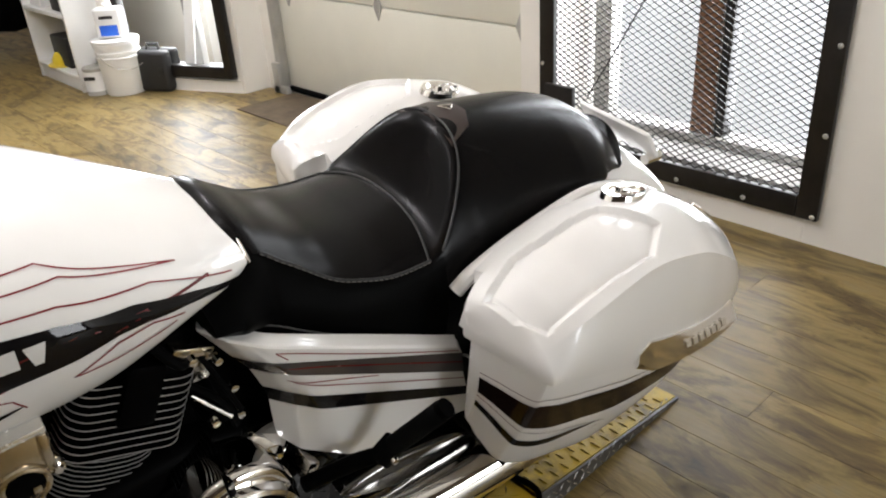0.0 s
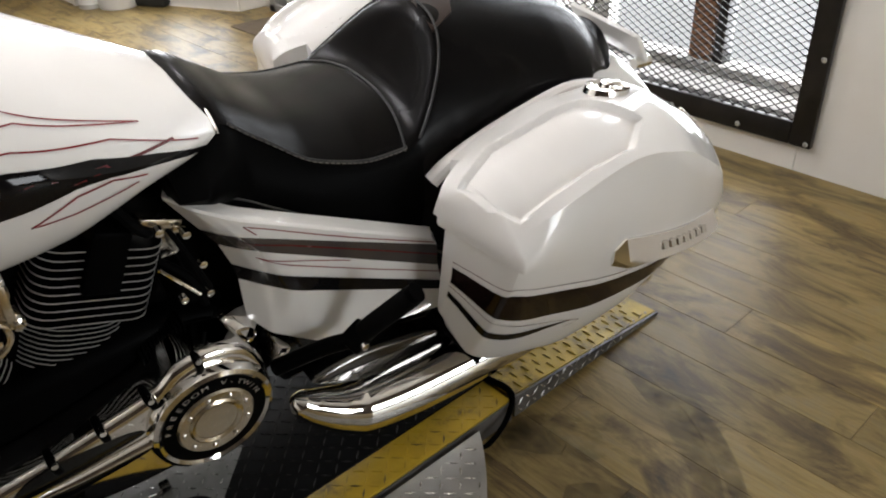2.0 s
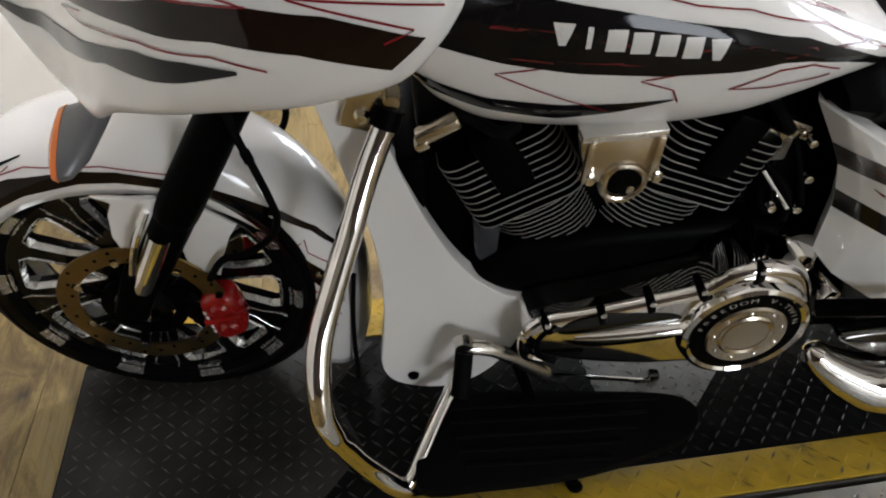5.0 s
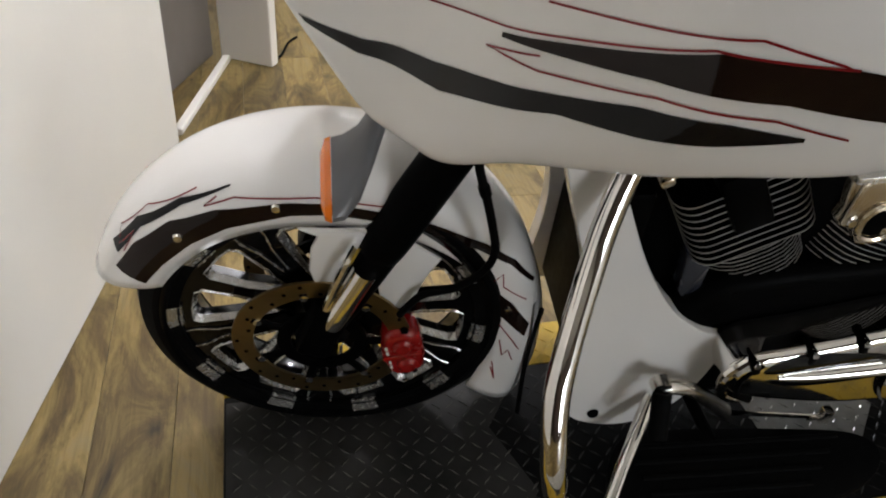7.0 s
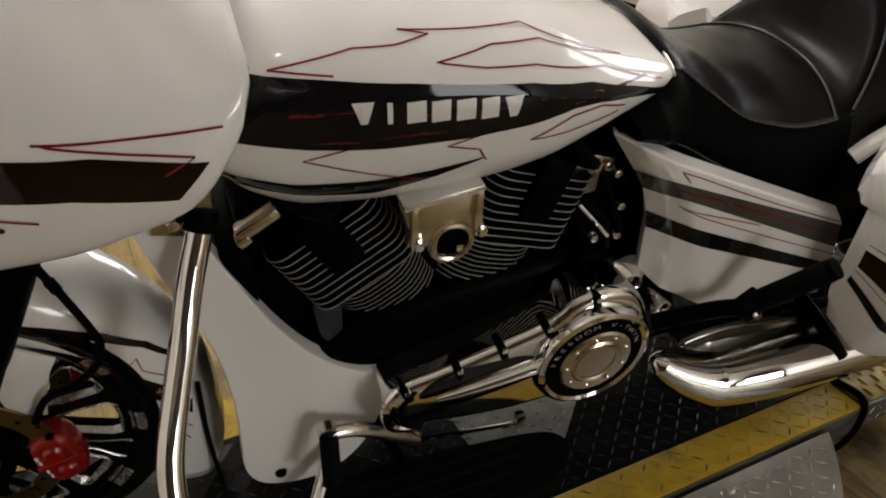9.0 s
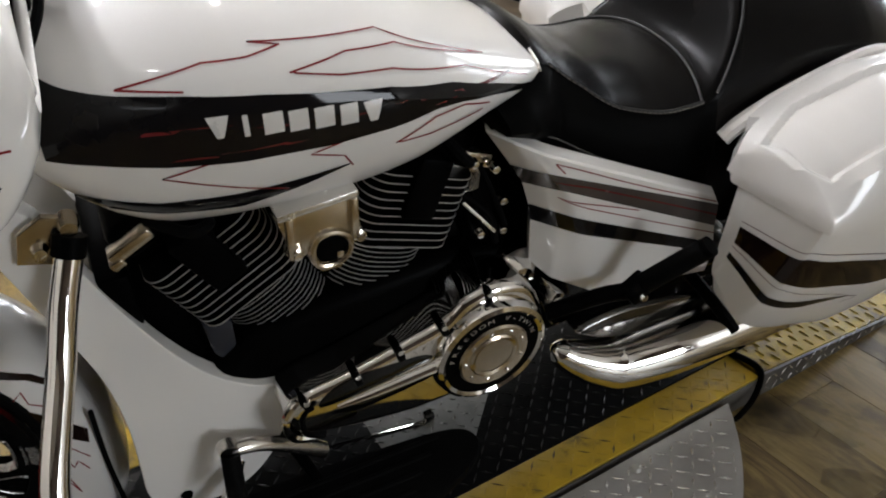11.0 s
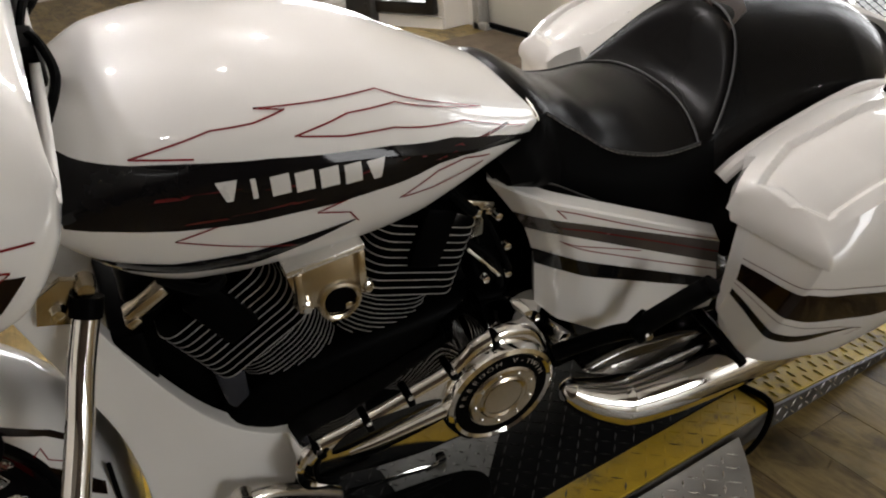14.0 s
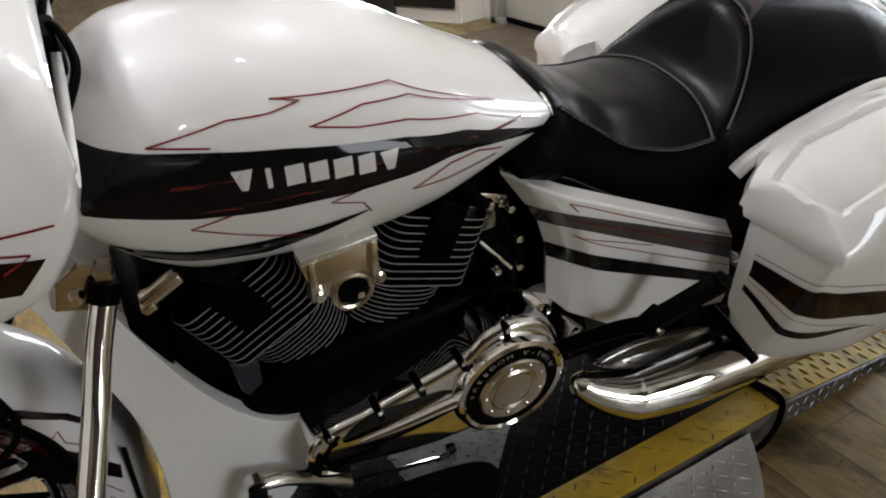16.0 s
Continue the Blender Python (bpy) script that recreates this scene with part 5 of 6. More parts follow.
def spoke_bm(h):
    """One cast spoke with its share of hub and rim, the windows' halves cut out of its flanks."""
    half = [(0.045, 18), (0.080, 18), (0.084, 14.0), (0.145, h + 0.6), (0.206, h), (0.220, h + 2.4), (0.220, 18), (0.247, 18)]
    out = [(r, d) for r, d in half] + [(0.247, 9), (0.247, 0), (0.247, -9)] + [(r, -d) for r, d in half[::-1]]
    bm = bmesh.new()
    front = [bm.verts.new((r * math.cos(radians(d)), -0.032 - 0.020 * (r - 0.05) / 0.2, r * math.sin(radians(d)))) for r, d in out]
    back = [bm.verts.new((v.co.x, v.co.y + 0.034, v.co.z)) for v in front]
    bm.faces.new(front)
    bm.faces.new(back[::-1])
    for i in range(len(out)):
        j = (i + 1) % len(out)
        bm.faces.new((front[i], front[j], back[j], back[i]))
    bmesh.ops.triangulate(bm, faces=[fc for fc in bm.faces if len(fc.verts) > 4])
    return bm


def bevel_bm(h, sign):
    """The bright chamfer along one half window."""
    edge = [(0.0825, 17.6), (0.086, 14.4), (0.146, h + 1.1), (0.205, h + 0.5), (0.2185, h + 2.8), (0.2185, 17.6)]
    deep = [(0.091, 17.6), (0.094, 15.8), (0.149, h + 3.4), (0.199, h + 2.6), (0.2135, h + 4.4), (0.2135, 17.6)]
    bm = bmesh.new()
    a = [bm.verts.new((r * math.cos(radians(d * sign)), -0.0325 - 0.020 * (r - 0.05) / 0.2, r * math.sin(radians(d * sign)))) for r, d in edge]
    b = [bm.verts.new((r * math.cos(radians(d * sign)), -0.0225 - 0.020 * (r - 0.05) / 0.2, r * math.sin(radians(d * sign)))) for r, d in deep]
    for i in range(len(a) - 1):
        bm.faces.new((a[i], a[i + 1], b[i + 1], b[i]))
    return bm


for k in range(10):
    m = WS @ Matrix.Rotation(radians(-156 - 36 * k), 4, "Y")
    h = (3.4, 8.5)[k % 2]
    sp_ = part("spoke", moved(spoke_bm(h), m), GLOSSBLACK, wheel, smooth=False)
    for sign in (1, -1):
        wf = part("window_bevel", moved(bevel_bm(h, sign), m), BEVEL, sp_, "bright machined chamfer", smooth=False)
        wf.modifiers.new("depth", "SOLIDIFY").thickness = 0.003
    if k % 2:
        for sign in (1, -1):
            line = [(r * math.cos(radians(sign * d)), -0.0345 - 0.020 * (r - 0.05) / 0.2, r * math.sin(radians(sign * d))) for r, d in ((0.13, 2.0), (0.185, 3.4), (0.215, 5.6), (0.232, 5.2))]
            part("machined_line", moved(tube(line, 0.0016, 6), m), BEVEL, sp_)
for k in range(10):
    a = radians(36 * k + 32)
    arc = []
    pk = bmesh.new()
    vs = []
    for q in range(7):
        w = a + radians(-5.4 + 1.8 * q)
        vs.append([pk.verts.new((r * math.cos(w), y, r * math.sin(w))) for r, y in ((0.2305, -0.0568), (0.253, -0.0643), (0.2535, -0.059), (0.231, -0.052))])
    for p, q in zip(vs[:-1], vs[1:]):
        for i in range(4):
            pk.faces.new((p[i], p[(i + 1) % 4], q[(i + 1) % 4], q[i]))
    part("machined_pocket", moved(pk, WS), BEVEL, wheel)
for s in (-1, 1):
    dm = WM @ Matrix.Translation((-0.012, s * 0.082, -0.012))
    disc = part("brake_disc", moved(ring_lathe([(0.113, -0.0025), (0.148, -0.0025), (0.148, 0.0025), (0.113, 0.0025)], 80), dm), ROTOR, wheel, "steel brake disc")
    part("disc_carrier", moved(ring_lathe([(0.052, -0.003), (0.075, -0.003), (0.075, 0.003), (0.052, 0.003)], 48), dm), BLACK, disc)
    holes = bmesh.new()
    for k in range(28):
        q = dm @ Matrix.Rotation(radians(360 / 28 * k), 4, "Y") @ Matrix.Translation((0.1215 + 0.009 * (k % 3), 0, 0))
        join(holes, lathe([(0.0, -0.0032), (0.0036, -0.0032), (0.0036, 0.0032), (0.0, 0.0032)], 8), q)
    part("drilled_holes", holes, BLACK, disc)["kind"] = "stuff"
    for k in range(7):
        part("carrier_arm", moved(box(0.07, 0.126, -0.003, 0.003, -0.008, 0.008, 0.002, 1), dm @ Matrix.Rotation(radians(360 / 7 * k), 4, "Y")), BLACK, disc)
        part("disc_rivet", moved(lathe([(0.0, -0.006), (0.007, -0.005), (0.008, 0.0)], 12), dm @ Matrix.Rotation(radians(360 / 7 * k), 4, "Y") @ Matrix.Translation((0.114, 0, 0))), CHROME, disc)
CM = Matrix.Translation((-1.736, -0.008, 0.266)) @ Matrix.Rotation(radians(-12), 4, "Y")
cal = part("brake_caliper", moved(prism([(p.x, p.y) for p in spline([(-0.026, -0.052, 0), (0.004, -0.058, 0), (0.030, -0.046, 0), (0.037, 0.0, 0), (0.032, 0.044, 0), (0.004, 0.058, 0), (-0.024, 0.050, 0), (-0.036, 0.0, 0)], 40, True)], -0.122, -0.066, 0.016, 4), CM), REDCAL, bike, "red brake caliper")
for z in (-0.026, 0.024):
    part("piston_cap", moved(lathe([(0.0, -0.008), (0.012, -0.008), (0.0175, -0.003), (0.019, 0.004)], 24), CM @ Matrix.Translation((0.004, -0.122, z))), REDCAL, cal)
part("bridge_rib", moved(box(-0.034, 0.034, -0.126, -0.07, -0.006, 0.006, 0.004), CM), REDCAL, cal)
for z in (-0.054, 0.054):
    part("bolt", moved(lathe([(0.0, -0.006), (0.006, -0.005), (0.0075, 0.004)], 14), CM @ Matrix.Translation((0.012, -0.112, z))), BLACK, cal)
for k in range(5):
    part("letter_block", moved(box(-0.026, -0.0215, -0.1228, -0.1215, -0.03 + k * 0.0125, -0.021 + k * 0.0125), CM), SILVERPAINT, cal)

far_cal = part("brake_caliper", moved(prism([(p.x, p.y) for p in spline([(-0.026, -0.052, 0), (0.004, -0.058, 0), (0.030, -0.046, 0), (0.037, 0.0, 0), (0.032, 0.044, 0), (0.004, 0.058, 0), (-0.024, 0.050, 0), (-0.036, 0.0, 0)], 40, True)], 0.082, 0.138, 0.016, 4), CM), REDCAL, bike, "red brake caliper")
for z in (-0.026, 0.024):
    part("piston_cap", moved(lathe([(0.0, 0.008), (0.012, 0.008), (0.0175, 0.003), (0.019, -0.004)], 24), CM @ Matrix.Translation((0.004, 0.138, z))), REDCAL, far_cal)
# --- fork
for s in (-1, 1):
    fl_ = part("fork_leg", tube([(-1.872, s * 0.108, 0.335), (-1.825, s * 0.106, 0.41), (-1.620, s * 0.092, 0.80), (-1.56, s * 0.088, 0.91)], lambda t: 0.028 if t < 0.2 else 0.034, 18, 24), BLACK, bike, "black fork leg")
    part("fork_boot", tube([(-1.783, s * 0.104, 0.490), (-1.755, s * 0.102, 0.545), (-1.624, s * 0.092, 0.79)], lambda t: 0.032 + 0.005 * math.sin(t * 3), 20, 12), BLACK, fl_)
    part("chrome_cap", tube([(-1.855, s * 0.132, 0.358), (-1.802, s * 0.132, 0.480)], lambda t: 0.017 if t < 0.05 else 0.020, 16, 8), CHROME, fl_, "chrome fork cap")
    part("axle_clamp", moved(box(-0.03, 0.03, -0.028, 0.028, -0.06, 0.05, 0.012), Matrix.Translation((-1.868, s * 0.118, 0.345)) @ Matrix.Rotation(radians(20), 4, "Y")), BLACK, fl_)
    part("fender_bracket", tube([(-1.862, s * 0.135, 0.40), (-1.842, s * 0.14, 0.47), (-1.815, s * 0.13, 0.53)], 0.007, 8, 12), CHROME, fl_)
    part("brake_hose", tube([(-1.672, s * 0.14, 0.76), (-1.655, s * 0.145, 0.682), (-1.640, s * 0.147, 0.635), (-1.620, s * 0.147, 0.562), (-1.614, s * 0.145, 0.520), (-1.628, s * 0.143, 0.480), (-1.668, s * 0.14, 0.443), (-1.714, s * 0.13, 0.418), (-1.745, s * 0.118, 0.36)], 0.0065, 8, 50), RUBBER, fl_)
    part("hose_clip", tube([(-1.647, s * 0.146, 0.655), (-1.641, s * 0.147, 0.638)], 0.0085, 8), BLACK, fl_)

# --- front fender
fc = Vector((-1.86, 0, 0.288))
fd_crown = curve([-33, -5, 20, 50, 90, 130, 160], [0.438, 0.392, 0.368, 0.362, 0.360, 0.366, 0.380])
fd_edge = curve([-33, -10, 15, 50, 90, 130, 160], [0.300, 0.278, 0.258, 0.250, 0.252, 0.272, 0.280])
rings = []
for k in range(70):
    d = -33 + 193 * k / 69
    crown, edge = fd_crown(d), fd_edge(d)
    ring = []
    for j in range(25):
        b = math.pi * j / 24
        r = edge + (crown - edge) * math.sin(b) ** 0.85
        a = radians(d - (8 * (1 - math.sin(b)) * max(0, d - 120) / 40))
        ring.append(Vector((fc.x + r * math.cos(a), -(0.097 + 0.020 * math.sin(b) ** 0.5) * math.copysign(abs(math.cos(b)) ** 0.75, math.cos(b)), fc.z + r * math.sin(a))))
    rings.append(ring)
fender = part("front_fender", loft(rings, False), PEARL, bike, "pearl white front fender with dark bands", sharp=60)
crown_face = max(fender.data.polygons, key=lambda q: q.center.z)
if crown_face.normal.z < 0:
    fender.data.flip_normals()
fender.modifiers.new("shell", "SOLIDIFY").thickness = 0.004
FT = surface_of(fender)


def polar(r, deg):
    return (fc.x + r * math.cos(radians(deg)), fc.z + r * math.sin(radians(deg)))


for s in (-1, 1):
    an = [15.5, 28, 40, 53, 66, 88, 100, 118, 130, 142, 151]
    stripe("fender_band", FT, [polar(r, d) for r, d in zip((0.359, 0.340, 0.322, 0.305, 0.300, 0.300, 0.307, 0.325, 0.340, 0.349, 0.352), an)], [polar(r, d) for r, d in zip((0.354, 0.331, 0.308, 0.289, 0.282, 0.280, 0.284, 0.292, 0.298, 0.302, 0.306), an)], BROWNBLACK, fender, 90, 4, side=s)
    stripe("tail_band", FT, [polar(0.270, 31.2), polar(0.290, 22.7), polar(0.314, 13.1), polar(0.345, 1.5)], [polar(0.268, 30.5), polar(0.274, 19.8), polar(0.290, 9.1), polar(0.341, -3.5)], BROWNBLACK, fender, 40, 4, side=s)
    an2 = [112, 125, 138, 148]
    if s < 0:
        stripe("fender_flash", FT, [polar(r, d) for r, d in zip((0.344, 0.352, 0.362, 0.368), an2)], [polar(r, d) for r, d in zip((0.342, 0.346, 0.354, 0.357), an2)], CHARCOAL, fender, 50, 3, side=s)
    pinstripe(FT, [polar(0.304, 74), polar(0.310, 92), polar(0.330, 112), polar(0.334, 120), polar(0.338, 116)], fender, 0.0024, side=s)
    pinstripe(FT, [polar(0.352, 120), polar(0.362, 134), polar(0.368, 144), polar(0.360, 146), polar(0.356, 140), polar(0.352, 146)], fender, 0.0024, side=s)
    pinstripe(FT, [polar(0.338, 12), polar(0.306, 22), polar(0.314, 27), polar(0.292, 26), polar(0.276, 36), polar(0.284, 52)], fender, 0.0022, side=s)
    pinstripe(FT, [polar(0.288, 5), polar(0.318, -4), polar(0.338, -9)], fender, 0.0022, side=s)
    pinstripe(FT, [polar(0.296, -4), polar(0.312, -12), polar(0.318, -9), polar(0.336, -14)], fender, 0.0022, side=s)
    pinstripe(FT, [polar(0.302, -16), polar(0.328, -24), polar(0.306, -19)], fender, 0.0022, side=s)
    for d in (11, 103, 131):
        h = on_surface(FT, *polar(0.297 + 0.02 * max(0, d - 95) / 36 + (0.008 if d < 50 else 0), d), 0.002, s)
        if h is not None:
            part("fender_bolt", moved(lathe([(0.0, -0.004), (0.006, -0.003), (0.0075, 0.001)], 14), Matrix.Translation(h)), CHROME, fender)
    for outline in (((-1.90, 0.545), (-1.872, 0.53), (-1.882, 0.505), (-1.886, 0.46), (-1.877, 0.425), (-1.842, 0.418), (-1.823, 0.475), (-1.80, 0.535), (-1.77, 0.535)),
                    ((-1.80, 0.535), (-1.785, 0.45), (-1.775, 0.375), (-1.727, 0.36), (-1.715, 0.41), (-1.70, 0.45), (-1.685, 0.475), (-1.735, 0.515))):
        part("fender_strut", prism(list(outline), *((-0.111, -0.101) if s < 0 else (0.101, 0.111)), 0.004), PEARL, fender)

# --- fairing
FS = [-1.975, -1.92, -1.86, -1.80, -1.76, -1.70, -1.60, -1.50, -1.45, -1.41, -1.398]
f_w = curve(FS, [0.09, 0.185, 0.25, 0.305, 0.365, 0.46, 0.565, 0.60, 0.602, 0.592, 0.58])
f_c = curve(FS, [1.045, 0.985, 0.915, 0.862, 0.868, 0.932, 1.0, 1.032, 1.048, 1.09, 1.12])
f_b = curve(FS, [1.03, 0.955, 0.885, 0.81, 0.80, 0.825, 0.87, 0.90, 0.93, 0.98, 1.03])
f_t = curve(FS, [1.12, 1.20, 1.26, 1.30, 1.315, 1.33, 1.32, 1.27, 1.235, 1.20, 1.185])


def fairing_ring(x, shrink=0.0):
    w, c, b, t = f_w(x) - shrink, f_c(x) + shrink, f_b(x) + shrink, f_t(x) - shrink
    half = [(0.0, b), (0.35 * w, b + 0.15 * (c - b)), (0.93 * w, c - 0.012), (w, c + 0.012), (0.985 * w, c + 0.45 * (t - c)), (0.86 * w, c + 0.80 * (t - c)), (0.5 * w, t - 0.01), (0.0, t)]
    ring = [Vector((x, -y, z)) for y, z in half] + [Vector((x, y, z)) for y, z in half[-2:0:-1]]
    return chaikin(ring, 3, 0.25)


rings = [fairing_ring(-1.975 + 0.577 * k / 69) for k in range(70)]
fairing = part("fairing", loft(rings, True, False), PEARL, bike, "pearl white fork-mounted fairing with dark bands", sharp=60)
fairing.modifiers.new("shell", "SOLIDIFY").thickness = 0.012
part("dash_panel", loft([fairing_ring(x, 0.02) for x in (-1.47, -1.455)]), BLACK, fairing, "black inner dash panel")
ft_ = surface_of(fairing)
for s in (-1, 1):
    stripe("fairing_band", ft_, [(-1.722, 1.040), (-1.616, 1.098), (-1.555, 1.108), (-1.50, 1.108), (-1.432, 1.094)], [(-1.722, 1.036), (-1.644, 1.064), (-1.577, 1.078), (-1.517, 1.080), (-1.455, 1.070)], BROWNBLACK, fairing, 70, 5, side=s)
    stripe("fairing_low_band", ft_, [(-1.878, 0.947), (-1.817, 0.953), (-1.761, 0.976), (-1.647, 1.042), (-1.603, 1.055), (-1.562, 1.059)], [(-1.872, 0.942), (-1.822, 0.936), (-1.757, 0.952), (-1.686, 1.003), (-1.637, 1.022), (-1.562, 1.056)], CHARCOAL, fairing, 70, 5, side=s)
    pinstripe(ft_, [(-1.86, 1.0), (-1.80, 1.012), (-1.72, 1.046), (-1.62, 1.098), (-1.55, 1.108), (-1.60, 1.112), (-1.70, 1.08)], fairing, 0.0018, side=s)
    pinstripe(ft_, [(-1.42, 1.115), (-1.53, 1.118), (-1.44, 1.10), (-1.46, 1.09)], fairing, 0.0017, side=s)
    pinstripe(ft_, [(-1.70, 1.04), (-1.73, 1.022), (-1.70, 1.028), (-1.64, 1.054), (-1.58, 1.066), (-1.54, 1.064)], fairing, 0.0018, side=s)
    # indicator on its stalk
    def oval(x, y, z, wide, high, n=16):
        """A tilted oval cross-section of the indicator, its outer end lower."""
        w = [2 * math.pi * q / n for q in range(n)]
        return [Vector((x, s * (y + wide * math.cos(a) - 0.3 * high * math.sin(a)), z - 0.33 * wide * math.cos(a) + high * math.sin(a))) for a in w]

    ind = part("indicator", loft([oval(-1.850, 0.236, 0.744, 0.050, 0.021), oval(-1.836, 0.234, 0.746, 0.050, 0.023), oval(-1.818, 0.220, 0.756, 0.043, 0.024), oval(-1.800, 0.190, 0.776, 0.032, 0.023), oval(-1.786, 0.160, 0.796, 0.026, 0.022)]), LIGHTGREY, bike, "grey indicator housing")
    part("lens", loft([oval(-1.8505, 0.236, 0.744, 0.051, 0.022), oval(-1.858, 0.236, 0.744, 0.048, 0.020), oval(-1.863, 0.236, 0.744, 0.032, 0.012)]), AMBER, ind, "amber indicator lens")
    # grips with levers and mirrors
    part("handlebar_grip", tube([(-1.53, s * 0.20, 1.16), (-1.49, s * 0.36, 1.205), (-1.46, s * 0.44, 1.222), (-1.44, s * 0.53, 1.228)], 0.021, 14, 16), RUBBER, bike)
    part("control_pod", moved(box(-0.03, 0.03, -0.035, 0.035, -0.025, 0.025, 0.01), Matrix.Translation((-1.49, s * 0.36, 1.205))), BLACK, bike)
    part("lever", tube([(-1.51, s * 0.36, 1.22), (-1.51, s * 0.46, 1.235), (-1.49, s * 0.55, 1.235)], 0.008, 8, 16), CHROME, bike)
    part("dash_cable", tube([(-1.43, s * 0.02, 1.0), (-1.40, -0.06 * s, 1.06), (-1.385, -0.14 * s, 1.04), (-1.41, -0.18 * s, 1.0)], 0.006, 8, 20), RUBBER, bike)
part("ignition_block", moved(box(-0.03, 0.03, -0.04, 0.04, -0.03, 0.03, 0.01), Matrix.Translation((-1.425, -0.05, 1.03))), BLACK, bike)

# --- engine
part("crankcase", prism([(-1.33, 0.20), (-1.34, 0.36), (-1.22, 0.45), (-1.09, 0.47), (-0.85, 0.49), (-0.74, 0.47), (-0.67, 0.34), (-0.70, 0.17), (-1.2, 0.13)], -0.155, 0.17, 0.03, 3), BLACK, bike, "black engine crankcase")


def rounded(w, d, r, n=5):
    out = []
    for cx, cy, a0 in ((w - r, d - r, 0), (-w + r, d - r, 90), (-w + r, -d + r, 180), (w - r, -d + r, 270)):
        out += [(cx + r * math.cos(radians(a0 + 90 * q / n)), cy + r * math.sin(radians(a0 + 90 * q / n))) for q in range(n + 1)]
    return out


def fin(w, d, r, t, m, mat, parent, name):
    bm = bmesh.new()
    o = rounded(w, d, r)
    lo = [bm.verts.new((x, y, -t / 2)) for x, y in o]
    hi = [bm.verts.new((x, y, t / 2)) for x, y in o]
    bm.faces.new(lo[::-1])
    bm.faces.new(hi)
    for i in range(len(o)):
        bm.faces.new((lo[i], lo[(i + 1) % len(o)], hi[(i + 1) % len(o)], hi[i]))
    return part(name, moved(bm, m), mat, parent, smooth=False)


for foot, tilt in (((-1.13, 0, 0.40), -30), ((-1.02, 0, 0.40), 20)):
    cm = Matrix.Translation(foot) @ Matrix.Rotation(radians(tilt), 4, "Y")
    cyl = part("cylinder", moved(lathe([(0.0, 0.0), (0.072, 0.0), (0.072, 0.36), (0.0, 0.36)], 32, "Z"), cm), BLACK, bike, "black finned cylinder with bright fin edges")
    for k in range(22):
        z = 0.045 + (k * 0.0098 if k < 12 else 0.120 + (k - 12) * 0.0150)
        low_fin = k < 12
        w, d, r = (0.088, 0.118, 0.070) if low_fin else (0.095, 0.146, 0.034)
        f0 = fin(w, d, r, 0.0034 if low_fin else 0.0042, cm @ Matrix.Translation((0, -0.02, z)), BLACK, cyl, "cooling_fin")
        fin(w + 0.001, d + 0.001, r, 0.0012 if low_fin else 0.0016, cm @ Matrix.Translation((0, -0.02, z + 0.0)), FINEDGE, f0, "machined_edge")
    part("head_block", moved(box(-0.030, 0.030, -0.18, -0.10, 0.225, 0.34, 0.008), cm), BLACK, cyl)
    part("rocker_cover", moved(box(-0.095, 0.095, -0.13, 0.12, 0.325, 0.385, 0.02, 3), cm), BLACK, cyl)
    part("spark_lead", moved(tube([(0.03, -0.15, 0.33), (0.045, -0.19, 0.345), (0.02, -0.2, 0.36), (-0.02, -0.15, 0.385)], 0.009, 8, 16), cm), RUBBER, cyl)
    e = 1 if tilt > 0 else -1
    up_ = 0.0 if e > 0 else 0.03
    part("head_bracket", moved(join(box(0.045, 0.115, -0.155, -0.125, 0.326, 0.345, 0.004), box(0.10, 0.122, -0.158, -0.13, 0.320, 0.335, 0.004)), cm @ Matrix.Translation((0.0175 if e < 0 else 0, 0, up_)) @ Matrix.Diagonal((e, 1, 1, 1))), WARMALLOY, cyl, "bright head bracket")

# cast bracket between the cylinders
br = part("horn_bracket", prism([(-1.182, 0.726), (-1.066, 0.737), (-1.060, 0.715), (-1.066, 0.690), (-1.056, 0.676), (-1.056, 0.656), (-1.074, 0.650), (-1.082, 0.622), (-1.095, 0.610), (-1.124, 0.612), (-1.138, 0.632), (-1.143, 0.652), (-1.166, 0.648), (-1.174, 0.660), (-1.170, 0.680), (-1.176, 0.700)], -0.232, -0.212, 0.004), WARMALLOY, bike, "cast alloy bracket between the cylinders")
part("flange", box(-0.060, 0.060, -0.034, 0.0, -0.006, 0.006, 0.003), CASTSILVER, br).matrix_local = Matrix.Translation((-1.122, -0.206, 0.738)) @ Matrix.Rotation(radians(-5.4), 4, "Y")
part("opening", prism([(p.x, p.y) for p in spline([(-1.132, 0.660, 0), (-1.122, 0.676, 0), (-1.100, 0.678, 0), (-1.084, 0.664, 0), (-1.086, 0.642, 0), (-1.104, 0.630, 0), (-1.126, 0.636, 0)], 28, True)], -0.2335, -0.225, 0.001), BLACK, br, "dark irregular opening")
part("boss", tube([(x, -0.234, z) for x, z in ((-1.136, 0.660), (-1.124, 0.681), (-1.099, 0.683), (-1.079, 0.666), (-1.081, 0.639), (-1.103, 0.624), (-1.130, 0.631))], 0.0055, 8, 40, True), WARMALLOY, br)
part("side_rib", box(-0.006, 0.006, -0.012, 0.0, -0.035, 0.038, 0.003), WARMALLOY, br).matrix_local = Matrix.Translation((-1.166, -0.230, 0.692))
part("side_rib", box(-0.006, 0.006, -0.012, 0.0, -0.025, 0.040, 0.003), WARMALLOY, br).matrix_local = Matrix.Translation((-1.070, -0.230, 0.698))
part("inner_tab", box(-0.006, 0.005, -0.002, 0.0, -0.006, 0.006, 0.001), WARMALLOY, br).matrix_local = Matrix.Translation((-1.094, -0.2345, 0.640))
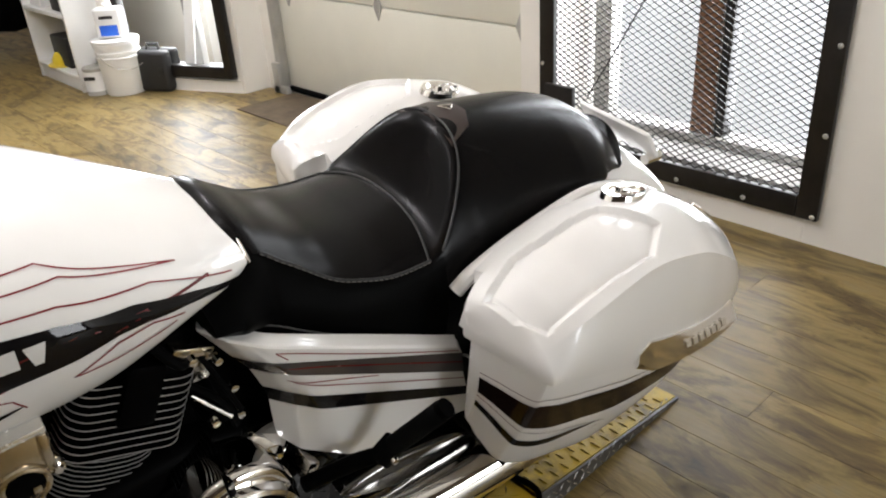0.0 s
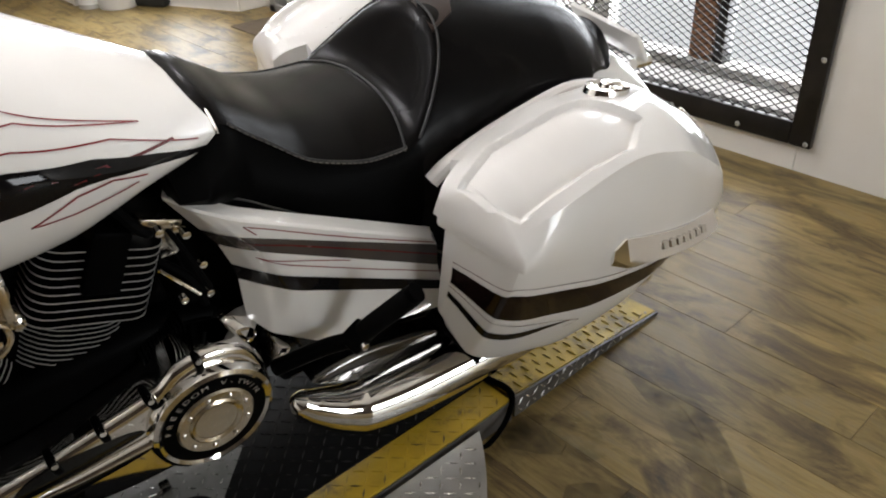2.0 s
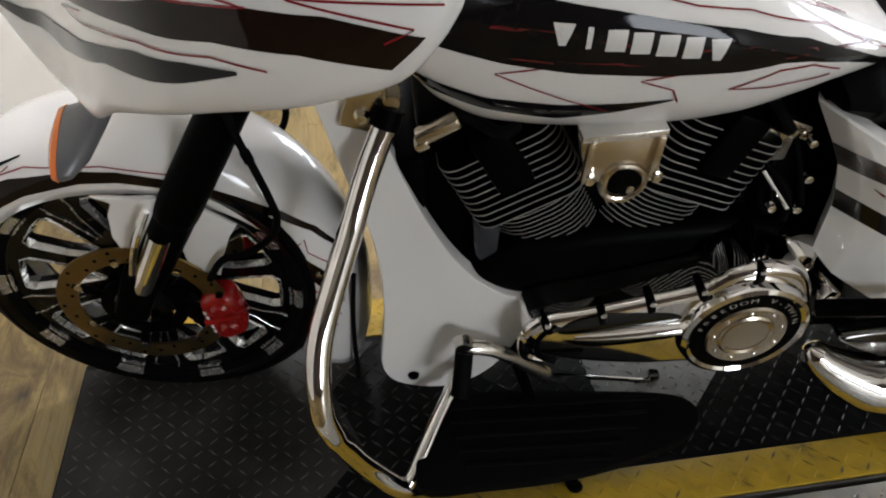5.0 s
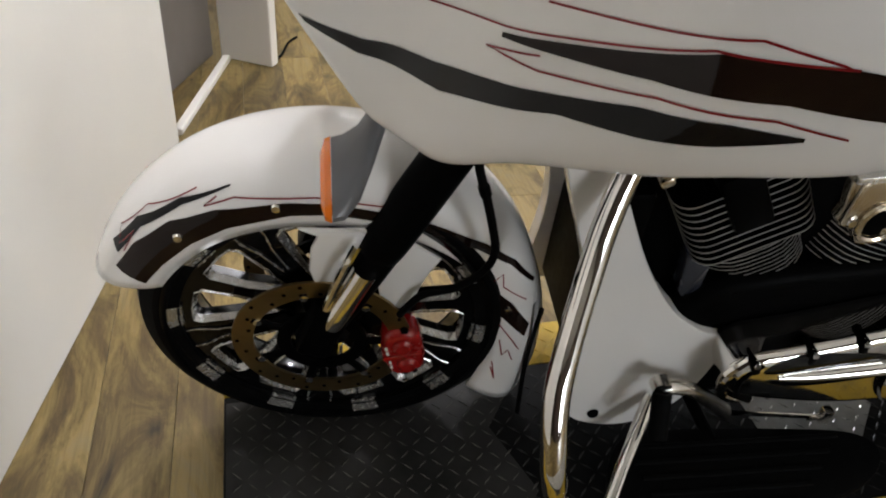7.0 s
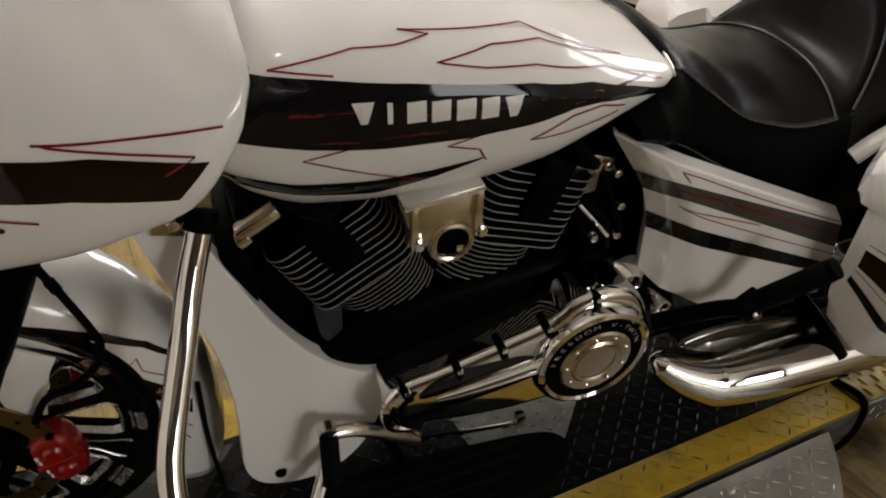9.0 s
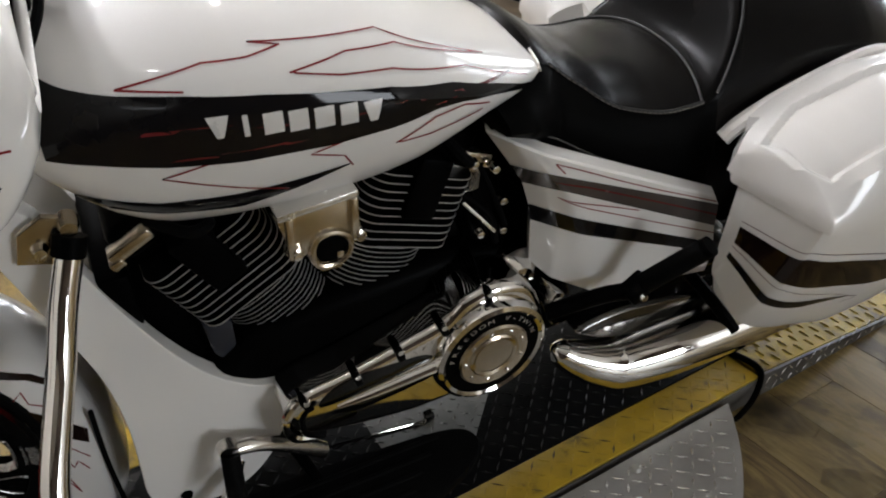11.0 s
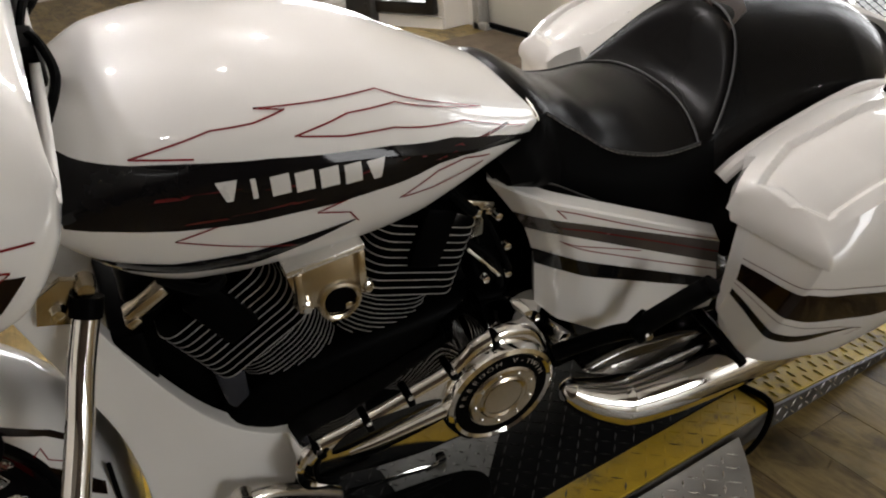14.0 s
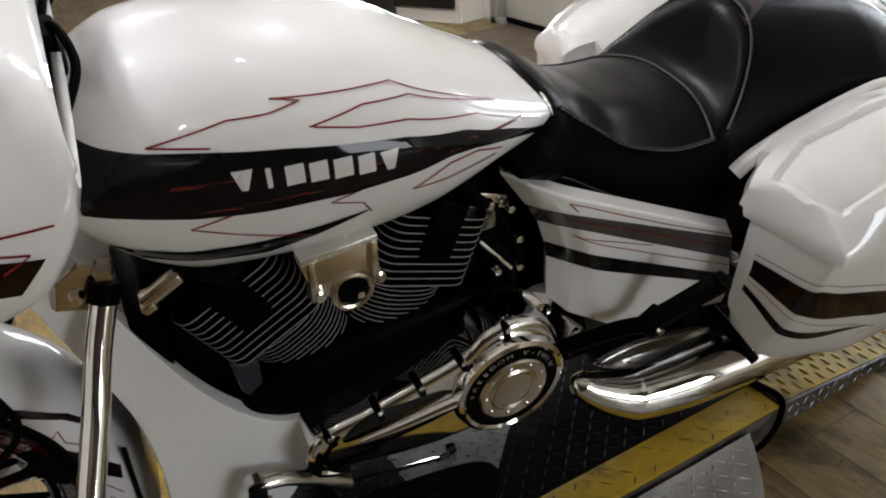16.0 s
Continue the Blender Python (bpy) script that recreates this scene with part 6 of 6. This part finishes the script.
for x, z in ((-1.064, 0.667), (-1.160, 0.664)):
    part("bolt", moved(lathe([(0.0, -0.012), (0.006, -0.012), (0.007, -0.008), (0.0105, -0.006), (0.0115, 0.003)], 14), Matrix.Translation((x, -0.234, z))), CHROME, br)

# --- primary drive cover
PO = [(-1.213, 0.335), (-1.205, 0.29), (-1.18, 0.262), (-1.08, 0.236), (-0.98, 0.222), (-0.90, 0.222), (-0.86, 0.21), (-0.80, 0.21), (-0.74, 0.245), (-0.712, 0.31), (-0.717, 0.385), (-0.752, 0.452), (-0.815, 0.476), (-0.875, 0.464), (-0.92, 0.428), (-1.0, 0.404), (-1.10, 0.378), (-1.18, 0.362)]
prim = part("primary_cover", prism([(p.x, p.y) for p in [Vector((v[0], v[1])) for v in spline([(x, z, 0) for x, z in PO], 90, True)]], -0.247, -0.15, 0.020, 6), CHROME, bike, "chrome primary drive cover", sharp=50)
prim.modifiers.new("normals", "WEIGHTED_NORMAL").keep_sharp = True
part("raised_rib", tube([(-1.125, -0.248, 0.318), (-1.05, -0.252, 0.325), (-0.93, -0.252, 0.337)], lambda t: 0.004 + 0.007 * t, 12, 16, flat=0.4), CHROME, prim)
part("recess", prism([(p.x, p.y) for p in spline([(-1.155, 0.330, 0), (-1.140, 0.358, 0), (-1.066, 0.376, 0), (-0.972, 0.374, 0), (-0.944, 0.356, 0), (-1.0, 0.343, 0), (-1.10, 0.328, 0)], 36, True)], -0.2478, -0.240, 0.002), GLOSSBLACK, prim, "dark recess in the cover")
part("recess", prism([(p.x, p.y) for p in spline([(-1.145, 0.312, 0), (-1.07, 0.312, 0), (-0.945, 0.325, 0), (-0.934, 0.310, 0), (-1.0, 0.296, 0), (-1.09, 0.290, 0)], 36, True)], -0.2478, -0.240, 0.002), GLOSSBLACK, prim, "dark recess in the cover")
part("end_cap", tube([(-1.185, -0.235, 0.352), (-1.212, -0.238, 0.318), (-1.204, -0.238, 0.268), (-1.170, -0.236, 0.248)], 0.010, 10, 20), CHROME, prim)
part("end_gap", tube([(-1.160, -0.243, 0.350), (-1.185, -0.244, 0.315), (-1.180, -0.244, 0.275), (-1.150, -0.244, 0.256)], 0.009, 8, 20, flat=0.5), BLACK, prim)
for x, z, a in ((-1.178, 0.350, 25), (-1.086, 0.372, 14), (-1.007, 0.396, 14), (-0.925, 0.420, 22), (-0.838, 0.463, 5)):
    bs = part("bolt_well", moved(box(-0.0075, 0.0075, -0.03, 0.012, -0.02, 0.012, 0.005, 2), Matrix.Translation((x, -0.222, z)) @ Matrix.Rotation(radians(-a), 4, "Y")), BLACK, prim, "dark bolt well")
    part("bolt", moved(lathe([(0.0, -0.008), (0.0055, -0.008), (0.0065, 0.004)], 12), Matrix.Translation((x, -0.245, z + 0.006))), CHROME, bs)
cc = Matrix.Translation((-0.830, -0.25, 0.331)) @ Matrix.Diagonal((1.09, 1, 1.09, 1))
cl = part("clutch_cover", moved(lathe([(0.0, -0.018), (0.05, -0.020), (0.062, -0.022), (0.0655, -0.018), (0.0655, -0.012), (0.0, -0.012)], 64), cc), WARMALLOY, prim, "domed bright clutch cover")
part("cover_rim", moved(ring_lathe([(0.0885, -0.014), (0.094, -0.018), (0.101, -0.014), (0.106, 0.0), (0.107, 0.02), (0.0885, 0.02)], 72), cc), CHROME, prim, "chrome rim")
part("letter_ring", moved(ring_lathe([(0.0655, -0.0135), (0.089, -0.0135), (0.089, 0.01), (0.0655, 0.01)], 72), cc), BLACK, prim, "black ring with raised lettering")
part("inner_ring", moved(ring_lathe([(0.036, -0.0205), (0.042, -0.0235), (0.046, -0.0205)], 56), cc), WARMALLOY, cl)
for k in range(9):
    part("rivet_slot", moved(box(0.051, 0.058, -0.0235, -0.019, -0.0045, 0.0045, 0.0015, 1), cc @ Matrix.Rotation(radians(20 + 40 * k), 4, "Y")), CHROME, cl)


def ring_word(text, start, step, r, size):
    """Raised letters set round the cover, read clockwise."""
    for k, ch in enumerate(text):
        if ch == " ":
            continue
        cu = bpy.data.curves.new("letter", "FONT")
        cu.body, cu.size, cu.extrude, cu.align_x, cu.align_y = ch, size, 0.0006, "CENTER", "CENTER"
        tmp = bpy.data.objects.new("letter", cu)
        me = bpy.data.meshes.new_from_object(tmp)
        bpy.data.objects.remove(tmp)
        me.materials.append(DULLCHROME)
        a = radians(start + step * k)
        ob = new("letter", me)
        ob.parent = prim
        ob.matrix_local = cc @ Matrix.Rotation(a, 4, "Y") @ Matrix.Translation((0, -0.0142, r)) @ Matrix.Rotation(radians(90), 4, "X") @ Matrix.Diagonal((1.35, 1, 1, 1))


ring_word("FREEDOM", -80, 12.2, 0.0772, 0.0128)
ring_word("V-TWIN", 16, 11.0, 0.0772, 0.0128)
part("cover_tail", moved(lathe([(0.0, -0.040), (0.022, -0.036), (0.038, -0.018), (0.044, 0.010), (0.042, 0.06)], 28), Matrix.Translation((-0.735, -0.160, 0.425)) @ Matrix.Rotation(radians(35), 4, "Y") @ Matrix.Diagonal((1.15, 1, 0.95, 1))), CHROME, bike, "domed chrome end of the cover")
part("cover_tail_clamp", moved(join(box(-0.012, 0.012, -0.05, 0.03, -0.02, 0.02, 0.005), lathe([(0.0, -0.066), (0.008, -0.066), (0.009, -0.05)], 12)), Matrix.Translation((-0.680, -0.185, 0.375)) @ Matrix.Rotation(radians(25), 4, "Y")), CHROME, bike)
for k in range(12):
    part("pump_fin", moved(lathe([(0.03, -0.001), (0.038, -0.001), (0.038, 0.001), (0.03, 0.001)], 20, "X"), Matrix.Translation((-0.905 + k * 0.007, -0.150, 0.420 + k * 0.003))), BLACK, bike)

# --- exhaust
ex = part("exhaust", tube([(-0.668, -0.234, 0.243), (-0.627, -0.243, 0.206), (-0.561, -0.256, 0.170), (-0.491, -0.264, 0.155), (-0.349, -0.275, 0.160), (-0.15, -0.284, 0.174), (0.05, -0.288, 0.192), (0.28, -0.290, 0.212)], lambda t: float(np.interp(t, [0, 0.024, 0.06, 0.14, 0.22, 0.36, 0.53, 1], [0.006, 0.014, 0.026, 0.036, 0.045, 0.058, 0.063, 0.064])), 32, 150), CHROME, bike, "chrome exhaust silencer")
part("pipe_shield", prism([(p.x, p.y) for p in spline([(-0.625, 0.285, 0), (-0.53, 0.300, 0), (-0.42, 0.286, 0), (-0.28, 0.262, 0), (-0.05, 0.24, 0), (-0.05, 0.19, 0), (-0.3, 0.20, 0), (-0.42, 0.20, 0), (-0.53, 0.222, 0), (-0.60, 0.255, 0)], 60, True)], -0.252, -0.20, 0.012, 4), DARKCHROME, bike, "dark chrome heat shield over the pipe")
part("exhaust_clamp", tube([(-0.33, -0.225, 0.305), (-0.29, -0.285, 0.245), (-0.265, -0.325, 0.20)], 0.014, 10, 10), BLACK, ex)

# --- passenger peg
peg = part("passenger_peg", tube([(-0.562, -0.325, 0.452), (-0.505, -0.384, 0.556)], 0.0195, 16), RUBBER, bike, "black rubber passenger peg, folded up")
part("peg_cap", tube([(-0.507, -0.382, 0.552), (-0.500, -0.389, 0.565)], 0.0185, 16), BLACK, peg)
part("peg_mount", tube([(-0.70, -0.24, 0.36), (-0.62, -0.29, 0.415), (-0.572, -0.322, 0.435)], 0.016, 12, 10), BLACK, peg)
part("peg_fork", moved(box(-0.022, 0.03, -0.02, 0.02, -0.016, 0.016, 0.006), Matrix.Translation((-0.575, -0.318, 0.436)) @ Matrix.Rotation(radians(-35), 4, "Y")), BLACK, peg)
part("peg_bolt", moved(lathe([(0.0, -0.008), (0.007, -0.007), (0.009, 0.002)], 12), Matrix.Translation((-0.571, -0.338, 0.432))), CHROME, peg)

# --- white lower cowls, crash bar, controls
COWL = [(-1.560, 0.765), (-1.538, 0.695), (-1.503, 0.588), (-1.476, 0.511), (-1.457, 0.441), (-1.448, 0.347), (-1.452, 0.25), (-1.457, 0.19), (-1.438, 0.152), (-1.400, 0.134), (-1.341, 0.126), (-1.290, 0.140), (-1.245, 0.175), (-1.214, 0.222), (-1.195, 0.275), (-1.172, 0.336), (-1.205, 0.338), (-1.245, 0.350), (-1.309, 0.400), (-1.368, 0.487), (-1.417, 0.592), (-1.443, 0.655), (-1.475, 0.765)]
for s in (-1, 1):
    co = [Vector((x, z)) for x, z in COWL]
    co = [v.to_3d() for v in chaikin(chaikin(co, 2, 0.25), 1, 0.25)]
    cw = part("lower_cowl", prism([(p.x, p.y) for p in co], *((-0.185, -0.146) if s < 0 else (0.146, 0.185)), 0.004, 2), PEARL, bike, "pearl white lower cowl")
    cw.modifiers.new("normals", "WEIGHTED_NORMAL").keep_sharp = True
    for v in cw.data.vertices:
        v.co.y -= s * (v.co.z - 0.25) * 0.14
    part("cowl_plug", moved(lathe([(0.0, -0.003), (0.009, -0.002), (0.011, 0.003)], 16), Matrix.Translation((-1.396, s * 0.2, 0.164))), BLACK, cw)
    if s > 0:
        continue
    cb = part("crash_bar", tube([(-1.437, s * 0.140, 0.715), (-1.468, s * 0.175, 0.645), (-1.497, s * 0.225, 0.57), (-1.546, s * 0.335, 0.458), (-1.551, s * 0.395, 0.372), (-1.538, s * 0.40, 0.305), (-1.522, s * 0.388, 0.245), (-1.485, s * 0.378, 0.158), (-1.432, s * 0.382, 0.090), (-1.408, s * 0.368, 0.096), (-1.36, s * 0.29, 0.152), (-1.30, s * 0.20, 0.21)], lambda t: 0.0195 if t < 0.78 else 0.0135, 16, 110), CHROME, bike, "chrome crash bar")
    # dark reflection at the bar's top, modelled as an added black ring
    part("bar_collar", tube([(-1.436, s * 0.139, 0.722), (-1.446, s * 0.150, 0.696)], 0.0225, 16), BLACK, cb, "black ring painting the dark reflection at the bar's top")
    part("bar_clamp", moved(lathe([(0.0, -0.012), (0.011, -0.011), (0.014, 0.0), (0.014, 0.02)], 20), Matrix.Translation((-1.434, s * 0.142, 0.738))), WARMALLOY, cb, "cast alloy clamp")
    part("bar_mount", prism([(-1.510, 0.690), (-1.498, 0.735), (-1.462, 0.756), (-1.424, 0.742), (-1.430, 0.698), (-1.470, 0.678)], *sorted((s * 0.124, s * 0.136)), 0.003), WARMALLOY, cb, "triangular alloy mounting plate")
    part("bolt", moved(lathe([(0.0, -0.014), (0.0085, -0.012), (0.012, 0.004)], 12), Matrix.Translation((-1.477, s * 0.138, 0.708))), CHROME, cb)
part("radiator", box(-1.43, -1.38, -0.13, 0.13, 0.2, 0.62, 0.01), BLACK, bike)
part("voltage_regulator", prism([(-1.302, 0.500), (-1.292, 0.415), (-1.262, 0.362), (-1.252, 0.368), (-1.252, 0.478)], -0.135, -0.105, 0.006), REGULATOR, bike, "blue-grey regulator box")

fb = part("floorboard", prism([(p.x, -p.y) for p in spline([(-1.40, 0.40, 0), (-1.36, 0.245, 0), (-1.26, 0.215, 0), (-1.04, 0.225, 0), (-0.89, 0.245, 0), (-0.862, 0.295, 0), (-0.93, 0.35, 0), (-1.10, 0.395, 0), (-1.28, 0.41, 0)], 60, True)], 0.10, 0.125, 0.006), RUBBER, bike, "black rubber-topped floorboard")
fb.matrix_local = Matrix(((1, 0, 0, 0), (0, 0, 1, 0), (0, 1, 0, 0), (0, 0, 0, 1)))
for k in range(5):
    y = -0.25 - k * 0.03
    part("tread_rib", box(-1.34 + k * 0.006, -0.93 - k * 0.03, y - 0.005, y + 0.005, 0.124, 0.129, 0.002, 1), RUBBER, fb).matrix_local = Matrix(((1, 0, 0, 0), (0, 0, 1, 0), (0, 1, 0, 0), (0, 0, 0, 1))).inverted()
sh = part("shift_lever", tube([(-1.313, -0.232, 0.284), (-1.285, -0.230, 0.280), (-1.250, -0.225, 0.262), (-1.195, -0.215, 0.210), (-1.145, -0.208, 0.158)], lambda t: 0.012 + 0.004 * t, 14, 24, flat=0.6), DULLCHROME, bike, "bright shift lever")
part("shift_peg", tube([(-1.313, -0.240, 0.280), (-1.322, -0.290, 0.222)], 0.0165, 14), RUBBER, sh)
part("peg_head", moved(lathe([(0.0, -0.012), (0.016, -0.01), (0.018, 0.01)], 16), Matrix.Translation((-1.313, -0.228, 0.286))), DULLCHROME, sh)
part("shift_rod", tube([(-1.150, -0.205, 0.155), (-0.93, -0.200, 0.110)], 0.0045, 8), CHROME, sh)
part("rod_joint", moved(join(box(-0.010, 0.010, -0.01, 0.01, -0.016, 0.022, 0.004), box(-0.035, -0.01, -0.006, 0.006, -0.010, 0.000, 0.002)), Matrix.Translation((-0.926, -0.200, 0.116))), DULLCHROME, sh)
stand = part("side_stand", tube([(-1.20, -0.14, 0.15), (-1.16, -0.27, 0.105), (-1.118, -0.39, 0.074)], 0.0115, 12, 12), BLACK, bike, "black side stand, folded out")
part("stand_foot", moved(lathe([(0.0, -0.004), (0.013, -0.004), (0.015, 0.0), (0.013, 0.004), (0.0, 0.004)], 20, "Z"), Matrix.Translation((-1.116, -0.394, 0.0745)) @ Matrix.Rotation(radians(-10), 4, "X")), BLACK, stand)
part("overflow_hose", tube([(-1.50, -0.10, 0.34), (-1.505, -0.10, 0.2), (-1.50, -0.11, 0.045)], 0.0045, 8, 16), RUBBER, bike)
for pts, r, mat in (([(-0.83, -0.14, 0.70), (-0.80, -0.17, 0.62), (-0.775, -0.18, 0.55)], 0.005, RUBBER), ([(-0.86, -0.12, 0.62), (-0.80, -0.16, 0.57), (-0.78, -0.16, 0.50)], 0.007, RUBBER), ([(-0.845, -0.15, 0.60), (-0.79, -0.17, 0.535)], 0.004, CHROME)):
    part("engine_cable", tube(pts, r, 8, 14), mat, bike)
part("regulator", box(-0.88, -0.80, -0.13, -0.09, 0.60, 0.68, 0.006), DULLCHROME, bike)
for x, z in ((-0.80, 0.67), (-0.78, 0.60), (-0.775, 0.535), (-0.84, 0.69), (-0.82, 0.54)):
    part("bolt", moved(lathe([(0.0, -0.01), (0.007, -0.008), (0.009, 0.004)], 12), Matrix.Translation((x, -0.17, z))), CHROME, bike)
# ---------------------------------------------------------------- plank floor, laid last
PW, PL = 0.152, 1.22
plank_mesh = {}


def plank_bm(w, l):
    bm = box(0, w - 0.0008, 0, l - 0.0008, FLOOR_Z - 0.011, FLOOR_Z, 0.0006, 1)
    return bm


random.seed(11)
nx = int((WALL_X + 0.02 - X_WEST) / PW) + 1
far_bm = bmesh.new()
base = bpy.data.meshes.new("floor_plank")
b0 = plank_bm(PW, PL)
b0.to_mesh(base)
b0.free()
base.materials.append(PLANK)
fl_ob = bpy.data.objects["floor"]
count = 0
for i in range(nx):
    x = WALL_X - 0.002 - (i + 1) * PW
    off = random.random() * PL
    y = Y_NEAR - off
    while y < Y_FAR:
        if -1.0 < x < 3.1 and 0.3 < y < 6.2 and count < 300:
            ob = new("floor_plank", base)
            ob.parent = fl_ob
            ob.location = (x, y, 0)
            count += 1
        else:
            join(far_bm, plank_bm(PW, PL), Matrix.Translation((x, y, 0)))
        y += PL
rest = part("far_planks", far_bm, PLANKFAR, fl_ob, smooth=False)
rest["kind"] = "stuff"


# scuffs and stains on the planks
def scuff(points, width, label, category):
    pts = spline([(x, y, 0) for x, y in points], 30)
    bm = bmesh.new()
    prev = None
    for k, p in enumerate(pts):
        d = (pts[min(k + 1, 29)] - pts[max(k - 1, 0)]).normalized()
        o = Vector((-d.y, d.x, 0)) * width / 2 * (0.35 + 0.65 * math.sin(math.pi * (k + 0.5) / 30))
        row = [bm.verts.new(p + o * w + Vector((0, 0, FLOOR_Z + 0.0005))) for w in (-1, 0, 1)]
        if prev:
            for q in range(2):
                bm.faces.new((prev[q], prev[q + 1], row[q + 1], row[q]))
        prev = row
    return solid(category.replace(" ", "_"), bm, SCUFF, label, category)


scuff([(1.80, 1.42), (1.76, 1.27), (1.70, 1.14), (1.60, 1.01), (1.45, 0.89)], 0.07, "faint dark tyre scuff curving over the plank floor", "tyre mark")
scuff([(1.85, 1.36), (1.80, 1.22), (1.74, 1.10), (1.64, 0.97), (1.52, 0.87)], 0.05, "faint dark tyre scuff curving over the plank floor", "tyre mark")
scuff([(1.38, 1.40), (1.44, 1.36), (1.50, 1.29), (1.48, 1.21)], 0.13, "dark oily stain on the planks beside the apron", "floor stain")
scuff([(1.36, 1.20), (1.41, 1.10), (1.40, 0.98)], 0.10, "dark oily stain on the planks beside the apron", "floor stain")
